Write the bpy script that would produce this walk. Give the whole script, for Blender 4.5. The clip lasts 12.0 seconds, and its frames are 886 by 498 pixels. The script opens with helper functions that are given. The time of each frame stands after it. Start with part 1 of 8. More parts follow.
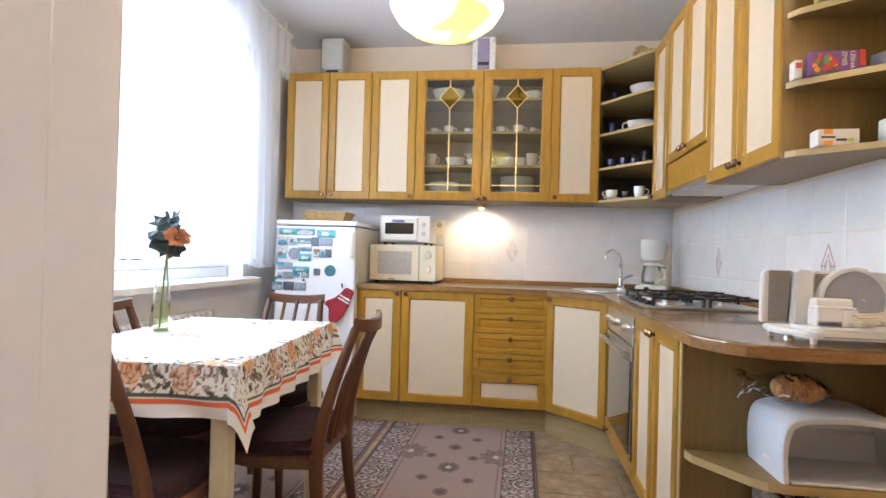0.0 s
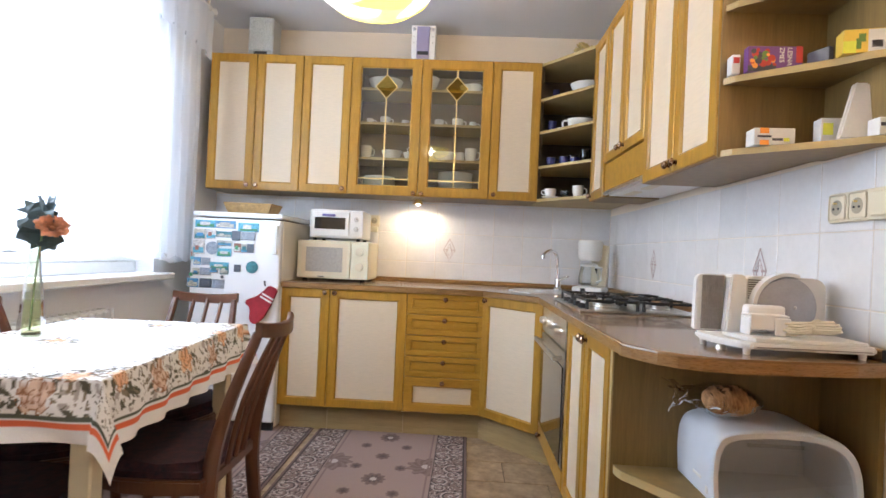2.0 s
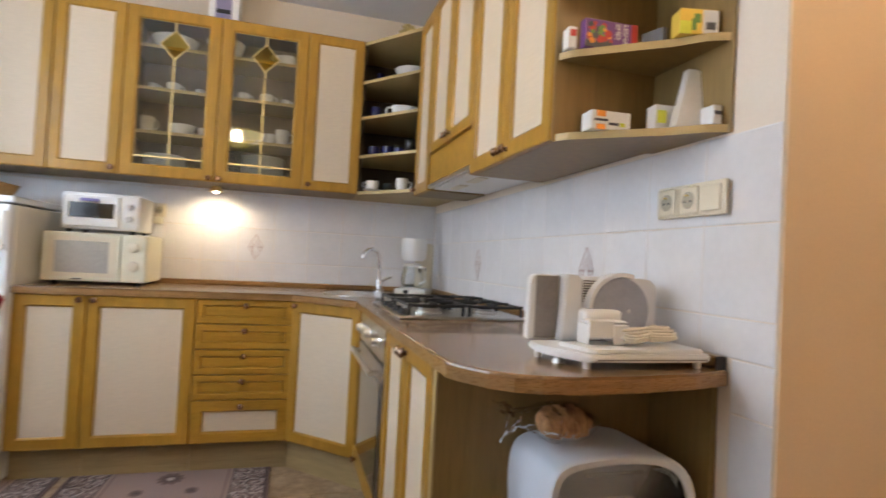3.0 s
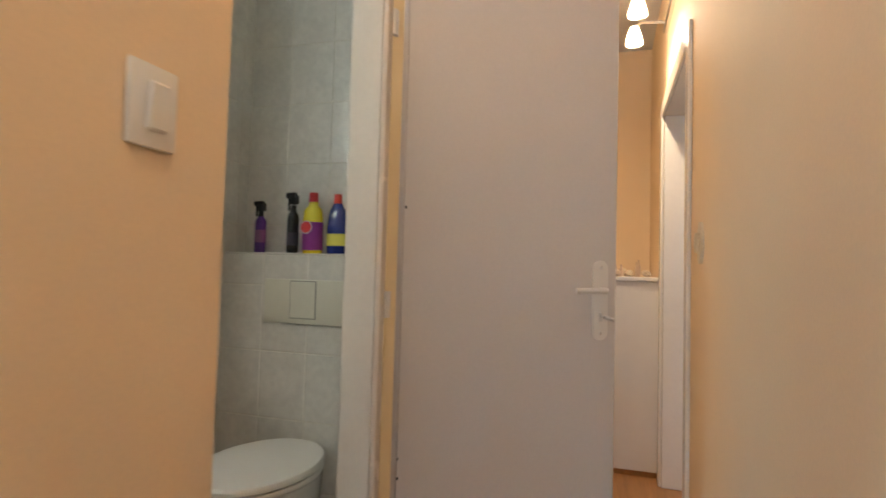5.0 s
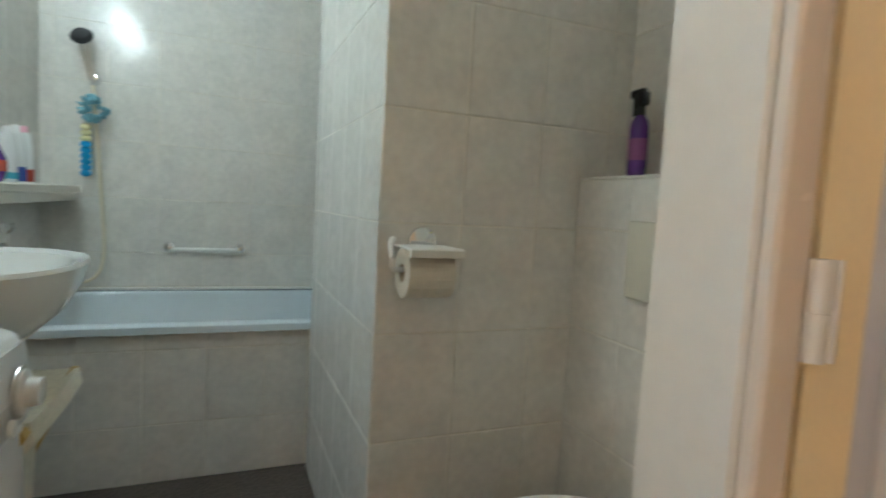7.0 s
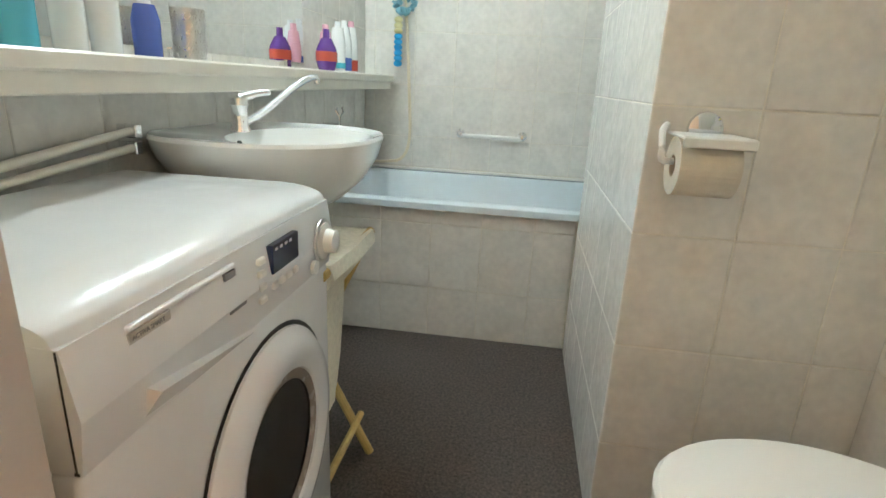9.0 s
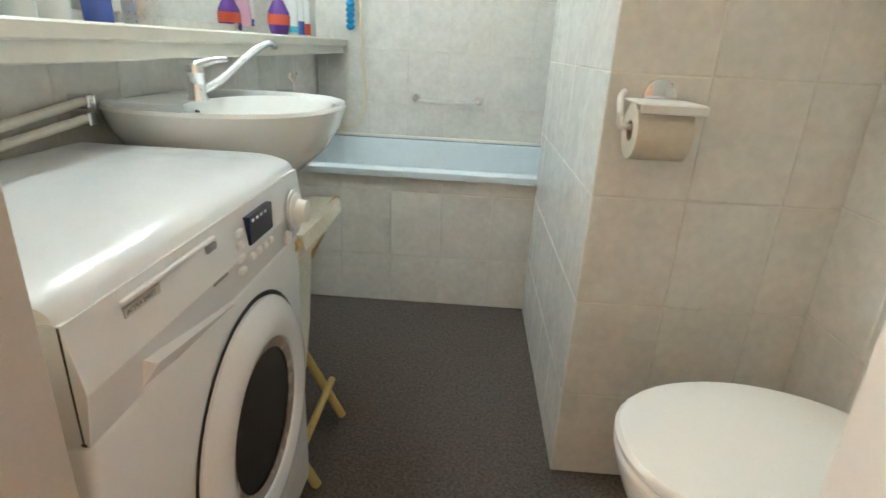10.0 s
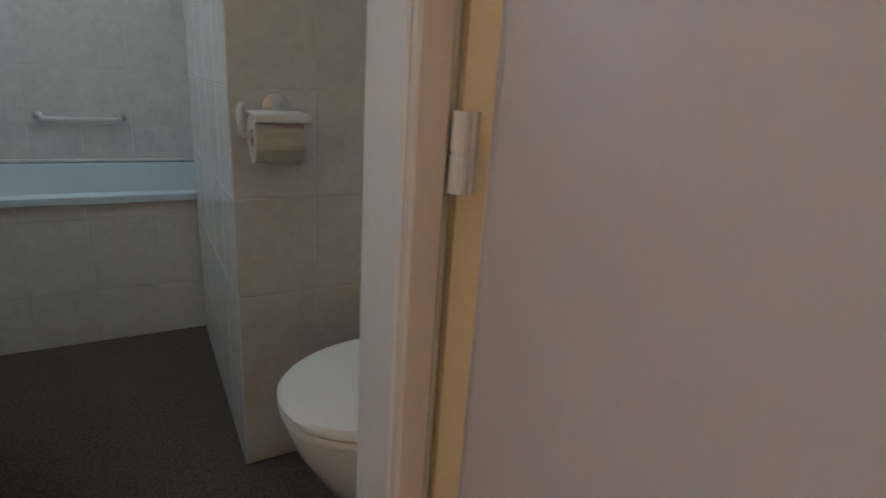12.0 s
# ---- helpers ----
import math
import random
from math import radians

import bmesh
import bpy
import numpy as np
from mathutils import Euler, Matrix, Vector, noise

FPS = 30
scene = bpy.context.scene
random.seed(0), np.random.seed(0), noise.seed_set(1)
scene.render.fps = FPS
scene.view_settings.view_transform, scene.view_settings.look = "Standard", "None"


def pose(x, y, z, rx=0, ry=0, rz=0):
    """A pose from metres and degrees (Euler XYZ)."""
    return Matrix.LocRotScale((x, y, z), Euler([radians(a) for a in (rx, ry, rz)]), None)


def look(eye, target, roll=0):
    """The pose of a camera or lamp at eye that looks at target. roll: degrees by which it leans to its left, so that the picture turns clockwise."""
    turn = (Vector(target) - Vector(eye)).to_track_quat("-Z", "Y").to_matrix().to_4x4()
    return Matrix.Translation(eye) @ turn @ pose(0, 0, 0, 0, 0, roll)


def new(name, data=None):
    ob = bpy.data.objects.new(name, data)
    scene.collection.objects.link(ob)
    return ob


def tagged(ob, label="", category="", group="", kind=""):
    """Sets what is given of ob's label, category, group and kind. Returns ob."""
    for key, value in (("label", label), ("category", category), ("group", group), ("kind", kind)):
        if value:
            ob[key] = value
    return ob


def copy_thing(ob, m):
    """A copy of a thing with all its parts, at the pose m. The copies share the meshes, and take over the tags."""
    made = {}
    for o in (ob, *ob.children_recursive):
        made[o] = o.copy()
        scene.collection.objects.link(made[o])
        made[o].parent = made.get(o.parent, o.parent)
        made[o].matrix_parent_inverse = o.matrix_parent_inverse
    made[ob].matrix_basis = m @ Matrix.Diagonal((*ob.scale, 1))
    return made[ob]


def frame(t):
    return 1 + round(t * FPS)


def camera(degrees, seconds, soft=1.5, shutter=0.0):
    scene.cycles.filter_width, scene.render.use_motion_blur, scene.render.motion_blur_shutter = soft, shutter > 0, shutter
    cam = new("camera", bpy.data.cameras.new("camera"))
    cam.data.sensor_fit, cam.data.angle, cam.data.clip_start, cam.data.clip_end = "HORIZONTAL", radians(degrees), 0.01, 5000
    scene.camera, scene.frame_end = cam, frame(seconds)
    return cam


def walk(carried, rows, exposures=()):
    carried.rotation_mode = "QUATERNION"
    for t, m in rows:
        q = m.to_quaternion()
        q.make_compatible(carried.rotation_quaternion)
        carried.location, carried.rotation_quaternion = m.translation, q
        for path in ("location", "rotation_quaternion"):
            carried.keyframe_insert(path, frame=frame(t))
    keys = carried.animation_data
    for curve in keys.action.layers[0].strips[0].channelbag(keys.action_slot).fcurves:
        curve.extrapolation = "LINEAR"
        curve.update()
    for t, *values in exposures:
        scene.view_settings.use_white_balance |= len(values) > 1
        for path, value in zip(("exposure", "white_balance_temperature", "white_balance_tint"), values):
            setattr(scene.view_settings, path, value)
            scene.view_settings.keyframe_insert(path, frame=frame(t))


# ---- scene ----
cam = camera(79.2, 12.0, shutter=0.3)
PATH = [
    (0, (0.105, 0.04, 1.066), (-0.164, 2.022, 1.084), 1.6),
    (0.5, (0.107, 0.027, 1.06), (-0.12, 2.014, 1.078), 2.0),
    (1, (0.111, 0.027, 1.062), (-0.068, 2.019, 1.077), 2.2),
    (1.5, (0.136, 0.08, 1.067), (0.02, 2.076, 1.084), 2.4),
    (2, (0.17, 0.204, 1.071), (0.097, 2.203, 1.087), 2.6),
    (2.5, (0.21, 0.359, 1.065), (0.269, 2.358, 1.081), 2.7),
    (3, (0.262, 0.54, 1.063), (0.818, 2.461, 1.113), 3.0),
    (3.2, (0.299, 0.586, 1.053), (1.042, 2.441, 1.138), 2.4),
    (3.5, (0.37, 0.697, 1.053), (1.365, 2.431, 1.124), 2.7),
    (3.7, (0.443, 0.754, 1.052), (1.617, 2.372, 1.129), 2.4),
    (5.3, (1.242, 0.808, 1.045), (3.173, 1.323, 1.126), 1.6),
    (5.5, (1.379, 0.83, 1.053), (3.304, 1.367, 1.117), 1.5),
    (6, (1.689, 0.907, 1.038), (3.514, 1.725, 1.089), 2.0),
    (6.5, (1.883, 1.013, 1.021), (3.338, 2.384, 0.992), 2.5),
    (7, (1.982, 1.108, 1.01), (2.74, 2.952, 0.849), 3.2),
    (7.5, (2.004, 1.172, 0.992), (2.365, 3.119, 0.709), 3.0),
    (7.7, (2.02, 1.185, 0.988), (2.251, 3.144, 0.658), 2.9),
    (9.3, (2.054, 1.137, 0.991), (1.785, 3.009, 0.341), 2.8),
    (9.5, (2.046, 1.132, 0.994), (1.789, 2.994, 0.311), 2.7),
    (10, (2.024, 1.116, 0.998), (1.953, 2.986, 0.291), 3.0),
    (10.5, (2.025, 1.08, 1.003), (2.262, 2.949, 0.331), 3.9),
    (11, (2.047, 1.039, 1.006), (2.539, 2.866, 0.359), 4.1),
    (11.5, (2.072, 0.991, 1.005), (2.81, 2.745, 0.388), 4.4),
    (12, (2.107, 0.95, 1.012), (3.069, 2.597, 0.412), 4.0),
]
EXPOSURES = [
    (0.0, -0.43, 6200, 17), (1.5, -0.48, 6150, 17), (2.5, -0.60, 6250, 17), (3.0, -0.84, 6400, 17), (3.5, -1.02, 6800, 17),
    (5.3, -0.86, 6150, 15), (6.0, -0.94, 6150, 15), (6.5, -0.72, 5900, 12), (7.0, -0.52, 5600, 9), (7.7, -0.32, 5700, 10), (9.3, 0.42, 5850, 13),
    (10.0, 0.40, 5850, 13), (11.0, 0.18, 5500, 12), (11.5, -0.13, 5400, 14), (12.0, -1.29, 5450, 16),
]
walk(cam, [(t, look(e, g, r)) for t, e, g, r in PATH], EXPOSURES)

# ---- light and world ----
XL, XR, YB, CEIL = -1.57, 1.168, 3.89, 2.58      # kitchen: window wall, tiled wall, back wall, ceiling
YH0, YH1 = 0.52, 1.345                           # corridor walls
world = bpy.data.worlds.new("world")
scene.world = world
world.use_nodes = True
_n = world.node_tree.nodes
_sky = _n.new("ShaderNodeTexSky")
_sky.sky_type, _sky.sun_disc = "NISHITA", False
_sky.sun_elevation, _sky.sun_rotation = radians(35), radians(250)
world.node_tree.links.new(_sky.outputs[0], _n["Background"].inputs[0])
_n["Background"].inputs[1].default_value = 0.1


def lamp(name, kind, power, colour, m, **sizes):
    data = bpy.data.lights.new(name, kind)
    data.energy, data.color = power, colour
    for key, value in sizes.items():
        if key == "size":
            data.size = value
        elif key == "size_y":
            data.shape, data.size_y = "RECTANGLE", value
        elif key == "soft":
            data.shadow_soft_size = value
        elif key == "cone":
            data.spot_size, data.spot_blend = radians(value), 0.7
    ob = new(name, data)
    ob.matrix_world = m
    return ob


sun = lamp("sun", "SUN", 1.0, (1, 0.96, 0.9), look((-4, 1, 4), (0, 2, 1)))
sun.data.angle = radians(12)
lamp("window_daylight", "AREA", 98, (0.68, 0.86, 1.0), look((-1.650, 2.0, 1.60), (0, 2.0, 1.40)), size=1.80, size_y=1.30)
lamp("bulb_pendant", "POINT", 32, (1, 0.83, 0.58), pose(-0.18, 2.06, 1.985), soft=0.05)
lamp("bulb_cabinet", "SPOT", 14, (1, 0.82, 0.52), look((-0.14, 3.76, 1.395), (-0.14, 3.84, 1.0)), soft=0.02, cone=160)
lamp("bulb_corridor_a", "POINT", 40, (1, 0.76, 0.48), pose(3.45, 0.68, 2.20), soft=0.03)
lamp("bulb_corridor_b", "POINT", 40, (1, 0.76, 0.48), pose(3.75, 0.68, 2.20), soft=0.03)
lamp("bulb_hall", "POINT", 52, (1, 0.79, 0.53), pose(1.25, 0.93, 2.50), soft=0.08)
lamp("bulb_bath_a", "POINT", 21, (0.88, 1.0, 0.90), pose(1.38, 2.45, 1.98), soft=0.05)
lamp("bulb_bath_b", "POINT", 21, (0.88, 1.0, 0.90), pose(1.38, 2.85, 1.98), soft=0.05)
# unseen fill lamp, added to brighten the doorway jamb and the table's front
lamp("rear_room_fill", "AREA", 30, (1, 0.93, 0.93), look((2.43, -1.0, 1.55), (0, -0.4, 1.2)), size=1.15, size_y=1.25)
lamp("room_daylight", "AREA", 60, (0.8, 0.9, 1.0), look((6.58, -0.5, 1.33), (3, -0.5, 1.2)), size=1.2, size_y=0.70)

# ---- materials ----


def mat(name, colour, rough=0.5, metal=0.0, scale=8.0, vary=0.12, bump=0.0, stretch=(1, 1, 1), rand=0.0, coat=0.0, fine=6.0, spec=0.5, two=None):
    """Principled material with mottling at two scales, optional bump and per-object variation."""
    m = bpy.data.materials.new(name)
    m.use_nodes = True
    nt = m.node_tree
    b = nt.nodes["Principled BSDF"]
    b.inputs["Roughness"].default_value, b.inputs["Metallic"].default_value = rough, metal
    b.inputs["Coat Weight"].default_value, b.inputs["Specular IOR Level"].default_value = coat, spec
    tc = nt.nodes.new("ShaderNodeTexCoord")
    mp = nt.nodes.new("ShaderNodeMapping")
    mp.inputs["Scale"].default_value = stretch
    nt.links.new(tc.outputs["Object"], mp.inputs["Vector"])
    oi = nt.nodes.new("ShaderNodeObjectInfo")
    add = nt.nodes.new("ShaderNodeVectorMath")
    add.operation = "ADD"
    nt.links.new(mp.outputs[0], add.inputs[0])
    if rand:
        mul = nt.nodes.new("ShaderNodeMath")
        mul.operation = "MULTIPLY"
        mul.inputs[1].default_value = 37.0
        nt.links.new(oi.outputs["Random"], mul.inputs[0])
        nt.links.new(mul.outputs[0], add.inputs[1])
    n1, n2 = nt.nodes.new("ShaderNodeTexNoise"), nt.nodes.new("ShaderNodeTexNoise")
    n1.inputs["Scale"].default_value, n2.inputs["Scale"].default_value = scale, scale * fine
    n1.inputs["Detail"].default_value = 4
    for n in (n1, n2):
        nt.links.new(add.outputs[0], n.inputs["Vector"])
    mix = nt.nodes.new("ShaderNodeMix")
    mix.inputs[0].default_value = 0.4
    nt.links.new(n1.outputs[0], mix.inputs[2])
    nt.links.new(n2.outputs[0], mix.inputs[3])
    ramp = nt.nodes.new("ShaderNodeValToRGB")
    c = Vector(colour)
    dark = Vector(two) if two else c * (1 - vary)
    e = ramp.color_ramp.elements
    e[0].position, e[1].position = 0.32, 0.68
    e[0].color = (*dark, 1)
    e[1].color = (*[min(1, v * (1 + vary * 0.6)) for v in c], 1)
    nt.links.new(mix.outputs[0], ramp.inputs[0])
    out = ramp.outputs[0]
    if rand:
        hsv = nt.nodes.new("ShaderNodeHueSaturation")
        mr = nt.nodes.new("ShaderNodeMapRange")
        mr.inputs[3].default_value, mr.inputs[4].default_value = 1 - rand, 1 + rand
        nt.links.new(oi.outputs["Random"], mr.inputs[0])
        nt.links.new(mr.outputs[0], hsv.inputs["Value"])
        nt.links.new(out, hsv.inputs["Color"])
        out = hsv.outputs[0]
    nt.links.new(out, b.inputs["Base Color"])
    rr = nt.nodes.new("ShaderNodeMapRange")
    rr.inputs[3].default_value, rr.inputs[4].default_value = max(0, rough - 0.06), min(1, rough + 0.08)
    nt.links.new(n2.outputs[0], rr.inputs[0])
    nt.links.new(rr.outputs[0], b.inputs["Roughness"])
    if bump:
        bp = nt.nodes.new("ShaderNodeBump")
        bp.inputs["Strength"].default_value, bp.inputs["Distance"].default_value = bump, 0.003
        nt.links.new(mix.outputs[0], bp.inputs["Height"])
        nt.links.new(bp.outputs[0], b.inputs["Normal"])
    return m


def plain(name, colour, rough=0.4, metal=0.0, emit=0.0, coat=0.0):
    m = bpy.data.materials.new(name)
    m.use_nodes = True
    b = m.node_tree.nodes["Principled BSDF"]
    b.inputs["Base Color"].default_value = (*colour, 1)
    b.inputs["Roughness"].default_value, b.inputs["Metallic"].default_value = rough, metal
    b.inputs["Coat Weight"].default_value = coat
    if emit:
        b.inputs["Emission Color"].default_value = (*colour, 1)
        b.inputs["Emission Strength"].default_value = emit
    return m


def see_through(name, colour, amount, rough=0.3, gloss=0.0, ior=1.5):
    """A sheer stuff: part lets light straight through, part diffuses or mirrors it."""
    m = bpy.data.materials.new(name)
    m.use_nodes = True
    nt = m.node_tree
    nt.nodes.remove(nt.nodes["Principled BSDF"])
    out = nt.nodes["Material Output"]
    tr = nt.nodes.new("ShaderNodeBsdfTransparent")
    mix = nt.nodes.new("ShaderNodeMixShader")
    mix.inputs[0].default_value = amount
    nt.links.new(tr.outputs[0], mix.inputs[1])
    if gloss:
        gl = nt.nodes.new("ShaderNodeBsdfGlossy")
        gl.inputs["Roughness"].default_value = rough
        fr = nt.nodes.new("ShaderNodeFresnel")
        fr.inputs[0].default_value = ior
        nt.links.new(fr.outputs[0], mix.inputs[0])
        nt.links.new(gl.outputs[0], mix.inputs[2])
        tr.inputs[0].default_value = (*colour, 1)
    else:
        di, tl, m2 = nt.nodes.new("ShaderNodeBsdfDiffuse"), nt.nodes.new("ShaderNodeBsdfTranslucent"), nt.nodes.new("ShaderNodeMixShader")
        di.inputs[0].default_value = tl.inputs[0].default_value = (*colour, 1)
        m2.inputs[0].default_value = 0.6
        nt.links.new(di.outputs[0], m2.inputs[1])
        nt.links.new(tl.outputs[0], m2.inputs[2])
        nt.links.new(m2.outputs[0], mix.inputs[2])
    nt.links.new(mix.outputs[0], out.inputs[0])
    return m


M_PEACH = mat("peach_paint", (0.86, 0.68, 0.47), 0.6, scale=2.5, vary=0.05, bump=0.25, fine=60)
M_WHITEWALL = mat("white_wall_paint", (0.87, 0.86, 0.87), 0.7, scale=2, vary=0.05, bump=0.2, fine=60)
M_BACKWALL = mat("cream_wall_paint", (0.78, 0.68, 0.56), 0.7, scale=2, vary=0.05, bump=0.2, fine=60)
M_CEIL = mat("ceiling_paint", (0.72, 0.72, 0.74), 0.8, scale=2, vary=0.04, bump=0.2, fine=50)
M_WOOD = mat("honey_oak", (0.405, 0.213, 0.025), 0.38, scale=5, vary=0.22, bump=0.12, stretch=(6, 6, 0.8), coat=0.08, spec=0.35)
M_WOODH = mat("honey_oak_rail", (0.405, 0.213, 0.025), 0.38, scale=5, vary=0.22, bump=0.12, stretch=(0.8, 6, 6), coat=0.08, spec=0.35)
M_BOARD = mat("oak_board", (0.255, 0.165, 0.052), 0.42, scale=4, vary=0.22, bump=0.1, stretch=(9, 9, 0.7))
M_BOARDEDGE = mat("oak_edging", (0.48, 0.36, 0.16), 0.45, scale=6, vary=0.12, stretch=(1, 1, 4))
M_PLINTH = mat("oak_plinth", (0.38, 0.28, 0.13), 0.45, scale=4, vary=0.22, stretch=(0.7, 0.7, 9))
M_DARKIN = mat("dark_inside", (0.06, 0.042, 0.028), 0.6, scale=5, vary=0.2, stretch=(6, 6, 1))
M_CREAM = mat("woven_cream_panel", (0.67, 0.555, 0.41), 0.6, scale=14, vary=0.07, bump=0.5, stretch=(1.5, 1, 18), fine=3)
M_WORKTOP = mat("brown_worktop", (0.25, 0.148, 0.068), 0.22, scale=6, vary=0.3, stretch=(2, 9, 9), coat=0.25)
M_WORKEDGE = mat("worktop_edge", (0.30, 0.162, 0.055), 0.28, scale=6, vary=0.35, bump=0.1, stretch=(2, 2, 16))
M_KTILE = mat("white_glazed_tile", (0.77, 0.755, 0.755), 0.13, scale=9, vary=0.05, bump=0.04, rand=0.025)
M_KGROUT = mat("pale_grout", (0.66, 0.65, 0.64), 0.8, scale=30, vary=0.1)
M_BTILE = mat("marbled_bath_tile", (0.76, 0.735, 0.69), 0.2, scale=11, vary=0.10, rand=0.012, fine=4)
M_BGROUT = mat("cream_grout", (0.77, 0.73, 0.64), 0.8, scale=30, vary=0.1)
M_FTILE = mat("tan_floor_tile", (0.44, 0.32, 0.20), 0.4, scale=8, vary=0.2, bump=0.1, rand=0.08, fine=4, two=(0.23, 0.15, 0.085))
M_FGROUT = mat("brown_grout", (0.13, 0.09, 0.055), 0.85, scale=30, vary=0.1)
M_LAMINATE = mat("orange_laminate", (0.42, 0.21, 0.08), 0.35, scale=4, vary=0.25, stretch=(0.6, 9, 1))
M_CARPET = mat("dark_carpet", (0.115, 0.090, 0.074), 0.95, scale=120, vary=0.3, bump=0.5, fine=3, two=(0.024, 0.018, 0.015))
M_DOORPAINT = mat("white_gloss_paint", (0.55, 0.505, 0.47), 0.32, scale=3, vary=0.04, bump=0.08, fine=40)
M_FRAMEPAINT = mat("frame_enamel", (0.82, 0.80, 0.76), 0.2, scale=3, vary=0.04, bump=0.06, fine=20)
M_WHITEPLASTIC = plain("white_plastic", (0.80, 0.79, 0.76), 0.35)
M_IVORY = plain("ivory_plastic", (0.74, 0.66, 0.50), 0.35)
M_ENAMEL = mat("white_enamel", (0.80, 0.805, 0.82), 0.18, scale=3, vary=0.02)
M_CERAMIC = mat("white_ceramic", (0.82, 0.82, 0.80), 0.08, scale=3, vary=0.02, coat=0.3)
M_STEEL = mat("brushed_steel", (0.62, 0.60, 0.57), 0.28, metal=1, scale=20, vary=0.1, stretch=(1, 8, 1))
M_CHROME = plain("chrome", (0.80, 0.80, 0.82), 0.08, 1)
M_BRONZE = mat("bronze_knob", (0.36, 0.22, 0.14), 0.25, metal=0.9, scale=30, vary=0.3)
M_BLACK = plain("black_iron", (0.02, 0.02, 0.022), 0.45)
M_BLACKGLASS = plain("dark_glass", (0.015, 0.013, 0.012), 0.06, coat=0.5)
M_BRASS = plain("brass_lead", (0.95, 0.76, 0.34), 0.38, 1)
M_AMBER = see_through("amber_glass", (0.75, 0.55, 0.15), 0.4, rough=0.05, gloss=1)
M_GLASS = see_through("clear_pane", (0.93, 0.95, 0.94), 0.1, rough=0.02, gloss=1)
M_CABGLASS = see_through("cabinet_pane", (0.96, 0.97, 0.95), 0.1, rough=0.015, gloss=1, ior=1.5)
M_MIRROR = plain("mirror", (0.88, 0.90, 0.90), 0.02, 1)
M_RADIATOR = mat("radiator_enamel", (0.78, 0.78, 0.76), 0.3, scale=4, vary=0.04)
M_CHAIRWOOD = mat("dark_walnut_stain", (0.120, 0.044, 0.021), 0.30, scale=4, vary=0.26, stretch=(4, 4, 0.6), coat=0.2, fine=4)

# ---- mesh helpers ----
ORG = {}


def thing(name, at, label, category, group=""):
    ob = new(name)
    ob.empty_display_size = 0.05
    ob.location = at
    ORG[ob] = Vector(at)
    return tagged(ob, label, category, group)


def part(name, bm, material, parent, label="", m=None, smooth=False):
    """Links a bmesh, given in world coordinates (after m), as one mesh object under its thing."""
    if m is not None:
        bm.transform(m)
    org = ORG.get(parent, Vector((0, 0, 0)))
    bmesh.ops.translate(bm, verts=bm.verts, vec=-org)
    me = bpy.data.meshes.new(name)
    bmesh.ops.recalc_face_normals(bm, faces=bm.faces)
    bm.to_mesh(me)
    bm.free()
    if smooth:
        for p in me.polygons:
            p.use_smooth = True
        me.set_sharp_from_angle(angle=radians(40))
    for mm in (material if isinstance(material, (list, tuple)) else [material]):
        me.materials.append(mm)
    ob = new(name, me)
    ob.parent = parent
    ORG[ob] = org
    if label:
        ob["label"] = label
    return ob


def single(name, bm, material, label, category, at=None, group="", kind="", m=None, smooth=False):
    """A top-level thing of one mesh."""
    if m is not None:
        bm.transform(m)
    lo = Vector([min(v.co[i] for v in bm.verts) for i in range(3)])
    hi = Vector([max(v.co[i] for v in bm.verts) for i in range(3)])
    at = Vector(at) if at is not None else Vector(((lo.x + hi.x) / 2, (lo.y + hi.y) / 2, lo.z))
    ob = part(name, bm, material, None, "", None, smooth)
    ob.data.transform(Matrix.Translation(-at))
    ob.location = at
    ORG[ob] = at
    return tagged(ob, label, category, group, kind)


def box(bm, x0, x1, y0, y1, z0, z1, bevel=0.0, seg=1, mi=0):
    vs = bmesh.ops.create_cube(bm, size=1)["verts"]
    for v in vs:
        v.co = Vector(((x0 + x1) / 2 + v.co.x * (x1 - x0), (y0 + y1) / 2 + v.co.y * (y1 - y0), (z0 + z1) / 2 + v.co.z * (z1 - z0)))
    fs = {f for v in vs for f in v.link_faces}
    if mi:
        for f in fs:
            f.material_index = mi
    if bevel:
        es = {e for v in vs for e in v.link_edges}
        r = bmesh.ops.bevel(bm, geom=list(es), offset=bevel, segments=seg, affect="EDGES", profile=0.5)
        if mi:
            for f in r["faces"]:
                f.material_index = mi
    return bm


def boxm(*a, **k):
    return box(bmesh.new(), *a, **k)


def cyl(bm, p0, p1, r0, r1=None, n=16, caps=True):
    p0, p1 = Vector(p0), Vector(p1)
    r1 = r0 if r1 is None else r1
    d = p1 - p0
    rot = d.to_track_quat("Z", "Y").to_matrix().to_4x4()
    bmesh.ops.create_cone(bm, cap_ends=caps, segments=n, radius1=r0, radius2=r1, depth=d.length, matrix=Matrix.Translation((p0 + p1) / 2) @ rot)
    return bm


def lathe(bm, profile, at=(0, 0, 0), n=24, sx=1.0, sy=1.0):
    """Turns (radius, height) pairs about the upright axis at at."""
    rings = []
    for r, z in profile:
        if r < 1e-5:
            rings.append([bm.verts.new((at[0], at[1], at[2] + z))])
        else:
            rings.append([bm.verts.new((at[0] + sx * r * math.cos(2 * math.pi * i / n), at[1] + sy * r * math.sin(2 * math.pi * i / n), at[2] + z)) for i in range(n)])
    for a, b in zip(rings, rings[1:]):
        for i in range(n):
            j = (i + 1) % n
            if len(a) == 1 and len(b) > 1:
                bm.faces.new((a[0], b[i], b[j]))
            elif len(b) == 1 and len(a) > 1:
                bm.faces.new((a[i], a[j], b[0]))
            elif len(a) > 1:
                bm.faces.new((a[i], a[j], b[j], b[i]))
    return bm


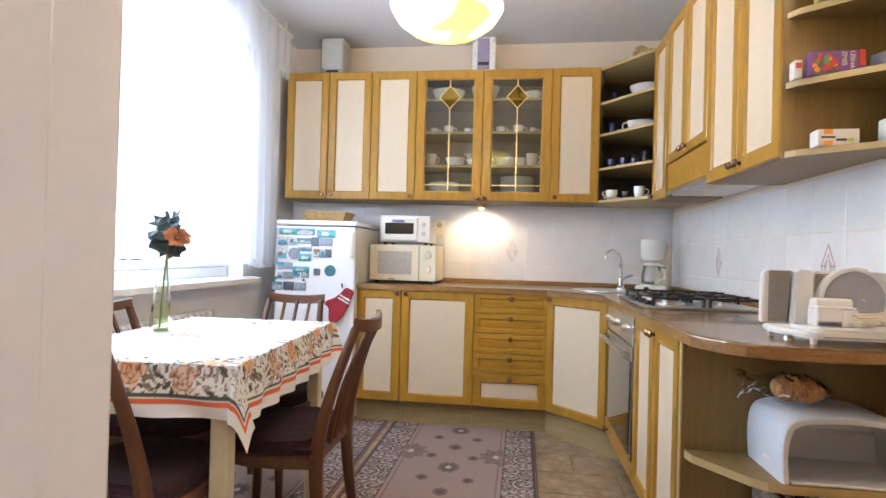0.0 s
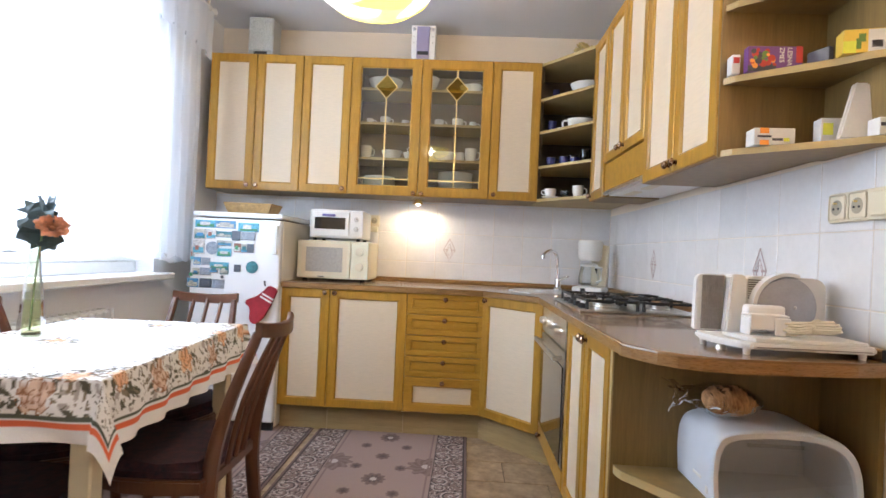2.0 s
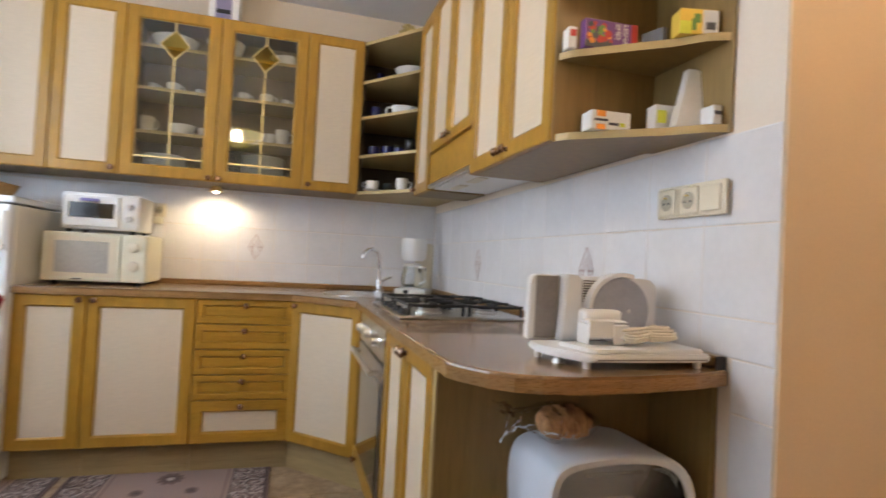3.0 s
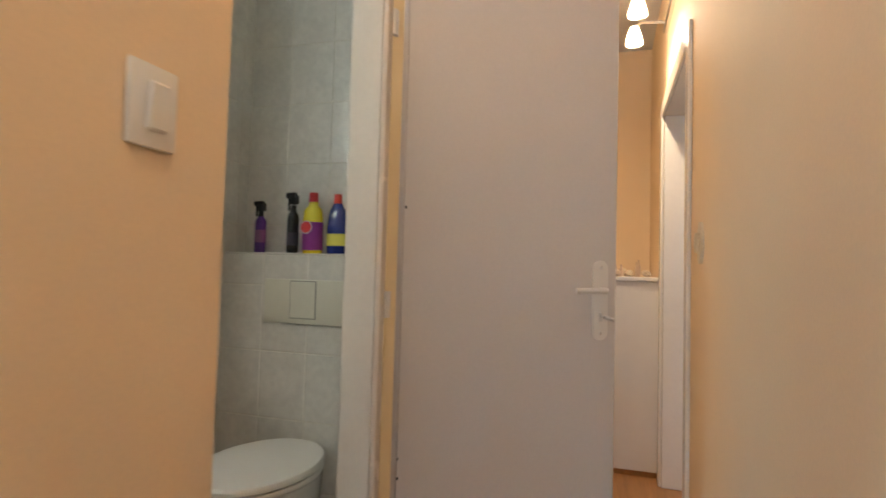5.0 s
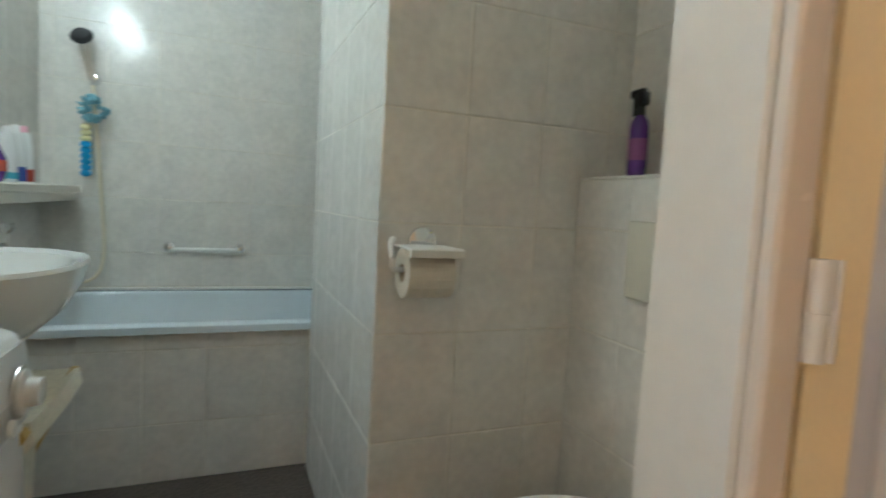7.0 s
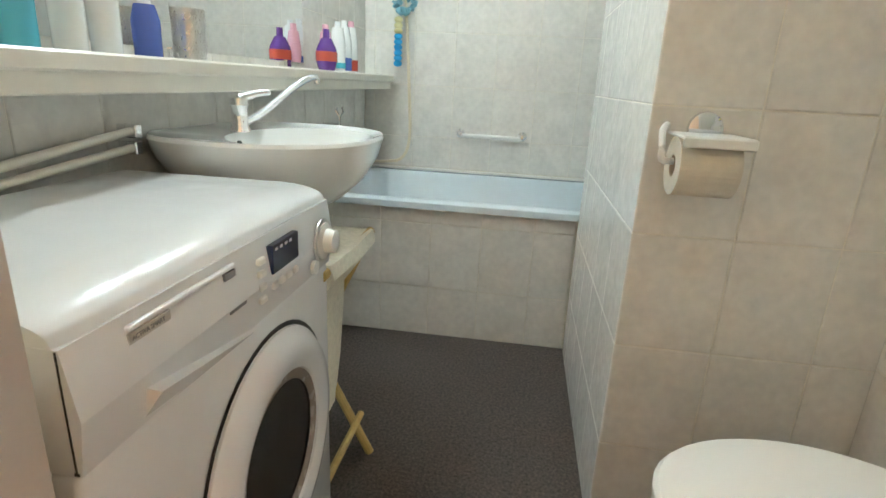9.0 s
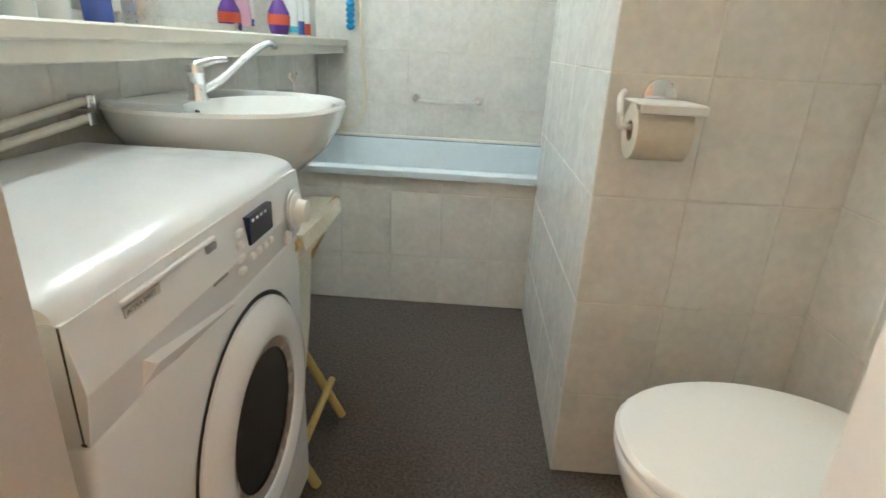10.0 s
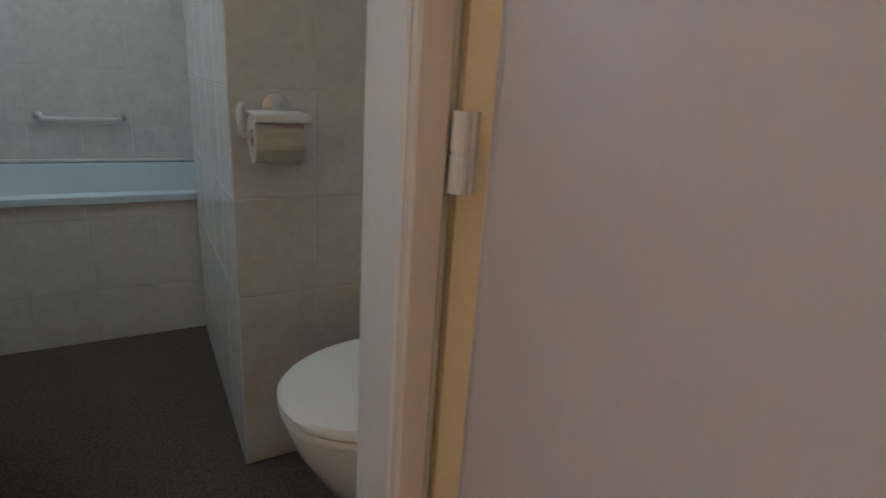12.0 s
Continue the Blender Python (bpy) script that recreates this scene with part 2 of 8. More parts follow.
def tube(bm, pts, r, n=10):
    """A round bar through the points; r may be one radius or one for each point."""
    pts = [Vector(p) for p in pts]
    rs = r if isinstance(r, (list, tuple)) else [r] * len(pts)
    rings, up = [], Vector((0.01, 0.02, 1))
    for i, p in enumerate(pts):
        d = (pts[min(i + 1, len(pts) - 1)] - pts[max(i - 1, 0)]).normalized()
        if abs(d.dot(up.normalized())) > 0.95:
            up = Vector((1, 0.02, 0.01))
        a = d.cross(up).normalized()
        b = d.cross(a).normalized()
        rings.append([bm.verts.new(p + rs[i] * (a * math.cos(2 * math.pi * k / n) + b * math.sin(2 * math.pi * k / n))) for k in range(n)])
    for a, b in zip(rings, rings[1:]):
        for k in range(n):
            bm.faces.new((a[k], a[(k + 1) % n], b[(k + 1) % n], b[k]))
    bm.faces.new(rings[0])
    bm.faces.new(rings[-1][::-1])
    return bm


def slab(bm, outline, z0, z1, mi_side=0):
    """An upright prism over a flat outline."""
    lo = [bm.verts.new((x, y, z0)) for x, y in outline]
    hi = [bm.verts.new((x, y, z1)) for x, y in outline]
    bm.faces.new(lo[::-1])
    bm.faces.new(hi)
    for i in range(len(outline)):
        j = (i + 1) % len(outline)
        f = bm.faces.new((lo[i], lo[j], hi[j], hi[i]))
        f.material_index = mi_side
    return bm


def structure(name, bm, material, label, category):
    return tagged(part(name, bm, material, None), label, category, kind="structure")


def spline(pts, n=6):
    """A smooth line through the points."""
    P = [Vector(p) for p in pts]
    out = []
    for i in range(len(P) - 1):
        a, b, c, d = P[max(i - 1, 0)], P[i], P[i + 1], P[min(i + 2, len(P) - 1)]
        for k in range(n):
            t = k / n
            out.append(0.5 * ((2 * b) + (c - a) * t + (2 * a - 5 * b + 4 * c - d) * t * t + (3 * b - a - 3 * c + d) * t ** 3))
    return out + [P[-1]]


# ---- the shell ----
WX0, WX1 = 1.03, 3.17                             # window opening along the left wall
WZ0, WZ1 = 0.89, 2.25
bm = bmesh.new()
for a in ((XL - 0.30, XL, 0.52, WX0, 0, CEIL), (XL - 0.30, XL, WX1, YB, 0, CEIL), (XL - 0.30, XL, WX0, WX1, 0, WZ0), (XL - 0.30, XL, WX0, WX1, WZ1, CEIL)):
    box(bm, *a)
structure("wall_west", bm, M_WHITEWALL, "white painted wall with the window", "wall")
structure("wall_north", boxm(XL - 0.3, 1.25, YB, YB + 0.15, 0, CEIL), M_BACKWALL, "cream painted wall behind the kitchen units", "wall")
wall_east = structure("wall_east", boxm(XR, 1.25, YH1, YB, 0, CEIL), M_BACKWALL, "wall between kitchen and bathroom", "wall")
# corridor side of the bathroom, with the door opening
DX0, DX1, DTOP = 1.722, 2.295, 1.90
bm = bmesh.new()
for a in ((XR + 0.004, DX0, YH1 - 0.004, 1.437, 0, CEIL), (DX0, DX1 + 0.05, YH1 - 0.004, 1.437, DTOP + 0.05, CEIL)):
    box(bm, *a)
# lighter, yellower copy of the peach paint: lamplight put into its colour
structure("wall_corridor_far", boxm(DX1 + 0.0505, 7.0, YH1 - 0.004, 1.437, 0, CEIL), mat("peach_paint_lamplit", (0.90, 0.77, 0.50), 0.6, scale=2.5, vary=0.05, bump=0.25, fine=60), "corridor wall behind the door, its peach lightened to a lamplit cream-yellow", "wall")
structure("wall_corridor_left", bm, M_PEACH, "peach painted corridor wall", "wall")
# opposite wall with two doorways
for k, a in enumerate(((XL - 0.3, -0.33, 0.38, YH0, 0, CEIL), (0.60, 3.08, 0.38, YH0, 0, CEIL), (3.98, 7.0, 0.38, YH0, 0, CEIL), (-0.33, 0.60, 0.38, YH0, 1.95, CEIL), (3.08, 3.98, 0.38, YH0, 1.90, CEIL))):
    structure(f"wall_corridor_right_{k + 1}", boxm(*a), M_PEACH, "peach painted corridor wall beside the doorways", "wall")
structure("wall_corridor_end", boxm(4.86, 4.98, YH0, 1.341, 0.0, CEIL), M_PEACH, "peach painted end of the corridor", "wall")
# closing walls; the opening at x 2.45 is added for the rear fill lamp
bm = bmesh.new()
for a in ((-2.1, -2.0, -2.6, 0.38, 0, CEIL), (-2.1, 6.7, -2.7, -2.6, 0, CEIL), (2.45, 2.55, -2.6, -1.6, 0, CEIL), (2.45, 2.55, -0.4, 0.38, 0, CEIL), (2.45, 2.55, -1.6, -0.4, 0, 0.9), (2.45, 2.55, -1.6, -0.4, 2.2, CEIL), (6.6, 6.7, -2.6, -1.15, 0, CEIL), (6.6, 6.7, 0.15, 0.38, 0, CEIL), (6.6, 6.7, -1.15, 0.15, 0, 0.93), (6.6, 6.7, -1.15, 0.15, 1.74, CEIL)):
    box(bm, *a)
structure("wall_rooms_behind", bm, M_WHITEWALL, "plain walls of the rooms behind, one with an added opening", "wall")
structure("ceiling", boxm(-2.1, 7.1, -2.7, 4.05, CEIL, CEIL + 0.12), M_CEIL, "white painted ceiling", "ceiling")
floor_kitchen = structure("floor_kitchen", boxm(XL - 0.3, XR, YH0, YB, -0.05, -0.006), M_FGROUT, "tan stone floor tiles in brick bond", "floor")
structure("floor_corridor", boxm(XR, 7.0, 0.38, 1.395, -0.05, 0.0), M_LAMINATE, "orange-brown laminate floor", "floor")
structure("floor_rooms", boxm(-2.1, 6.7, -2.7, YH0 - 0.14, -0.05, 0.0), M_LAMINATE, "orange-brown laminate floor", "floor")
structure("floor_threshold", boxm(-0.33, 0.60, 0.38, YH0, -0.05, 0.0), M_LAMINATE, "laminate under the kitchen doorway", "floor")
structure("floor_bath", boxm(1.25, 2.95, 1.395, 3.95, -0.05, 0.001), M_CARPET, "dark brown-grey bathroom carpet", "floor")
# bathroom shell
BXL, BXP, BYP, BYW, BXB, BXW = 1.25, 2.285, 2.212, 3.84, 2.787, 2.92
wall_bath_west = structure("wall_bath_west", boxm(1.25, 1.260, 1.437, 3.9, 0, CEIL), M_BGROUT, "tiled bathroom wall behind the basin", "wall")
wall_bath_north = structure("wall_bath_north", boxm(1.25, 3.1, BYW + 0.002, BYW + 0.1, 0, CEIL), M_BGROUT, "tiled wall over the bath", "wall")
wall_pillar = structure("wall_pillar", boxm(BXP + 0.002, 3.1, BYP + 0.002, 3.0975, 0, CEIL), M_BGROUT, "tiled wall block beside the bath", "wall")
structure("wall_bath_end", boxm(2.921, 3.1, 3.098, BYW, 0, CEIL), M_BTILE, "tiled wall at the far end of the bath", "wall")
wall_bath_east = structure("wall_bath_east", boxm(BXW + 0.002, 3.1, 1.437, BYP, 0, CEIL), M_BGROUT, "tiled wall above the cistern box", "wall")
wall_bath_south = structure("wall_bath_south", boxm(DX1 + 0.06, 2.93, 1.437, 1.446, 0, CEIL), M_BGROUT, "tiled bathroom wall beside the door", "wall")
cistern_box = structure("cistern_box", boxm(BXB + 0.002, BXW, 1.446, BYP, 0, 1.090), M_BGROUT, "tiled boxing around the toilet cistern", "boxing")

# ---- kitchen: fitted units ----


def knob(parent, x, z, m):
    bm = lathe(bmesh.new(), [(0.0, 0.026), (0.009, 0.025), (0.0145, 0.019), (0.0145, 0.014), (0.008, 0.009), (0.006, 0.004), (0.010, 0.0), (0.0, 0.0)], n=14)
    bm.transform(pose(x, -0.02, z, 90))
    return part("knob", bm, M_BRONZE, parent, "dark bronze knob", m, smooth=True)


def frame_bm(w, h, rail, depth=0.02, inset=0.008):
    """Four mitred rails with a stepped inner edge."""
    bm = bmesh.new()
    loops = []
    for d, y in ((0, 0), (0, -depth + 0.004), (0.004, -depth), (rail - 0.008, -depth), (rail, -depth + inset), (rail, 0)):
        loops.append([bm.verts.new((x, y, z)) for x, z in ((d, d), (w - d, d), (w - d, h - d), (d, h - d))])
    for a, b in zip(loops, loops[1:]):
        for i in range(4):
            bm.faces.new((a[i], a[(i + 1) % 4], b[(i + 1) % 4], b[i]))
    return bm


def framed_door(thing_ob, w, h, m, knob_at=None, rail=0.055):
    """A door with an oak frame and a cream woven panel; m puts its lower left front corner in place."""
    g = 0.0015
    d = part("door", frame_bm(w - 2 * g, h - 2 * g, rail), M_WOOD, thing_ob, "", m @ pose(g, 0, g))
    part("panel", boxm(rail - 0.002, w - rail + 0.002, -0.010, -0.003, rail - 0.002, h - rail + 0.002), M_CREAM, d, "cream woven panel", m)
    if knob_at:
        knob(d, knob_at[0], knob_at[1], m)
    return d


def carcass(u, w, d, h, board, m, t=0.018):
    """The boards of a cabinet: two sides, bottom, top and back."""
    for name, a in (("side_panel", (0, t, 0, d, 0, h)), ("side_panel", (w - t, w, 0, d, 0, h)), ("bottom_panel", (t, w - t, 0, d, 0, t)), ("top_panel", (t, w - t, 0, d, h - t, h)), ("back_panel", (t, w - t, d - 0.008, d, t, h - t))):
        part(name, boxm(*a), board, u, "", m)


def wall_unit(m, w, h, doors, label, depth=0.30):
    u = thing("wall_cabinet", m.translation, label, "cabinet", "fitted wall cabinets")
    carcass(u, w, depth, h, M_BOARD, m)
    n = len(doors)
    for i, side in enumerate(doors):
        dw = w / n
        kx = dw - 0.03 if side == "r" else 0.03
        framed_door(u, dw, h, m @ pose(i * dw, 0, 0), (kx, 0.03))
    return u


UZ, UH, UY = 1.42, 0.87, 3.58
wall_unit(pose(-1.49, UY, UZ), 0.602, UH, "rl", "honey oak wall cabinet with two cream-panelled doors")
wall_unit(pose(-0.888, UY, UZ), 0.310, UH, "r", "honey oak wall cabinet with one cream-panelled door")
wall_unit(pose(0.315, UY, UZ), 0.305, UH, "l", "honey oak wall cabinet with one cream-panelled door")

# glazed cabinet
gx0, gw = -0.578, 0.893
gm = pose(gx0, UY, UZ)
GSH = (0.245, 0.47, 0.69)
glazed = thing("glazed_cabinet", gm.translation, "honey oak cabinet with two leaded glass doors over crockery", "cabinet", "fitted wall cabinets")
carcass(glazed, gw, 0.30, UH, mat("cabinet_inside", (0.23, 0.185, 0.13), 0.5, scale=5, vary=0.15, stretch=(6, 6, 1)), gm)
for z in GSH:
    part("shelf", boxm(0.02, gw - 0.02, 0.02, 0.29, z - 0.016, z), M_BOARDEDGE, glazed, "", gm)
for i in range(2):
    dm = gm @ pose(i * gw / 2, 0, 0)
    w = gw / 2
    d = part("door", frame_bm(w - 0.003, UH - 0.003, 0.062), M_WOOD, glazed, "oak door with leaded glass", dm @ pose(0.0015, 0, 0.0015))
    pane = part("pane", boxm(0.06, w - 0.06, -0.008, -0.005, 0.06, UH - 0.06), M_CABGLASS, d, "clear glass pane", dm)
    pane.visible_shadow = False
    bm = bmesh.new()
    zc, cx, q = 0.69, w / 2, 0.075
    for a in ((cx - 0.003, cx + 0.003, 0.06, zc - q), (cx - 0.003, cx + 0.003, zc + q, UH - 0.06), (0.06, w - 0.06, 0.102, 0.108)):
        box(bm, a[0], a[1], -0.012, -0.003, a[2], a[3])
    for s in (-1, 1):
        for e in (-1, 1):
            cyl(bm, (cx, -0.008, zc + e * q), (cx + s * 0.068, -0.008, zc), 0.0035, n=6)
    for a in ((0.058, 0.064, 0.06, UH - 0.06), (w - 0.064, w - 0.058, 0.06, UH - 0.06), (0.06, w - 0.06, 0.058, 0.064), (0.06, w - 0.06, UH - 0.064, UH - 0.058)):
        box(bm, a[0], a[1], -0.011, -0.003, a[2], a[3])
    part("lead_strip", bm, M_BRASS, d, "brass lead strips", dm)
    bm = bmesh.new()
    vs = [bm.verts.new(v) for v in ((cx, -0.0095, zc - q), (cx + 0.066, -0.0095, zc), (cx, -0.0095, zc + q), (cx - 0.066, -0.0095, zc))]
    f = bm.faces.new(vs)
    bmesh.ops.solidify(bm, geom=[f], thickness=0.002)
    lozenge = part("lozenge", bm, M_AMBER, d, "amber glass lozenge", dm)
    lozenge.visible_shadow = False
    knob(d, w - 0.025 if i == 0 else 0.025, 0.018, dm)

# corner open shelves
CL = [(0.622, 3.58), (0.882, 3.245), (1.16, 3.245), (1.16, 3.885), (0.622, 3.885)]
corner = thing("corner_shelf", (0.8, 3.6, UZ), "open oak corner shelf unit holding glasses and cups", "shelf", "fitted wall cabinets")
for z, t in ((0.0, 0.018), (0.207, 0.016), (0.425, 0.016), (0.63, 0.016), (0.852, 0.018)):
    part("shelf", slab(bmesh.new(), CL, UZ + z, UZ + z + t), M_BOARDEDGE, corner)
# inner panels coloured near-black brown, far darker than the oak shelves
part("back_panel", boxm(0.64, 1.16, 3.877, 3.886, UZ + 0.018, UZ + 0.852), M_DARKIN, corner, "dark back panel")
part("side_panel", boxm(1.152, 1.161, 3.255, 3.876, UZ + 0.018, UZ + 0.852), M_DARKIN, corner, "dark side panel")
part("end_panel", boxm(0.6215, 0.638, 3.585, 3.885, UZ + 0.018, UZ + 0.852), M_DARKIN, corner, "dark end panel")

# right-hand wall run, fronts face the window
RX, RH = 0.888, 0.88


def rpose(x, y, z):
    return pose(x, y, z, 0, 0, -90)


wall_unit(rpose(RX, 3.240, 1.395), 0.275, RH, "l", "narrow honey oak wall cabinet with a cream panel", 0.27)
hood_m = rpose(RX, 2.955, 1.41)
hood = thing("hood_cabinet", hood_m.translation, "honey oak cabinet with a built-in cooker hood", "cabinet", "fitted wall cabinets")
carcass(hood, 0.598, 0.27, 0.87, M_BOARD, hood_m)
for i in range(2):
    framed_door(hood, 0.299, 0.717, hood_m @ pose(i * 0.299, 0, 0.153), (0.269 if i == 0 else 0.03, 0.03), 0.05)
part("hood_flap", boxm(0.002, 0.596, -0.012, 0.004, 0.012, 0.148, bevel=0.003), M_WOODH, hood, "oak hood flap", hood_m)
part("hood_lip", boxm(0.0, 0.598, -0.016, 0.0, -0.008, 0.010, bevel=0.002), M_STEEL, hood, "steel pull-out lip", hood_m)
part("hood_base", boxm(0.02, 0.565, 0.01, 0.27, -0.012, -0.002), M_WHITEPLASTIC, hood, "pale hood underside", hood_m)
for x in (0.1, 0.34):
    part("hood_lens", boxm(x, x + 0.14, 0.06, 0.10, -0.016, -0.011), M_IVORY, hood, "light lens", hood_m)
wall_unit(rpose(RX, 2.355, 1.38), 0.616, RH, "rl", "honey oak wall cabinet with two cream-panelled doors", 0.27)

# open end shelf on the wall
OL = [(0.880, 1.731), (0.897, 1.700), (1.075, 1.553), (1.120, 1.500), (1.160, 1.478), (1.160, 1.731)]
oshelf = thing("open_wall_shelf", (1.0, 1.65, 1.38), "open oak end shelf holding boxes and packets", "shelf", "fitted wall cabinets")
for z in (1.376, 1.578, 1.785, 2.02, 2.252):
    bm = slab(bmesh.new(), OL, z, z + 0.018, 1)
    part("shelf", bm, [M_BOARD, M_BOARDEDGE], oshelf)
part("side_panel", boxm(0.872, 1.160, 1.7315, 1.7365, 1.376, 2.260), M_BOARD, oshelf)
part("back_panel", boxm(1.1605, 1.1665, 1.470, 1.735, 1.376, 2.270), M_BOARD, oshelf)

# base run
BY, BZ, BH = 3.30, 0.15, 0.685


def base_unit(m, w, label, depth=0.56):
    u = thing("base_cabinet", m.translation - Vector((0, 0, BZ)), label, "cabinet", "fitted base cabinets")
    carcass(u, w, depth, BH, M_BOARD, m)
    return u


u = base_unit(pose(-0.87, BY, BZ), 0.285, "honey oak base cabinet with a narrow cream-panelled door")
framed_door(u, 0.285, BH, pose(-0.87, BY, BZ), (0.258, BH - 0.022))
part("plinth", boxm(-0.868, -0.587, BY + 0.05, BY + 0.066, 0, BZ), M_PLINTH, u)
u = base_unit(pose(-0.585, BY, BZ), 0.45, "honey oak base cabinet with a wide cream-panelled door")
framed_door(u, 0.45, BH, pose(-0.585, BY, BZ), (0.03, BH - 0.022))
part("plinth", boxm(-0.585, -0.137, BY + 0.05, BY + 0.066, 0, BZ), M_PLINTH, u)
u = base_unit(pose(-0.135, BY, BZ), 0.445, "honey oak drawer unit with five drawers")
part("plinth", boxm(-0.135, 0.309, BY + 0.05, BY + 0.066, 0, BZ), M_PLINTH, u)
dz = (0.0, 0.204, 0.324, 0.444, 0.564, BH)
for i in range(5):
    h = dz[i + 1] - dz[i]
    m = pose(-0.135, BY, BZ + dz[i])
    d = part("drawer", frame_bm(0.442, h - 0.003, 0.055 if i == 0 else 0.036, 0.02, 0.010), M_WOODH, u, "", m @ pose(0.0015, 0, 0.0015))
    r = 0.053 if i == 0 else 0.0375
    part("panel", boxm(r, 0.445 - r, -0.015 if i else -0.007, -0.003, r, h - r, bevel=0.004), M_CREAM if i == 0 else M_WOODH, d, "cream woven panel" if i == 0 else "", m)
    knob(d, 0.222, h - 0.028 if i == 0 else h / 2 + 0.03, m)
# diagonal corner unit
L = math.hypot(0.303, 0.303)
dm = pose(0.31, BY, BZ, 0, 0, -45)
u = thing("corner_base_cabinet", (0.6, 3.4, 0), "honey oak diagonal corner cabinet under the sink", "cabinet", "fitted base cabinets")
part("body", slab(bmesh.new(), [(0.316, 3.303), (0.613, 3.004), (1.15, 3.004), (1.15, 3.88), (0.316, 3.88)], BZ, 0.80), M_BOARD, u)
framed_door(u, L, BH, dm, (0.03, BH - 0.022))
part("plinth", slab(bmesh.new(), [(0.3095, 3.350), (0.3095, 3.372), (0.682, 2.9995), (0.671, 2.9885)], 0, BZ), M_PLINTH, u)
# right-hand base run
FX = 0.616
om = rpose(FX, 2.970, 0)
oven = thing("built_in_oven", (0.85, 2.66, 0), "built-in steel oven with dark glass door", "oven")
part("housing", boxm(FX + 0.002, 1.15, 2.331, 2.968, BZ, 0.832), M_BOARD, oven, "oak housing")
part("control_panel", boxm(0.02, 0.615, -0.02, 0.0, 0.705, 0.825, bevel=0.003), M_STEEL, oven, "brushed steel control panel", om)
od = part("oven_door", boxm(0.02, 0.615, -0.022, 0.0, 0.235, 0.695, bevel=0.003), M_STEEL, oven, "steel-framed oven door", om)
part("window", boxm(0.035, 0.60, -0.026, -0.021, 0.245, 0.635, bevel=0.002), M_BLACKGLASS, od, "dark glass", om)
bm = bmesh.new()
tube(bm, [om @ Vector((x, -0.055, 0.665)) for x in (0.05, 0.2, 0.4, 0.585)], 0.011)
for x in (0.08, 0.555):
    cyl(bm, om @ Vector((x, -0.02, 0.665)), om @ Vector((x, -0.055, 0.665)), 0.008, n=10)
part("handle", bm, M_STEEL, od, "steel bar handle", smooth=True)
for x in (0.09, 0.19, 0.29, 0.50):
    bm = lathe(bmesh.new(), [(0, 0.028), (0.014, 0.027), (0.017, 0.02), (0.019, 0.004), (0.022, 0)], n=16)
    part("dial", bm, M_STEEL, oven, "", om @ pose(x, -0.02, 0.765, 90), smooth=True)
part("drawer_front", boxm(0.0, 0.635, -0.02, 0, 0.152, 0.230, bevel=0.003), M_WOODH, oven, "oak drawer front", om)
knob(oven, 0.08, 0.19, om)
part("stile", boxm(0.0, 0.018, -0.02, 0, 0.232, 0.832), M_WOOD, oven, "", om)
part("stile", boxm(0.617, 0.637, -0.02, 0, 0.232, 0.832), M_BLACKGLASS, oven, "dark gap trim", om)
m = rpose(FX, 2.328, BZ)
u = base_unit(m, 0.60, "honey oak base cabinet with two cream-panelled doors", 0.55)
framed_door(u, 0.30, BH, m, (0.275, BH - 0.03))
framed_door(u, 0.30, BH, m @ pose(0.30, 0, 0), (0.022, BH - 0.03))
part("plinth", boxm(0.05, 0.066, -0.01, 0.62, 0, BZ), M_PLINTH, u, "", Matrix.Translation((FX, 1.715, 0)))
# open end unit
EL = [(0.606, 1.672), (0.614, 1.640), (0.715, 1.505), (0.745, 1.482), (0.80, 1.470), (1.150, 1.484), (1.150, 1.686), (0.606, 1.686)]
endu = thing("open_base_shelf", (0.9, 1.6, 0), "open oak end shelf with a rounded front", "shelf", "fitted base cabinets")
part("side_panel", boxm(0.598, 1.150, 1.6865, 1.7245, 0, 0.832), M_BOARD, endu)
part("edge_strip", boxm(0.5935, 0.5975, 1.687, 1.704, 0, 0.832), M_BOARDEDGE, endu, "pale edging")
part("back_panel", boxm(1.1505, 1.1645, 1.482, 1.703, 0, 0.834), M_BOARD, endu)
for z in (0.06, 0.495):
    part("shelf", slab(bmesh.new(), EL, z, z + 0.022, 1), [M_BOARD, M_BOARDEDGE], endu)

rm = random.Random(21)
x = 0.785
while x < 1.06:
    t, h = rm.uniform(0.008, 0.024), rm.uniform(0.365, 0.388)
    mz = thing("magazine", (x + t / 2, 1.57, 0.083), "upright glossy magazine stored on the low open shelf", "magazine", "magazines on the shelf")
    part("pages", boxm(x + 0.001, x + t - 0.001, 1.497, 1.664, 0.0835, 0.082 + h - 0.003), M_IVORY, mz, "cream paper block")
    c = rm.choice([(0.10, 0.06, 0.05), (0.45, 0.07, 0.06), (0.62, 0.58, 0.55), (0.20, 0.13, 0.10)])
    cover = mat("magazine_cover", c, 0.25, scale=25, vary=0.5, two=tuple(v * 0.3 + 0.03 for v in c))
    for a in (x, x + t - 0.001):
        part("cover", boxm(a, a + 0.001, 1.495, 1.665, 0.0825, 0.082 + h), cover, mz, "printed cover")
    x += t + 0.002

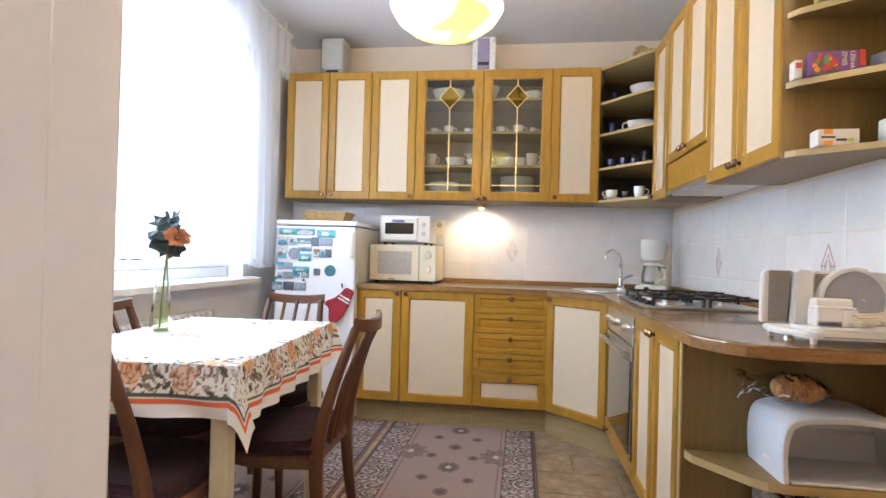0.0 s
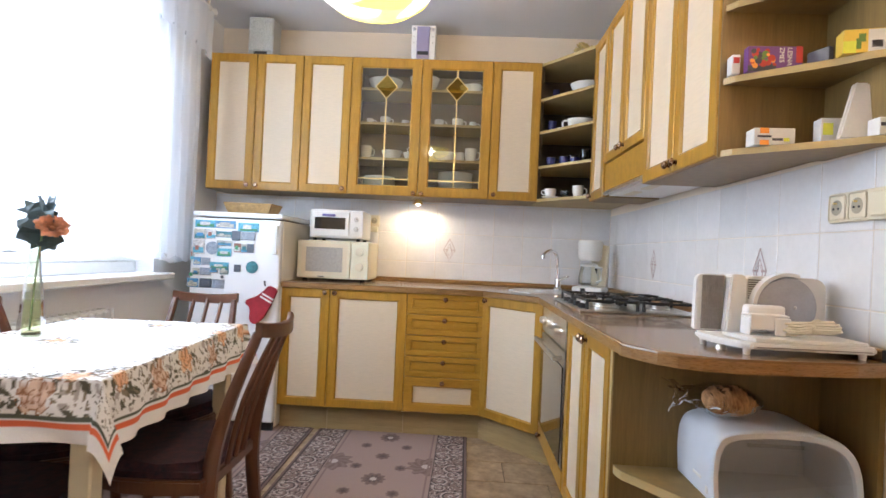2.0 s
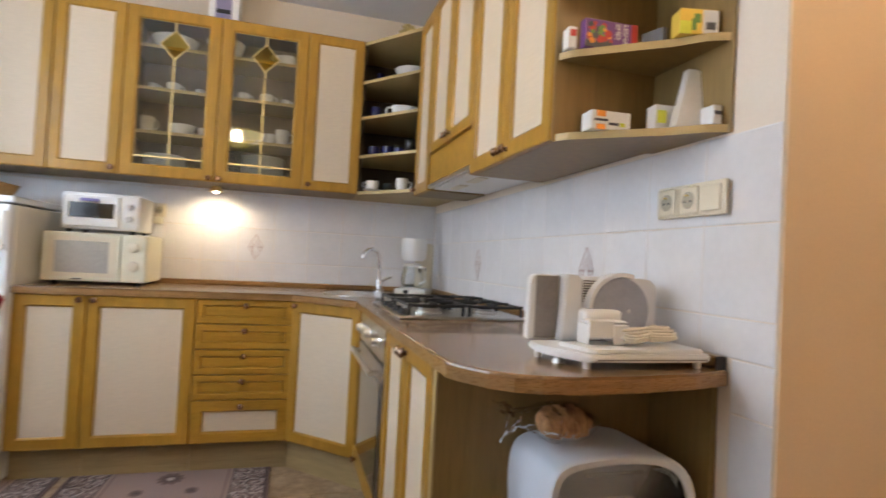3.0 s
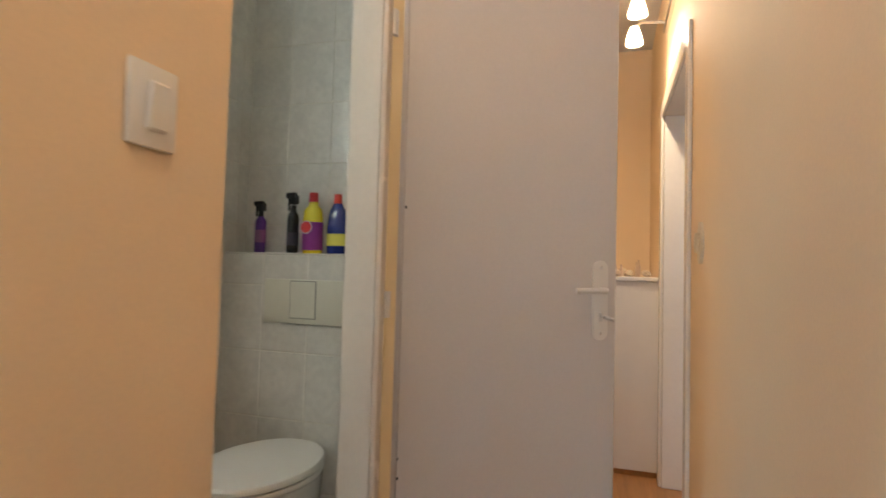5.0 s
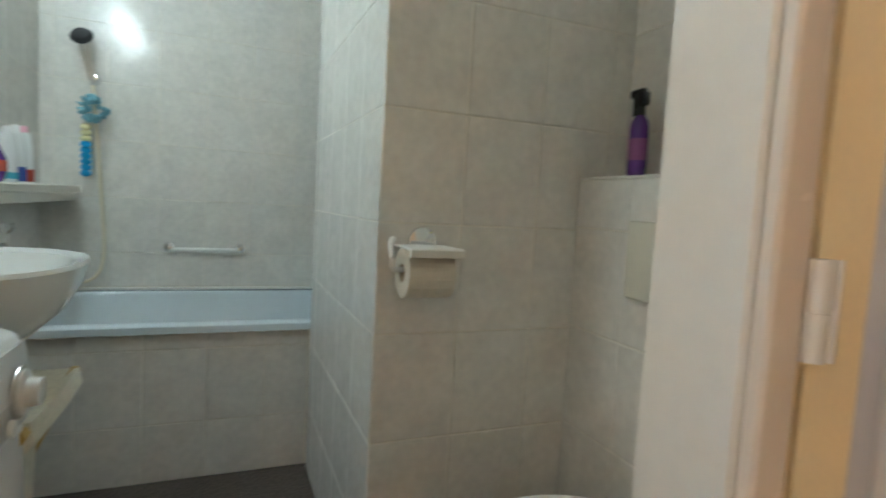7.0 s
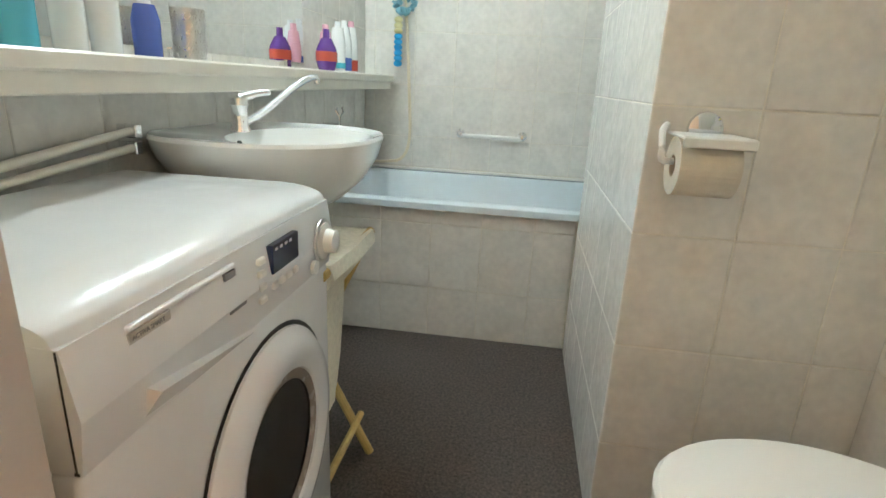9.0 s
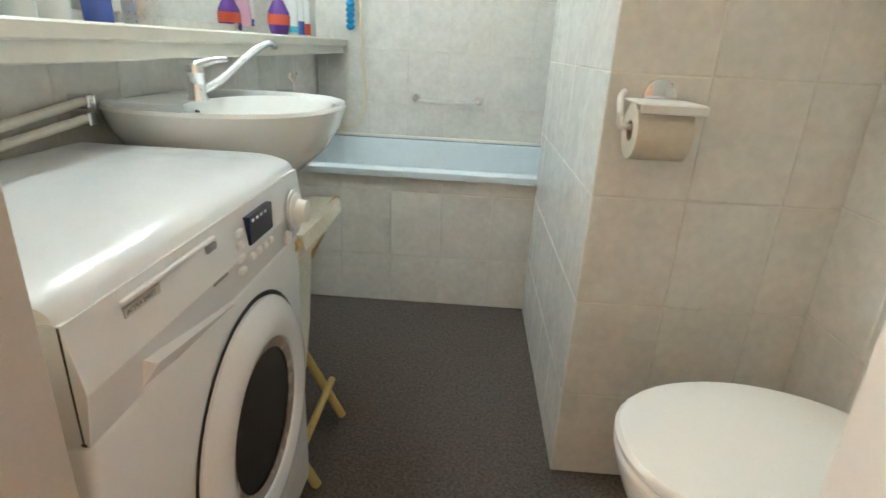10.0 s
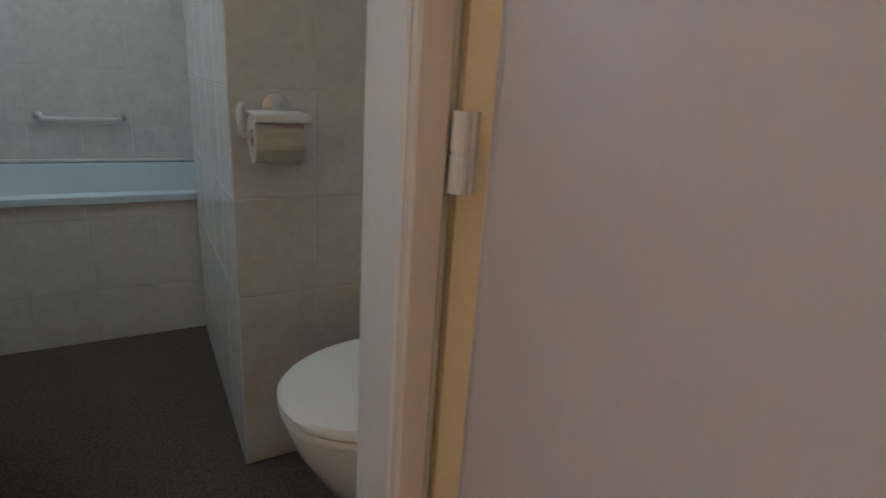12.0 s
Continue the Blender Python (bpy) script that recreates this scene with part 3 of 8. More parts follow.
# worktop
arc = [(0.577, 1.560), (0.592, 1.525), (0.632, 1.465), (0.668, 1.434), (0.715, 1.414), (0.78, 1.405), (0.90, 1.408), (1.06, 1.428), (1.163, 1.456)]
WO = [(-0.87, 3.885), (-0.87, 3.268), (0.298, 3.268), (0.575, 2.990)] + arc + [(1.163, 3.885)]
wt = thing("worktop", (0.1, 3.5, 0.835), "glossy brown wood-effect worktop with rounded end", "worktop")
bm = slab(bmesh.new(), WO, 0.8355, 0.868, 1)
edges = [e for e in bm.edges if abs(e.verts[0].co.z - 0.868) < 1e-4 and abs(e.verts[1].co.z - 0.868) < 1e-4]
bmesh.ops.bevel(bm, geom=edges, offset=0.006, segments=2, affect="EDGES", profile=0.5)
part("slab", bm, [M_WORKTOP, M_WORKEDGE], wt)
bm = boxm(-0.87, 1.163, 3.868, 3.884, 0.868, 0.893, bevel=0.004)
part("upstand", bm, M_WORKEDGE, wt, "brown upstand strip")
part("upstand", boxm(1.146, 1.162, 1.470, 3.866, 0.868, 0.893, bevel=0.004), M_WORKEDGE, wt, "brown upstand strip")
part("end_cap", boxm(1.140, 1.166, 1.4625, 1.4695, 0.866, 0.895, bevel=0.002), M_BLACK, wt, "dark end cap")

# sink and tap
sink = thing("corner_sink", (0.66, 3.43, 0.868), "round stainless steel sink let into the worktop", "sink")
bm = lathe(bmesh.new(), [(0.205, 0.0), (0.205, 0.004), (0.195, 0.006), (0.178, 0.004), (0.165, 0.0025), (0.04, 0.0022), (0.0, 0.002)], (0.66, 3.43, 0.868), 40)
part("bowl", bm, M_STEEL, sink, "", smooth=True)
part("drain", lathe(bmesh.new(), [(0.03, 0.0022), (0.03, 0.006), (0.012, 0.005), (0, 0.005)], (0.66, 3.43, 0.868), 20), M_CHROME, sink, "", smooth=True)
tap = thing("kitchen_tap", (0.77, 3.56, 0.874), "chrome kitchen mixer tap with arched spout", "tap")
part("base", lathe(bmesh.new(), [(0.026, 0), (0.026, 0.012), (0.018, 0.02), (0.018, 0.06), (0.02, 0.07), (0, 0.075)], (0.77, 3.56, 0.873), 18), M_CHROME, tap, "", smooth=True)
part("spout", tube(bmesh.new(), spline([(0.77, 3.56, 0.93), (0.765, 3.555, 1.03), (0.745, 3.53, 1.10), (0.70, 3.48, 1.115), (0.66, 3.44, 1.09), (0.655, 3.435, 1.065)], 5), 0.0105), M_CHROME, tap, "", smooth=True)
part("lever", tube(bmesh.new(), [(0.775, 3.555, 0.935), (0.80, 3.52, 0.955), (0.825, 3.49, 0.965)], [0.009, 0.007, 0.006]), M_CHROME, tap, "", smooth=True)

# gas hob
hob = thing("gas_hob", (0.86, 2.58, 0.868), "steel gas hob with black cast-iron grates", "hob")
part("plate", boxm(0.63, 1.105, 2.29, 2.87, 0.868, 0.878, bevel=0.004), M_STEEL, hob, "steel hob plate")
for bx, by, r in ((0.765, 2.44, 0.045), (0.985, 2.44, 0.036), (0.765, 2.72, 0.036), (0.985, 2.72, 0.052)):
    b = part("burner", lathe(bmesh.new(), [(r + 0.012, 0), (r + 0.012, 0.006), (r, 0.010), (r, 0.018), (0, 0.020)], (bx, by, 0.878), 22), M_STEEL, hob, "", smooth=True)
    part("burner_cap", lathe(bmesh.new(), [(r * 0.8, 0.018), (r * 0.8, 0.025), (r * 0.6, 0.028), (0, 0.028)], (bx, by, 0.878), 22), M_BLACK, b, "black cap", smooth=True)
    bm = bmesh.new()
    g = 0.098
    for s in (-1, 1):
        tube(bm, [(bx - g, by + s * g * 1.2, 0.912), (bx + g, by + s * g * 1.2, 0.912)], 0.0055, 6)
        tube(bm, [(bx + s * g, by - g * 1.2, 0.912), (bx + s * g, by + g * 1.2, 0.912)], 0.0055, 6)
        tube(bm, [(bx + s * g, by, 0.916), (bx + s * 0.03, by, 0.916)], 0.0055, 6)
        tube(bm, [(bx, by + s * g * 1.2, 0.916), (bx, by + s * 0.03, 0.916)], 0.0055, 6)
        for e in (-1, 1):
            tube(bm, [(bx + s * g, by + e * g * 1.2, 0.878), (bx + s * g, by + e * g * 1.2, 0.918)], 0.0065, 6)
    part("grate", bm, M_BLACK, hob, "black cast-iron grate")
for i in range(4):
    part("knob", lathe(bmesh.new(), [(0.017, 0), (0.015, 0.018), (0, 0.02)], (0.66, 2.38 + i * 0.10, 0.878), 14), M_BLACK, hob, "black knob", smooth=True)

# coffee maker
cm = thing("coffee_maker", (1.0, 3.66, 0.868), "white filter coffee maker with glass jug", "coffee maker")
cmm = pose(0.985, 3.64, 0.868, 0, 0, -25)
part("base", boxm(-0.085, 0.10, -0.12, 0.10, 0, 0.035, bevel=0.012, seg=3), M_WHITEPLASTIC, cm, "", cmm, smooth=True)
part("column", boxm(0.0, 0.10, 0.015, 0.10, 0.03, 0.30, bevel=0.015, seg=3), M_IVORY, cm, "", cmm, smooth=True)
bm = lathe(bmesh.new(), [(0.055, 0.195), (0.072, 0.215), (0.076, 0.31), (0.070, 0.325), (0, 0.327)], (0, -0.015, 0), 28)
part("filter_holder", bm, M_WHITEPLASTIC, cm, "", cmm, smooth=True)
jug = part("jug", lathe(bmesh.new(), [(0.045, 0.04), (0.062, 0.055), (0.064, 0.09), (0.052, 0.15), (0.05, 0.165)], (0, -0.03, 0), 28), see_through("jug_glass", (0.93, 0.95, 0.95), 0.2, 0.03, 1), cm, "clear glass jug", cmm, smooth=True)
part("lid", lathe(bmesh.new(), [(0.054, 0.160), (0.054, 0.172), (0.03, 0.182), (0, 0.182)], (0, -0.03, 0), 24), M_WHITEPLASTIC, jug, "white lid", cmm, smooth=True)
part("handle", tube(bmesh.new(), [(0.045, -0.055, 0.16), (0.085, -0.08, 0.155), (0.085, -0.08, 0.08), (0.055, -0.06, 0.065)], 0.009, 8), M_WHITEPLASTIC, jug, "white handle", cmm, smooth=True)
part("switch", boxm(-0.03, 0.0, -0.123, -0.117, 0.008, 0.026, bevel=0.002), M_BLACK, cm, "dark switch panel", cmm)

# ---- kitchen: appliances ----
fr = thing("fridge", (-1.125, 3.5, 0), "white under-height fridge covered in souvenir magnets", "fridge")
fx0, fx1, fy0 = -1.385, -0.868, 3.222
part("body", boxm(fx0, fx1, fy0 + 0.05, 3.80, 0.02, 1.215, bevel=0.006), mat("fridge_side", (0.76, 0.72, 0.63), 0.3, scale=3, vary=0.05), fr)
part("top", boxm(fx0 - 0.003, fx1 + 0.003, fy0 + 0.01, 3.80, 1.222, 1.252, bevel=0.008, seg=2), M_ENAMEL, fr)
fd = part("door", boxm(fx0, fx1, fy0, fy0 + 0.046, 0.06, 1.214, bevel=0.010, seg=3), M_ENAMEL, fr)
bm = boxm(fx1 - 0.040, fx1 - 0.012, fy0 - 0.026, fy0 - 0.016, 1.02, 1.185, bevel=0.005, seg=2)
box(bm, fx1 - 0.038, fx1 - 0.014, fy0 - 0.018, fy0 + 0.002, 1.02, 1.045, bevel=0.004)
box(bm, fx1 - 0.038, fx1 - 0.014, fy0 - 0.018, fy0 + 0.002, 1.16, 1.185, bevel=0.004)
part("handle", bm, M_WHITEPLASTIC, fd, "white grip handle", smooth=True)
part("foot_panel", boxm(fx0 + 0.01, fx1 - 0.01, fy0 + 0.03, fy0 + 0.05, 0.0, 0.058), M_BLACK, fr, "dark foot panel")

rng = random.Random(5)
MAG = [mat("magnet_paint", c, 0.3, scale=110, vary=0.5, two=tuple(v * 0.25 + 0.02 for v in c), fine=3) for c in ((0.06, 0.28, 0.55), (0.10, 0.45, 0.62), (0.45, 0.44, 0.40), (0.10, 0.12, 0.16), (0.62, 0.58, 0.50), (0.35, 0.12, 0.08), (0.03, 0.20, 0.25), (0.05, 0.30, 0.12), (0.30, 0.34, 0.42), (0.70, 0.68, 0.66))]


def magnet(px, py, w, h, c, round_=False):
    """px, py: centre on the door, right of its left edge and below its top, in centimetres."""
    x, z = fx0 + px / 100, 1.214 - py / 100
    w, h = w / 100, h / 100
    bm = bmesh.new()
    if round_:
        cyl(bm, (x, fy0 - 0.001, z), (x, fy0 - 0.006, z), w / 2, n=14)
        cyl(bm, (x, fy0 - 0.006, z), (x, fy0 - 0.008, z), w / 3, n=12)
    else:
        box(bm, x - w / 2, x + w / 2, fy0 - 0.006, fy0 - 0.001, z - h / 2, z + h / 2, bevel=0.0015)
        k = rng.uniform(0.3, 0.6)
        box(bm, x - w * 0.42, x + w * 0.42, fy0 - 0.0075, fy0 - 0.005, z - h * 0.4, z - h * 0.4 + h * 0.8 * k, mi=1)
        box(bm, x - w * 0.25, x + w * rng.uniform(0, 0.3), fy0 - 0.009, fy0 - 0.005, z - h * 0.2, z + h * rng.uniform(0.1, 0.3), mi=2)
    o = [MAG[c % 10], MAG[(c * 3 + 4) % 10], MAG[(c * 7 + 2) % 10]]
    single("fridge_magnet", bm, o, "small coloured souvenir magnet on the fridge door", "magnet", group="magnets on the fridge")


for row in ([(8, 3.5, 12, 4.2, 1), (19.5, 3.5, 12, 4.2, 0), (33, 4.6, 12, 5, 1)], [(5, 9.5, 7, 6, 4), (11.5, 9.3, 6, 5.5, 9), (19, 9.2, 9.5, 3.4, 6), (26, 9.6, 5, 5.5, 3), (33, 9.6, 8, 4.5, 8)],
            [(4.5, 17, 7, 8, 9), (19.5, 14.2, 9, 3, 2), (19.5, 19.5, 8.5, 4.5, 1), (27, 16.5, 4, 5, 5), (31, 16.8, 4, 5, 2), (34.5, 16.5, 4, 5, 3)], [(4, 25, 4.2, 4.4, 0), (9, 25, 5.2, 4.2, 8), (17, 27, 11, 3.6, 1), (14, 29.2, 5, 4.5, 2), (27.5, 28.2, 4, 4.2, 3)],
            [(3.5, 31, 4, 4, 4), (9, 30.8, 6.5, 4.2, 8), (20, 29.5, 5, 5, 6), (1.2, 21, 2.2, 8, 9)], [(2, 37.5, 6.5, 5, 0), (9.5, 37.4, 7, 5.2, 3), (17, 37.6, 7, 5, 8)]):
    for a in row:
        magnet(*a)
for a in ((12.5, 17.2, 7.5, 7.5, 8), (36, 27.2, 7.0, 7.0, 6), (0.8, 32.8, 2.2, 2.2, 7), (19, 33.5, 1.8, 1.8, 3)):
    magnet(*a, round_=True)

# oven mitt on a hook
bm = bmesh.new()
mo = [(-0.002, 0.0), (0.058, 0.002), (0.062, -0.05), (0.066, -0.11), (0.068, -0.17), (0.052, -0.225), (0.020, -0.24), (-0.010, -0.215), (-0.018, -0.165), (-0.040, -0.15), (-0.068, -0.165), (-0.074, -0.145), (-0.050, -0.11), (-0.018, -0.085), (-0.004, -0.05)]
slab(bm, [(x, y) for x, y in mo], 0, 0.028)
bmesh.ops.bevel(bm, geom=list(bm.edges), offset=0.008, segments=2, affect="EDGES")
mm = pose(-0.915, fy0 - 0.002, 0.845, 90, 0, 0) @ pose(0, 0, 0, 0, 0, -28)
mitt = thing("oven_mitt", (-0.93, fy0 - 0.02, 0.6), "dark red quilted oven mitt hanging on the fridge", "oven mitt")
part("glove", bm, mat("red_quilt", (0.34, 0.02, 0.035), 0.85, scale=30, vary=0.3, bump=0.8), mitt, "", mm, smooth=True)
for i in range(2):
    part("stripe", boxm(-0.010, 0.066, -0.062 - i * 0.020, -0.052 - i * 0.020, -0.002, 0.030, bevel=0.002), M_WHITEPLASTIC, mitt, "white stripe band", mm)
part("hook", tube(bmesh.new(), [(-0.945, fy0 - 0.002, 0.862), (-0.945, fy0 - 0.016, 0.866), (-0.938, fy0 - 0.016, 0.84)], 0.004, 6), M_BLACK, mitt, "dark hook")

# basket on the fridge
bm = bmesh.new()
for i in range(9):
    t = i / 8
    zz, ex, ey = 1.254 + t * 0.062, 0.118 + 0.026 * t, 0.075 + 0.02 * t
    tube(bm, [(-1.128 + ex * cx, 3.46 + ey * cy, zz) for cx, cy in ((-1, -1), (1, -1), (1, 1), (-1, 1), (-1, -1))], 0.005, 6)
box(bm, -1.24, -1.016, 3.39, 3.53, 1.2525, 1.258)
single("wicker_basket", bm, mat("wicker", (0.50, 0.33, 0.14), 0.7, scale=50, vary=0.35, bump=0.8), "shallow woven wicker basket on top of the fridge", "basket")

# microwave and mini oven
mw = thing("microwave_oven", (-0.6, 3.6, 0.868), "cream microwave oven standing on the worktop", "microwave")
M_MW = mat("cream_plastic", (0.74, 0.70, 0.54), 0.35, scale=4, vary=0.04)
mx0, mx1, my = -0.845, -0.405, 3.47
part("body", boxm(mx0, mx1, my + 0.02, 3.83, 0.882, 1.118, bevel=0.008, seg=2), M_MW, mw)
md = part("door", boxm(mx0, mx1 - 0.112, my, my + 0.019, 0.884, 1.116, bevel=0.006, seg=2), M_MW, mw)
part("window", boxm(mx0 + 0.055, mx1 - 0.160, my - 0.003, my + 0.002, 0.925, 1.075, bevel=0.001), mat("grey_mesh_glass", (0.46, 0.44, 0.40), 0.2, scale=60, vary=0.15), md, "grey mesh window")
part("rim", boxm(mx0 + 0.028, mx1 - 0.130, my - 0.0015, my + 0.004, 0.905, 1.098, bevel=0.001), M_IVORY, md, "")
part("control_panel", boxm(mx1 - 0.108, mx1, my, my + 0.019, 0.884, 1.116, bevel=0.005, seg=2), M_MW, mw)
for z in (1.055, 0.962):
    part("dial", lathe(bmesh.new(), [(0.026, 0), (0.024, 0.012), (0.008, 0.016), (0, 0.016)], n=20), M_IVORY, mw, "", pose(mx1 - 0.055, my, z, 90), smooth=True)
for x in (mx0 + 0.04, mx1 - 0.04):
    for y in (my + 0.05, 3.78):
        part("foot", lathe(bmesh.new(), [(0.014, 0), (0.014, 0.0145), (0, 0.0145)], (x, y, 0.868), 12), M_BLACK, mw)
part("badge", boxm(mx0 + 0.13, mx0 + 0.17, my - 0.002, my, 0.893, 0.898), M_BLACK, md, "dark badge bar")
mo_ = thing("mini_oven", (-0.61, 3.62, 1.118), "white tabletop oven standing on the microwave", "mini oven")
tx0, tx1, ty = -0.79, -0.455, 3.50
part("body", boxm(tx0, tx1, ty + 0.014, 3.80, 1.134, 1.312, bevel=0.010, seg=3), M_WHITEPLASTIC, mo_, "", smooth=True)
td = part("door", boxm(tx0 + 0.012, tx1 - 0.085, ty, ty + 0.013, 1.146, 1.300, bevel=0.004), M_WHITEPLASTIC, mo_)
part("window", boxm(tx0 + 0.035, tx1 - 0.108, ty - 0.003, ty + 0.002, 1.190, 1.262, bevel=0.001), M_BLACKGLASS, td, "dark glass window")
part("handle", boxm(tx0 + 0.085, tx0 + 0.165, ty - 0.022, ty + 0.001, 1.268, 1.283, bevel=0.004, seg=2), plain("blue_grip", (0.16, 0.15, 0.36), 0.4), td, "blue-violet grip")
for z in (1.255, 1.195):
    part("dial", lathe(bmesh.new(), [(0.016, 0), (0.014, 0.014), (0, 0.015)], n=18), M_STEEL, mo_, "", pose(tx1 - 0.042, ty + 0.014, z, 90), smooth=True)
for x in (tx0 + 0.03, tx1 - 0.03):
    for y in (ty + 0.04, 3.76):
        part("foot", lathe(bmesh.new(), [(0.012, 0), (0.012, 0.017), (0, 0.017)], (x, y, 1.1185), 12), M_BLACK, mo_)

# under-cabinet lamp
ul = thing("cabinet_lamp", (-0.14, 3.76, UZ), "small lit lamp under the glazed cabinet", "lamp")
part("cap", lathe(bmesh.new(), [(0.0, 0.0), (0.02, 0.0), (0.026, -0.012), (0.036, -0.030)], (-0.14, 3.76, UZ), 20), M_BRASS, ul, "", smooth=True)
part("bulb", lathe(bmesh.new(), [(0, -0.012), (0.012, -0.016), (0.016, -0.026), (0.010, -0.038), (0, -0.042)], (-0.14, 3.76, UZ), 16), plain("bulb_glow", (1, 0.86, 0.6), 0.5, emit=25), ul, "glowing bulb", smooth=True).visible_shadow = False

# sockets on the tiled walls


def socket_plate(m, n, label, switch_last=False):
    s = thing("wall_socket", m.translation, label, "socket")
    w = 0.073
    part("plate", boxm(0, w * n, -0.010, 0, 0, 0.078, bevel=0.005, seg=2), M_IVORY, s, "", m, smooth=True)
    for i in range(n):
        if switch_last and i == n - 1:
            part("rocker", boxm(w * i + 0.01, w * i + w - 0.01, -0.016, -0.008, 0.009, 0.069, bevel=0.003), M_IVORY, s, "", m)
            continue
        f = part("face", boxm(w * i + 0.006, w * i + w - 0.006, -0.013, -0.008, 0.006, 0.072, bevel=0.006, seg=2), M_IVORY, s, "", m)
        # darker ivory on a shallow disc: the recess's shade put into the colour
        part("well", lathe(bmesh.new(), [(0.0205, 0.0005), (0.019, 0.0015), (0, 0.0012)], n=20), mat("socket_shade", (0.42, 0.37, 0.27), 0.5, vary=0.05), f, "", m @ pose(w * i + w / 2, -0.0125, 0.039, 90), smooth=True)
        part("pin", cyl(bmesh.new(), (0, 0, 0), (0, 0, 0.008), 0.0025, n=8), M_BRASS, f, "", m @ pose(w * i + w / 2, -0.0135, 0.05, 90))
        for dx in (-0.009, 0.009):
            part("hole", cyl(bmesh.new(), (0, 0, 0.0), (0, 0, 0.0015), 0.003, n=8), M_BLACK, f, "", m @ pose(w * i + w / 2 + dx, -0.0138, 0.036, 90))
    return s


socket_plate(rpose(XR - 0.007, 1.686, 1.198), 3, "ivory triple wall plate with two sockets and a switch", True)
socket_plate(pose(-0.482, YB - 0.007, 1.235), 1, "ivory wall socket above the worktop")
pg = thing("power_plug", (-0.44, 3.86, 1.21), "cream plug and cable in the wall socket", "plug")
part("plug_body", boxm(-0.475, -0.415, 3.83, 3.869, 1.195, 1.234, bevel=0.008, seg=2), M_MW, pg, "", smooth=True)
part("cable", tube(bmesh.new(), spline([(-0.47, 3.85, 1.215), (-0.49, 3.846, 1.18), (-0.472, 3.848, 1.08), (-0.48, 3.845, 0.95)], 5), 0.004, 6), M_IVORY, pg, "", smooth=True)

# ---- kitchen: crockery and small things ----
M_CHINA = mat("white_china", (0.80, 0.79, 0.76), 0.12, scale=5, vary=0.03)
M_CHINAB = mat("cream_china", (0.70, 0.63, 0.50), 0.15, scale=5, vary=0.05)
M_COBALT = plain("cobalt_glaze", (0.02, 0.02, 0.10), 0.1)


def cup(x, y, z, r=0.032, h=0.05, material=None, handle=1, label="white china cup on a cupboard shelf"):
    material = material or M_CHINA
    bm = lathe(bmesh.new(), [(0, 0.002), (r * 0.6, 0.0), (r * 0.75, 0.004), (r, h * 0.5), (r, h), (r - 0.003, h), (r - 0.004, h * 0.5), (0, 0.006)], (x, y, z), 18)
    c = thing("cup", (x, y, z), label, "cup", "crockery")
    part("bowl", bm, material, c, "", smooth=True)
    if handle:
        part("handle", tube(bmesh.new(), spline([(x + handle * r, y - 0.004, z + h * 0.8), (x + handle * (r + 0.018), y - 0.006, z + h * 0.7), (x + handle * (r + 0.016), y - 0.006, z + h * 0.35), (x + handle * r * 0.9, y - 0.004, z + h * 0.25)], 4), 0.0035, 6), material, c, "", smooth=True)
    return c


def bowl(x, y, z, r, h, label="white china bowl behind the cabinet glass", sx=1.0):
    bm = lathe(bmesh.new(), [(0, 0), (r * 0.45, 0), (r * 0.5, 0.006), (r * 0.85, h * 0.55), (r, h), (r - 0.005, h), (r * 0.8, h * 0.55), (0, 0.012)], (x, y, z), 26, sx)
    return single("bowl", bm, M_CHINA, label, "bowl", group="crockery", smooth=True)


def plates(x, y, z, r, n):
    bm = bmesh.new()
    for i in range(n):
        k = z + i * 0.010
        lathe(bm, [(0, k), (r * 0.6, k), (r * 0.66, k + 0.003), (r, k + 0.012), (r, k + 0.015), (r * 0.64, k + 0.008), (0, k + 0.007)], (x, y, 0), 28)
    return single("plate_stack", bm, M_CHINA, "stack of white plates behind the cabinet glass", "plates", group="crockery", smooth=True)


S = [UZ + 0.019, UZ + 0.2455, UZ + 0.4705, UZ + 0.6905]
bowl(-0.385, 3.73, S[3], 0.115, 0.08)
bowl(-0.13, 3.73, S[3], 0.10, 0.105, "tall white tureen bowl behind the cabinet glass")
bowl(0.175, 3.74, S[3], 0.075, 0.065)
cup(0.20, 3.68, S[3], 0.045, 0.06)
for x, r, h in ((-0.475, 0.022, 0.042), (-0.375, 0.034, 0.055), (-0.245, 0.022, 0.04), (-0.02, 0.03, 0.05), (0.10, 0.036, 0.058), (0.20, 0.023, 0.042)):
    cup(x, 3.70, S[2], r, h)
cup(-0.49, 3.69, S[1], 0.036, 0.085, M_CHINAB, label="tall cream mug behind the cabinet glass")
bowl(-0.325, 3.72, S[1], 0.07, 0.062)
bowl(-0.20, 3.72, S[1], 0.05, 0.055)
bowl(0.02, 3.72, S[1], 0.08, 0.062)
cup(0.195, 3.69, S[1], 0.038, 0.09, label="tall white mug behind the cabinet glass")
cup(0.125, 3.73, S[1], 0.03, 0.07)
plates(-0.40, 3.72, S[0], 0.105, 11)
plates(0.10, 3.72, S[0], 0.115, 15)
bowl(-0.18, 3.74, S[0], 0.055, 0.03, "shallow white dish behind the cabinet glass")
K = [UZ + 0.0185, UZ + 0.2235, UZ + 0.4415, UZ + 0.6465]
bowl(0.90, 3.58, K[3], 0.085, 0.07, "white bowl on the open corner shelf")
bowl(0.90, 3.58, K[3] + 0.03, 0.10, 0.07, "white bowl stacked on the open corner shelf")
cup(0.73, 3.68, K[3], 0.022, 0.09, M_COBALT, 0, "dark glass on the open corner shelf")
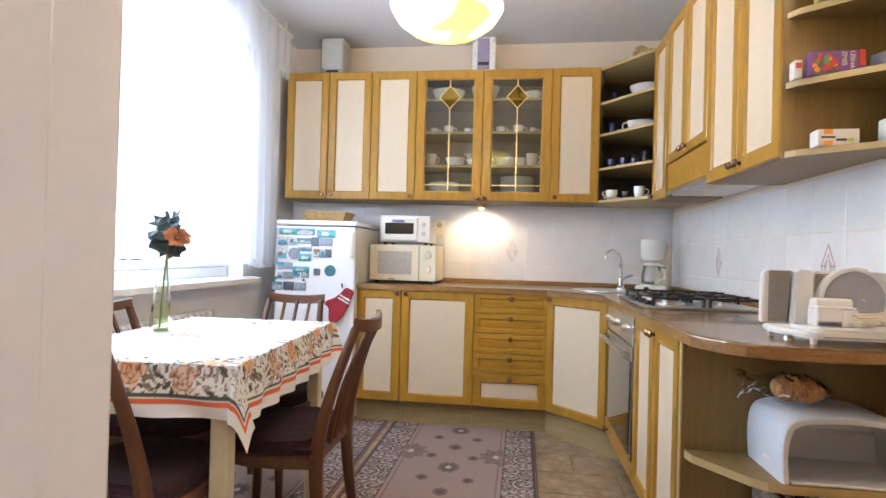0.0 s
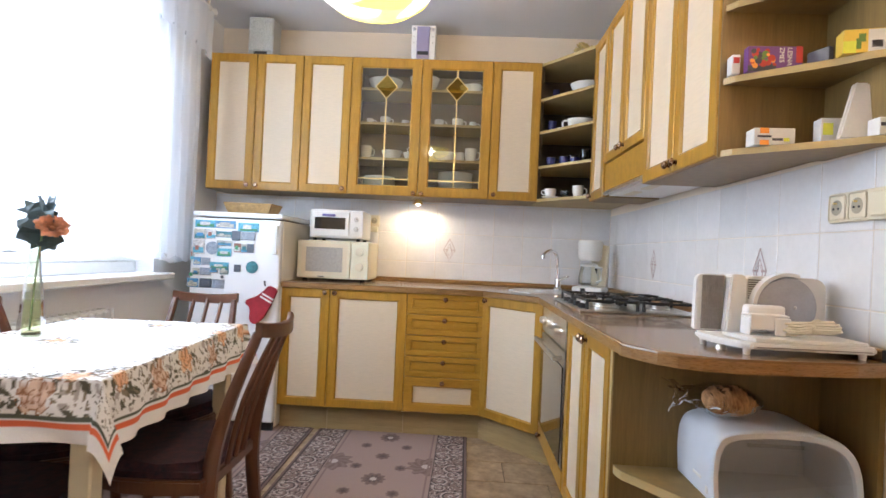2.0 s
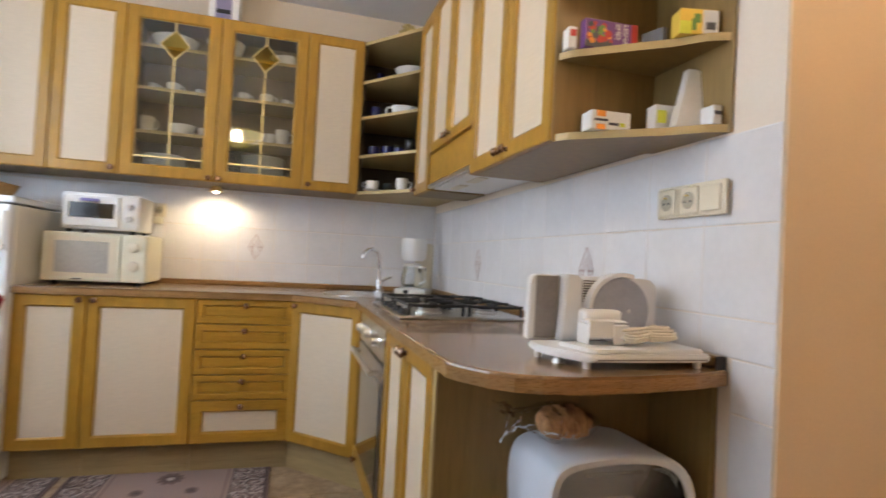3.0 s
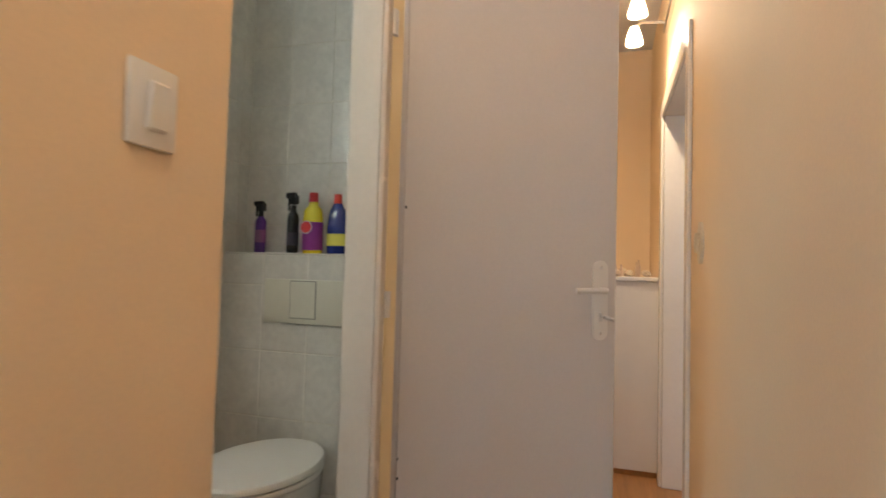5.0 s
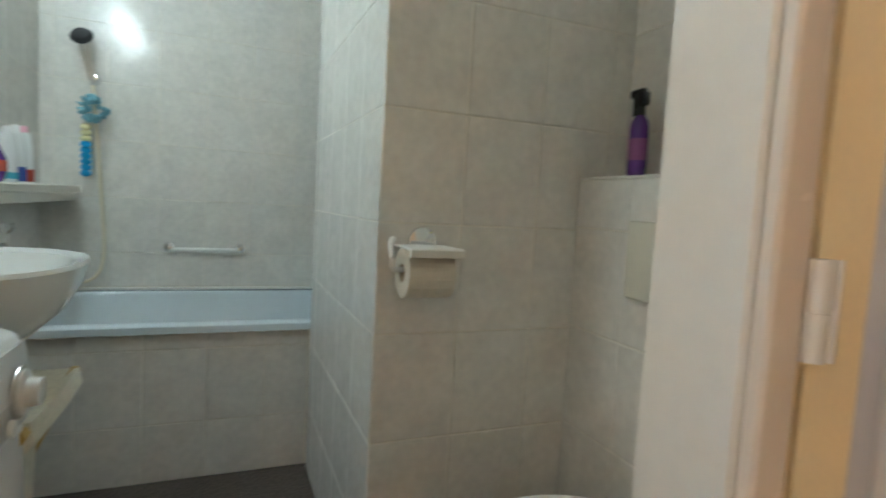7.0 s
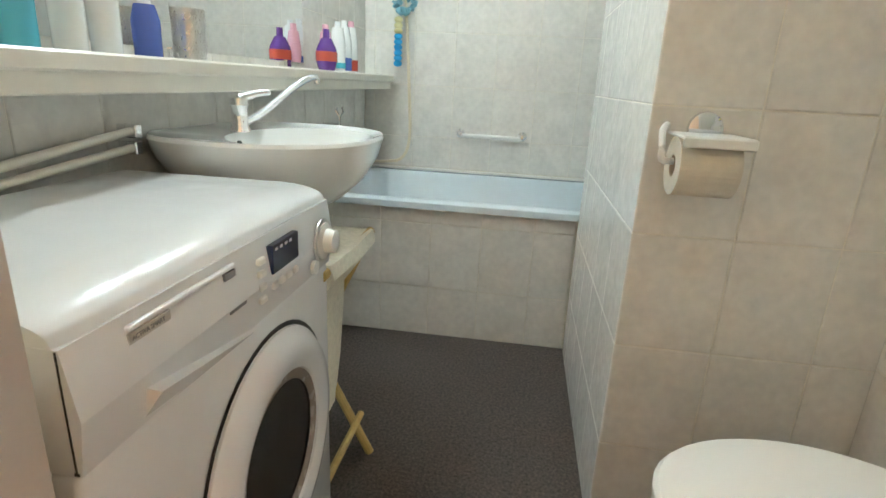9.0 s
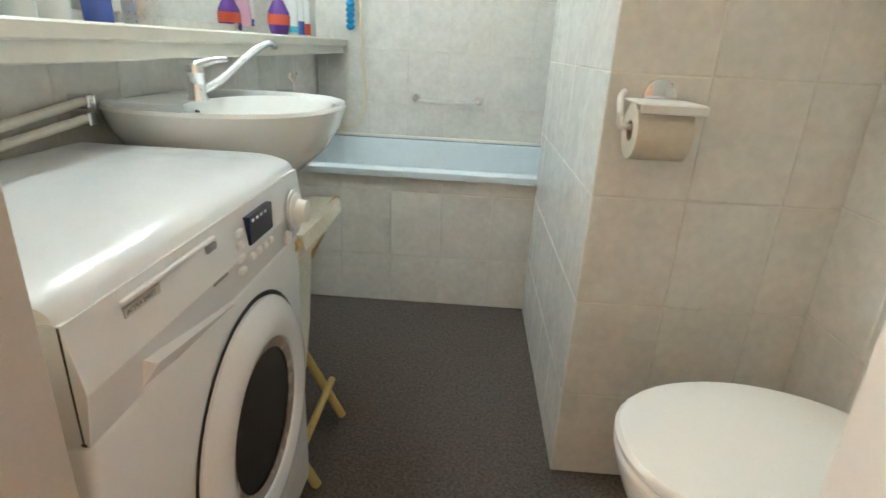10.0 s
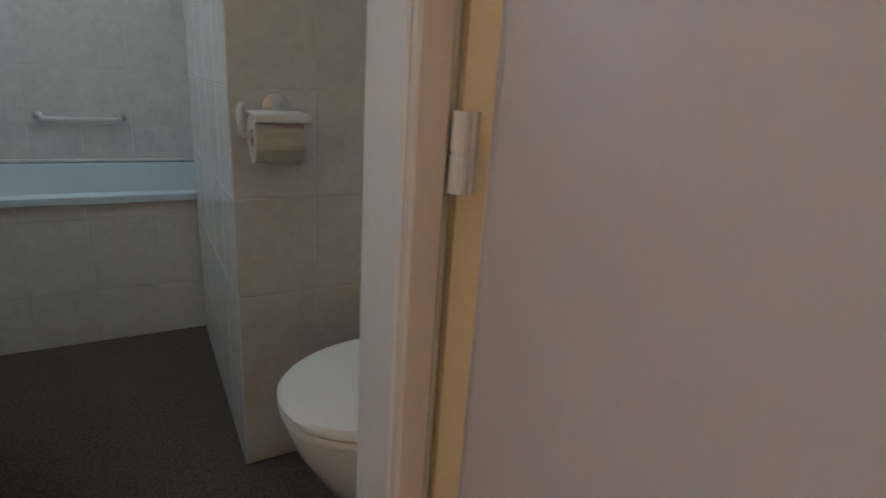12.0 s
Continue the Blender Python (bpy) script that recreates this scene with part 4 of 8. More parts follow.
gb = thing("gravy_boat", (0.86, 3.52, K[2]), "white china gravy boat on the corner shelf", "gravy boat", "crockery")
part("bowl", lathe(bmesh.new(), [(0.03, 0), (0.035, 0.008), (0.06, 0.03), (0.066, 0.07), (0.06, 0.07), (0.05, 0.03), (0, 0.015)], (0.86, 3.52, K[2]), 22, 1.25, 0.8), M_CHINA, gb, "", smooth=True)
part("handle", tube(bmesh.new(), spline([(0.79, 3.52, K[2] + 0.06), (0.755, 3.52, K[2] + 0.055), (0.755, 3.52, K[2] + 0.02), (0.80, 3.52, K[2] + 0.015)], 4), 0.006, 8), M_CHINA, gb, "", smooth=True)
cup(0.705, 3.62, K[2], 0.028, 0.075, M_COBALT, 0, "cobalt blue glass on the corner shelf")
bowl(0.76, 3.56, K[2], 0.04, 0.02, "small white dish on the corner shelf")
for x, y, h in ((0.70, 3.58, 0.055), (0.775, 3.56, 0.06), (0.835, 3.52, 0.05)):
    cup(x, y, K[1], 0.03, h, M_COBALT, 1, "cobalt and gold china cup on the corner shelf")
M_TUMBLER = see_through("tumbler_glass", (0.75, 0.78, 0.78), 0.2, 0.03, 1)
for x, y in ((0.88, 3.44, ), (0.84, 3.62), (0.93, 3.52)):
    cup(x, y, K[1], 0.03, 0.085, M_TUMBLER, 0, "clear glass tumbler on the corner shelf")
cup(0.70, 3.56, K[0] + 0.012, 0.036, 0.05, M_CHINA, -1, "white cup and saucer on the corner shelf")
bowl(0.70, 3.56, K[0], 0.055, 0.014, "white saucer on the corner shelf")
cup(0.78, 3.52, K[0], 0.026, 0.05, M_TUMBLER, 0, "clear glass tumbler on the corner shelf")
cup(0.84, 3.42, K[0], 0.032, 0.07, M_CHINA, 1, "white mug on the corner shelf")


def packet(name, x0, x1, y0, y1, z0, z1, paint, label, bands=(), turn=0.0, words=()):
    """A carton; bands: (from, to, material) shares of its width painted on the front."""
    t = thing(name, ((x0 + x1) / 2, (y0 + y1) / 2, z0), label, "packet", "packets on the open shelf")
    cx, cy = (x0 + x1) / 2, (y0 + y1) / 2
    w, d, h = x1 - x0, y1 - y0, z1 - z0
    m = pose(cx, cy, z0, 0, 0, turn)
    part("carton", boxm(-w / 2, w / 2, -d / 2, d / 2, 0, h, bevel=0.0015), paint, t, "", m)
    for a, b, lo, hi, mt in bands:
        part("print", boxm(-w / 2 + a * w, -w / 2 + b * w, -d / 2 - 0.0008, -d / 2 + 0.001, lo * h, hi * h), mt, t, "", m)
    for text, size, x, z, mt, rot in words:
        cu = bpy.data.curves.new("words", "FONT")
        cu.body, cu.size, cu.extrude = text, size, 0.0002
        o = new("words", cu)
        me = bpy.data.meshes.new_from_object(o)
        bpy.data.objects.remove(o)
        bm = bmesh.new()
        bm.from_mesh(me)
        bm.transform(pose(-w / 2 + x, -d / 2 - 0.0015, z, 90, 0, 0) @ pose(0, 0, 0, 0, 0, rot))
        part("lettering", bm, mt, t, "", m)
    return t


P_WHITE, P_VIOLET, P_RED, P_ORANGE, P_YELLOW, P_LIME, P_DARK, P_GREEN = (mat("carton_" + n, c, 0.35, scale=20, vary=0.06) for n, c in (("white", (0.78, 0.78, 0.76)), ("violet", (0.17, 0.06, 0.24)), ("red", (0.50, 0.04, 0.03)), ("orange", (0.85, 0.32, 0.05)), ("yellow", (0.78, 0.55, 0.08)), ("lime", (0.72, 0.75, 0.08)), ("dark", (0.06, 0.06, 0.08)), ("green", (0.13, 0.25, 0.05))))
tea = packet("tea_packet", 0.913, 1.052, 1.662, 1.688, 1.597, 1.665, P_VIOLET, "violet forest-fruit tea packet with red berries", ((0.0, 0.52, 0.0, 0.22, P_DARK), (0.88, 1.0, 0.35, 1.0, P_RED)), -3, (("LESNA", 0.017, 0.100, 0.064, P_WHITE, -90), ("ZMES", 0.017, 0.080, 0.064, P_WHITE, -90)))
rp_ = random.Random(8)
for i in range(22):
    q = rp_.uniform(0.004, 0.010)
    part("berry_print", lathe(bmesh.new(), [(0.0, 0.0006), (q, 0.0005), (q, 0.0)], (0, 0, 0), 10), (P_RED, P_ORANGE, P_RED, P_GREEN, P_DARK)[i % 5], tea, "", pose(0.9825, 1.675, 1.597, 0, 0, -3) @ pose(rp_.uniform(-0.060, 0.0), -0.0131 - 0.00004 * i, rp_.uniform(0.012, 0.058), 90))
packet("small_box", 0.884, 0.906, 1.69, 1.725, 1.597, 1.650, P_WHITE, "small white box with a red mark", ((0.2, 0.9, 0.55, 0.85, P_RED),), -6)
packet("tea_box", 1.070, 1.158, 1.515, 1.560, 1.597, 1.654, P_YELLOW, "yellow and white tea box with green leaves", ((0.0, 0.3, 0.0, 0.5, P_LIME), (0.30, 0.42, 0.15, 0.6, P_GREEN), (0.36, 0.52, 0.45, 0.8, P_GREEN), (0.58, 0.985, 0.04, 0.96, P_WHITE), (0.66, 0.92, 0.2, 0.5, P_DARK)), -14)
packet("dark_card", 1.070, 1.086, 1.60, 1.66, 1.597, 1.645, P_DARK, "small dark card leaning on the shelf", (), 20)
packet("medicine_box", 0.927, 1.029, 1.64, 1.69, 1.395, 1.440, P_WHITE, "white medicine box with an orange band", ((0.14, 0.36, 0.0, 0.28, P_ORANGE), (0.14, 0.36, 0.68, 1.0, P_ORANGE), (0.44, 0.7, 0.26, 0.40, P_DARK), (0.72, 0.86, 0.22, 0.42, P_LIME), (0.08, 0.42, 0.44, 0.56, P_DARK)), -4)
packet("sachet_pack", 1.076, 1.128, 1.605, 1.645, 1.395, 1.462, P_WHITE, "white packet with a small green print", ((0.1, 0.55, 0.35, 0.8, P_LIME),), -8)
packet("sachet_pack", 1.132, 1.156, 1.490, 1.53, 1.395, 1.437, P_WHITE, "small white packet with blue print", ((0.1, 0.9, 0.5, 0.7, P_DARK),), 0)
bm = slab(bmesh.new(), [(-0.045, 0), (0.04, 0), (0.052, 0.145), (-0.005, 0.15)], 0, 0.022)
bmesh.ops.bevel(bm, geom=list(bm.edges), offset=0.005, segments=2, affect="EDGES")
single("paper_pouch", bm, P_WHITE, "plain white paper pouch leaning on the shelf", "pouch", m=pose(1.136, 1.575, 1.395, 82, 0, -14))
bm = boxm(0.93, 1.01, 1.62, 1.70, 1.804, 1.90, bevel=0.012, seg=2)
single("food_bag", bm, mat("green_food_bag", (0.45, 0.50, 0.14), 0.4, scale=20, vary=0.3, bump=0.5), "yellow-green food bag on the open shelf", "bag", smooth=True)

# on top of the wall cabinets
sp = thing("loudspeaker", (-1.19, 3.68, 2.30), "small grey loudspeaker on the wall cabinets", "loudspeaker")
part("cabinet", boxm(-1.275, -1.112, 3.61, 3.75, 2.291, 2.545, bevel=0.004), mat("speaker_grey", (0.42, 0.42, 0.40), 0.5, vary=0.05), sp)
part("grille", boxm(-1.268, -1.119, 3.603, 3.611, 2.328, 2.540, bevel=0.003), mat("grille_cloth", (0.50, 0.51, 0.48), 0.8, scale=150, vary=0.3, bump=0.6), sp, "pale grille cloth")
part("name_strip", boxm(-1.235, -1.15, 3.607, 3.611, 2.305, 2.322), M_BLACK, sp, "dark strip")
rd = thing("wall_radio", (-0.14, 3.72, 2.30), "pale upright radio unit on the wall cabinets", "radio")
part("body", boxm(-0.222, -0.065, 3.66, 3.76, 2.291, 2.545, bevel=0.004), M_WHITEPLASTIC, rd)
part("front_panel", boxm(-0.187, -0.105, 3.653, 3.661, 2.325, 2.535, bevel=0.002), plain("lilac_panel", (0.30, 0.27, 0.42), 0.4), rd, "lilac front panel")
part("slot", boxm(-0.182, -0.110, 3.650, 3.654, 2.350, 2.372), M_BLACK, rd, "dark slot")
for x in (-0.206, -0.084):
    part("dial", lathe(bmesh.new(), [(0.011, 0), (0.010, 0.010), (0, 0.011)], n=16), M_CHROME, rd, "", pose(x, 3.66, 2.515, 90), smooth=True)
    for z in (2.47, 2.43):
        part("dial", lathe(bmesh.new(), [(0.005, 0), (0.004, 0.006), (0, 0.006)], n=10), M_STEEL, rd, "", pose(x, 3.66, z, 90), smooth=True)
bm = bmesh.new()
for i in range(26):
    a, e, r = rng.uniform(0, 6.28), rng.uniform(0.1, 1.2), rng.uniform(0.03, 0.055)
    c = Vector((0.845, 3.46, 2.315)) + Vector((math.cos(a) * math.cos(e) * r * 1.2, math.sin(a) * math.cos(e) * r, math.sin(e) * r + 0.01))
    bmesh.ops.create_icosphere(bm, subdivisions=1, radius=0.016, matrix=Matrix.Translation(c) @ Euler((a, e, 0)).to_matrix().to_4x4() @ Matrix.Diagonal((1, 0.7, 0.3, 1)))
cyl(bm, (0.845, 3.46, 2.2905), (0.845, 3.46, 2.32), 0.03, n=12)
single("dried_flowers", bm, mat("dried_petals", (0.55, 0.42, 0.16), 0.8, scale=40, vary=0.5), "bunch of dried yellow flowers on the corner shelf", "dried flowers", smooth=True)

# bread bin, bread, slicer
M_BIN = mat("white_bin_plastic", (0.72, 0.76, 0.82), 0.3, scale=4, vary=0.03)
bin_ = thing("bread_bin", (0.95, 1.58, 0.517), "white plastic bread bin with a clear roll front", "bread bin")
prof = [tuple(p) for p in spline([(0.776, 0, 0.5175), (0.772, 0, 0.594), (0.779, 0, 0.651), (0.806, 0, 0.680), (0.88, 0, 0.691), (0.96, 0, 0.692), (1.04, 0, 0.683), (1.092, 0, 0.655), (1.118, 0, 0.602), (1.127, 0, 0.5175)], 4)]
bm = bmesh.new()
rings = []
for y, k in ((1.682, 0.03), (1.676, 0.0), (1.492, 0.0), (1.481, 0.014), (1.478, 0.03), (1.480, 0.10), (1.486, 0.115), (1.668, 0.12)):
    rings.append([bm.verts.new((0.945 + (p[0] - 0.945) * (1 - k), y, 0.5175 + (p[2] - 0.5175) * (1 - k))) for p in prof])
for a, b in zip(rings, rings[1:]):
    for i in range(len(prof) - 1):
        bm.faces.new((a[i], a[i + 1], b[i + 1], b[i]))
bm.faces.new(rings[0])
bm.faces.new(rings[-1])
part("shell", bm, M_BIN, bin_, "", smooth=True)
part("floor_tray", boxm(0.800, 1.102, 1.480, 1.667, 0.5178, 0.524, bevel=0.002), M_BIN, bin_)
bm = bmesh.new()
vs = [bm.verts.new((0.945 + (p[0] - 0.945) * 0.885, 1.488, 0.5215 + (p[2] - 0.5175) * 0.87)) for p in prof]
bm.faces.new(vs)
bmesh.ops.solidify(bm, geom=list(bm.faces), thickness=0.002)
pane = part("roll_front", bm, see_through("smoky_front", (0.93, 0.94, 0.94), 0.2, 0.08, 1), bin_, "clear roll front")
pane.visible_shadow = False
part("grip", boxm(0.855, 0.985, 1.4835, 1.4875, 0.652, 0.659, bevel=0.001), bpy.data.materials["smoky_front"], bin_)
part("latch", boxm(0.7705, 0.7765, 1.53, 1.575, 0.553, 0.560, bevel=0.001), M_WHITEPLASTIC, bin_)
part("latch", boxm(0.7715, 0.7775, 1.497, 1.507, 0.530, 0.547, bevel=0.001), M_WHITEPLASTIC, bin_)
br = thing("wrapped_bread", (0.86, 1.58, 0.691), "half bread loaf in a clear plastic bag on the bread bin", "bread")
bm = bmesh.new()
bmesh.ops.create_icosphere(bm, subdivisions=4, radius=1, matrix=pose(0.862, 1.585, 0.7325, 0, 0, 10) @ Matrix.Diagonal((0.066, 0.050, 0.038, 1)))
for v in bm.verts:
    q = (v.co - Vector((0.862, 1.585, 0.7325)))
    v.co.x = 0.862 + max(-0.062, min(0.052, q.x * 1.15))
    v.co.z = max(0.6995, v.co.z + 0.005 * noise.noise(v.co * 30))
    v.co.y += 0.004 * noise.noise(v.co * 50)
part("loaf", bm, mat("bread_crust", (0.58, 0.33, 0.14), 0.7, scale=16, vary=0.4, bump=0.6, stretch=(2.5, 0.8, 1), two=(0.22, 0.085, 0.03), fine=4), br, "golden brown loaf", smooth=True)
M_FILM = see_through("clear_film", (0.98, 0.98, 0.98), 0.2, 0.14, 1, 1.13)
# the bag: a puffed sleeve round the loaf, gathered and spread out to one side
bm = bmesh.new()
rings = []
for i in range(40):
    t = i / 39
    x = 0.938 - 0.245 * t
    w = 0.060 * math.sin(min(1, 0.15 + t * 3.0) * math.pi / 2) if t < 0.5 else 0.060 - 0.032 * math.sin((t - 0.5) / 0.3 * math.pi / 2) if t < 0.8 else 0.028 + 0.16 * (t - 0.8)
    h = w * 0.68
    ring = []
    for k in range(28):
        a = 2 * math.pi * k / 28
        d = 1 + (0.07 if t < 0.45 else 0.30) * noise.noise(Vector((x * 60, math.cos(a) * 2.2, math.sin(a) * 2.2)))
        zc = 0.733 + (0.012 * math.sin((t - 0.5) * 5) if t > 0.5 else 0)
        ring.append(bm.verts.new((x + 0.010 * noise.noise(Vector((k * 0.7, i * 0.3, 2))) * (t > 0.45), 1.585 + w * d * math.cos(a), max(0.6935, zc + h * d * math.sin(a)))))
    rings.append(ring)
for a, b in zip(rings, rings[1:]):
    for k in range(28):
        bm.faces.new((a[k], a[(k + 1) % 28], b[(k + 1) % 28], b[k]))
bm.faces.new(rings[0])
part("plastic_bag", bm, M_FILM, br, "clear crinkled film").visible_shadow = False

sl = thing("food_slicer", (0.97, 1.6, 0.868), "white plastic electric food slicer with a grey disc", "food slicer")
M_SL = mat("slicer_plastic", (0.78, 0.77, 0.75), 0.3, scale=5, vary=0.03)
M_DISC = mat("slicer_disc", (0.40, 0.40, 0.43), 0.35, metal=0.3, scale=30, vary=0.1)
Z0 = 0.868
tray = [(0.797, 1.655), (0.785, 1.60), (0.790, 1.555), (0.825, 1.478), (0.845, 1.462), (1.120, 1.462), (1.135, 1.475), (1.138, 1.66)]
bm = slab(bmesh.new(), tray, Z0 + 0.014, Z0 + 0.030)
bmesh.ops.bevel(bm, geom=list(bm.edges), offset=0.004, segments=2, affect="EDGES")
part("base", bm, M_SL, sl)
bm = slab(bmesh.new(), [(0.83, 1.580), (0.845, 1.485), (0.86, 1.472), (1.112, 1.472), (1.125, 1.485), (1.125, 1.600)], Z0 + 0.0305, Z0 + 0.038)
bmesh.ops.bevel(bm, geom=list(bm.edges), offset=0.003, segments=2, affect="EDGES")
part("tray", bm, M_SL, sl, "sliding tray")
part("tray_groove", boxm(0.855, 1.115, 1.4612, 1.4622, Z0 + 0.0185, Z0 + 0.021), plain("groove_grey", (0.3, 0.29, 0.28), 0.6), sl)
for x, y in ((0.842, 1.480), (1.105, 1.480), (0.80, 1.61), (1.12, 1.64)):
    part("foot", lathe(bmesh.new(), [(0.007, 0), (0.009, 0.015), (0, 0.015)], (x, y, Z0), 12), M_SL, sl, "", smooth=True)
part("foot", lathe(bmesh.new(), [(0.013, 0), (0.012, 0.006), (0.006, 0.015), (0, 0.015)], (0.815, 1.545, Z0), 14), M_STEEL, sl, "steel suction foot", smooth=True)
# motor housing with a rounded top
hp = [(0.925, Z0 + 0.0305), (0.925, Z0 + 0.165), (0.931, Z0 + 0.176), (0.942, Z0 + 0.180), (1.108, Z0 + 0.180), (1.128, Z0 + 0.172), (1.136, Z0 + 0.155), (1.136, Z0 + 0.0305)]
bm = slab(bmesh.new(), hp, -1.705, -1.655)
bm.transform(Matrix(((1, 0, 0, 0), (0, 0, -1, 0), (0, 1, 0, 0), (0, 0, 0, 1))))
bmesh.ops.recalc_face_normals(bm, faces=bm.faces)
bmesh.ops.bevel(bm, geom=list(bm.edges), offset=0.004, segments=2, affect="EDGES")
part("housing", bm, M_SL, sl)
bm = bmesh.new()
for i in range(9):
    box(bm, 0.931, 0.965, 1.6530, 1.6552, Z0 + 0.120 + i * 0.006, Z0 + 0.1228 + i * 0.006)
part("vent", bm, plain("vent_grey", (0.16, 0.14, 0.13), 0.6), sl, "dark vent slots")
part("switch", boxm(1.045, 1.07, 1.668, 1.688, Z0 + 0.180, Z0 + 0.187, bevel=0.003), plain("teal_switch", (0.10, 0.28, 0.30), 0.4), sl, "teal switch")
bm = bmesh.new()
cyl(bm, (1.022, 1.6548, Z0 + 0.102), (1.022, 1.636, Z0 + 0.102), 0.079, n=44)
bmesh.ops.bevel(bm, geom=[e for e in bm.edges if e.calc_face_angle(0) > 1], offset=0.004, segments=2, affect="EDGES")
disc = part("blade_cover", bm, M_DISC, sl, "grey blade disc")
part("screw", lathe(bmesh.new(), [(0.0, 0.003), (0.004, 0.002), (0.005, 0.0)], (0, 0, 0), 10), M_STEEL, disc, "", pose(1.044, 1.6359, Z0 + 0.102, 90))
bm = bmesh.new()
for i in range(40):
    vs = []
    for aa in (math.pi * (i / 40) * 0.58 + 1.25, math.pi * ((i + 1) / 40) * 0.58 + 1.25):
        vs += [(1.022 + r * math.cos(aa), r * math.sin(aa) + Z0 + 0.102) for r in (0.0805, 0.090)]
    vs = [vs[0], vs[1], vs[3], vs[2]]
    f = [bm.verts.new((x, y_, z)) for y_ in (1.628, 1.6545) for x, z in vs]
    for q in ((0, 1, 2, 3), (4, 7, 6, 5), (1, 5, 6, 2), (0, 3, 7, 4)):
        bm.faces.new([f[k] for k in q])
bmesh.ops.remove_doubles(bm, verts=bm.verts, dist=0.0003)
part("guard_ring", bm, M_SL, sl, "white guard ring")
# thickness plate: white frame with a ribbed grey face
gp = [(0.800, Z0 + 0.0305), (0.802, Z0 + 0.165), (0.808, Z0 + 0.176), (0.818, Z0 + 0.180), (0.878, Z0 + 0.180), (0.866, Z0 + 0.0305)]
bm = slab(bmesh.new(), gp, -1.690, -1.666)
bm.transform(Matrix(((1, 0, 0, 0), (0, 0, -1, 0), (0, 1, 0, 0), (0, 0, 0, 1))))
bmesh.ops.recalc_face_normals(bm, faces=bm.faces)
bmesh.ops.bevel(bm, geom=list(bm.edges), offset=0.003, segments=2, affect="EDGES")
gpl = part("guide_plate", bm, M_SL, sl)
bm = bmesh.new()
xs_ = [0.815 + i * 0.0024 for i in range(25)]
for a, b, k in zip(xs_, xs_[1:], range(24)):
    f = [bm.verts.new(v) for v in ((a, 1.6635 - 0.002 * (k % 2), Z0 + 0.034), (b, 1.6635 - 0.002 * ((k + 1) % 2), Z0 + 0.034), (b, 1.6635 - 0.002 * ((k + 1) % 2), Z0 + 0.177), (a, 1.6635 - 0.002 * (k % 2), Z0 + 0.177))]
    bm.faces.new(f)
bmesh.ops.remove_doubles(bm, verts=bm.verts, dist=0.0002)
bmesh.ops.solidify(bm, geom=list(bm.faces), thickness=0.0015)
part("thickness_plate", bm, mat("ribbed_grey", (0.30, 0.28, 0.27), 0.4, metal=0.3, scale=20, vary=0.2), gpl, "grey ribbed plate")
part("dial", cyl(bmesh.new(), (0.803, 1.655, Z0 + 0.021), (0.803, 1.6505, Z0 + 0.021), 0.007, n=14), plain("teal_dial", (0.08, 0.25, 0.24), 0.4), sl, "small teal dial")
dp = [(0.868, Z0 + 0.0305), (0.880, Z0 + 0.179), (0.886, Z0 + 0.183), (0.916, Z0 + 0.182), (0.921, Z0 + 0.176), (0.923, Z0 + 0.0305)]
bm = slab(bmesh.new(), dp, -1.690, -1.640)
bm.transform(Matrix(((1, 0, 0, 0), (0, 0, -1, 0), (0, 1, 0, 0), (0, 0, 0, 1))))
bmesh.ops.recalc_face_normals(bm, faces=bm.faces)
bmesh.ops.bevel(bm, geom=list(bm.edges), offset=0.004, segments=2, affect="EDGES")
part("divider", bm, M_SL, sl)
# food holder: hollow white box, open to the side, and its grip behind
bm = boxm(0.935, 0.972, 1.530, 1.535, Z0 + 0.0385, Z0 + 0.082, bevel=0.002)
box(bm, 0.876, 0.9345, 1.531, 1.5355, Z0 + 0.052, Z0 + 0.090, bevel=0.002)
box(bm, 0.876, 0.972, 1.5360, 1.58, Z0 + 0.0825, Z0 + 0.0885, bevel=0.002)
box(bm, 0.966, 0.972, 1.5360, 1.58, Z0 + 0.0385, Z0 + 0.082, bevel=0.002)
box(bm, 0.876, 0.882, 1.5360, 1.58, Z0 + 0.0385, Z0 + 0.082, bevel=0.002)
fh = part("food_holder", bm, M_SL, sl, "white slotted food holder")
part("grip", boxm(0.895, 0.990, 1.5815, 1.615, Z0 + 0.050, Z0 + 0.108, bevel=0.008, seg=3), M_SL, fh, "rounded white grip", smooth=True)
pts = []
for i in range(110):
    a = i * 0.36
    k = i // 18
    pts.append(Vector((1.020 + 0.060 * math.cos(a) + 0.006 * math.sin(k * 2.1), 1.53 + 0.026 * math.sin(2 * a) * (0.7 + 0.3 * math.sin(k)) + 0.008 * math.cos(k * 1.3), Z0 + 0.045 + 0.005 * k + 0.008 * (1 + math.cos(a)) * 0.5)))
pts += [Vector((1.085 + 0.003 * j, 1.54 + 0.008 * j, Z0 + 0.068 - 0.0015 * j)) for j in range(12)]
cb_ = part("cable", tube(bmesh.new(), pts, 0.0032, 6), M_IVORY, sl, "coiled ivory cable", smooth=True)
part("cable_tie", lathe(bmesh.new(), [(0.011, -0.004), (0.013, 0), (0.011, 0.004)], (0, 0, 0), 12), M_IVORY, cb_, "", pose(1.02, 1.53, Z0 + 0.060, 0, 90, 0))

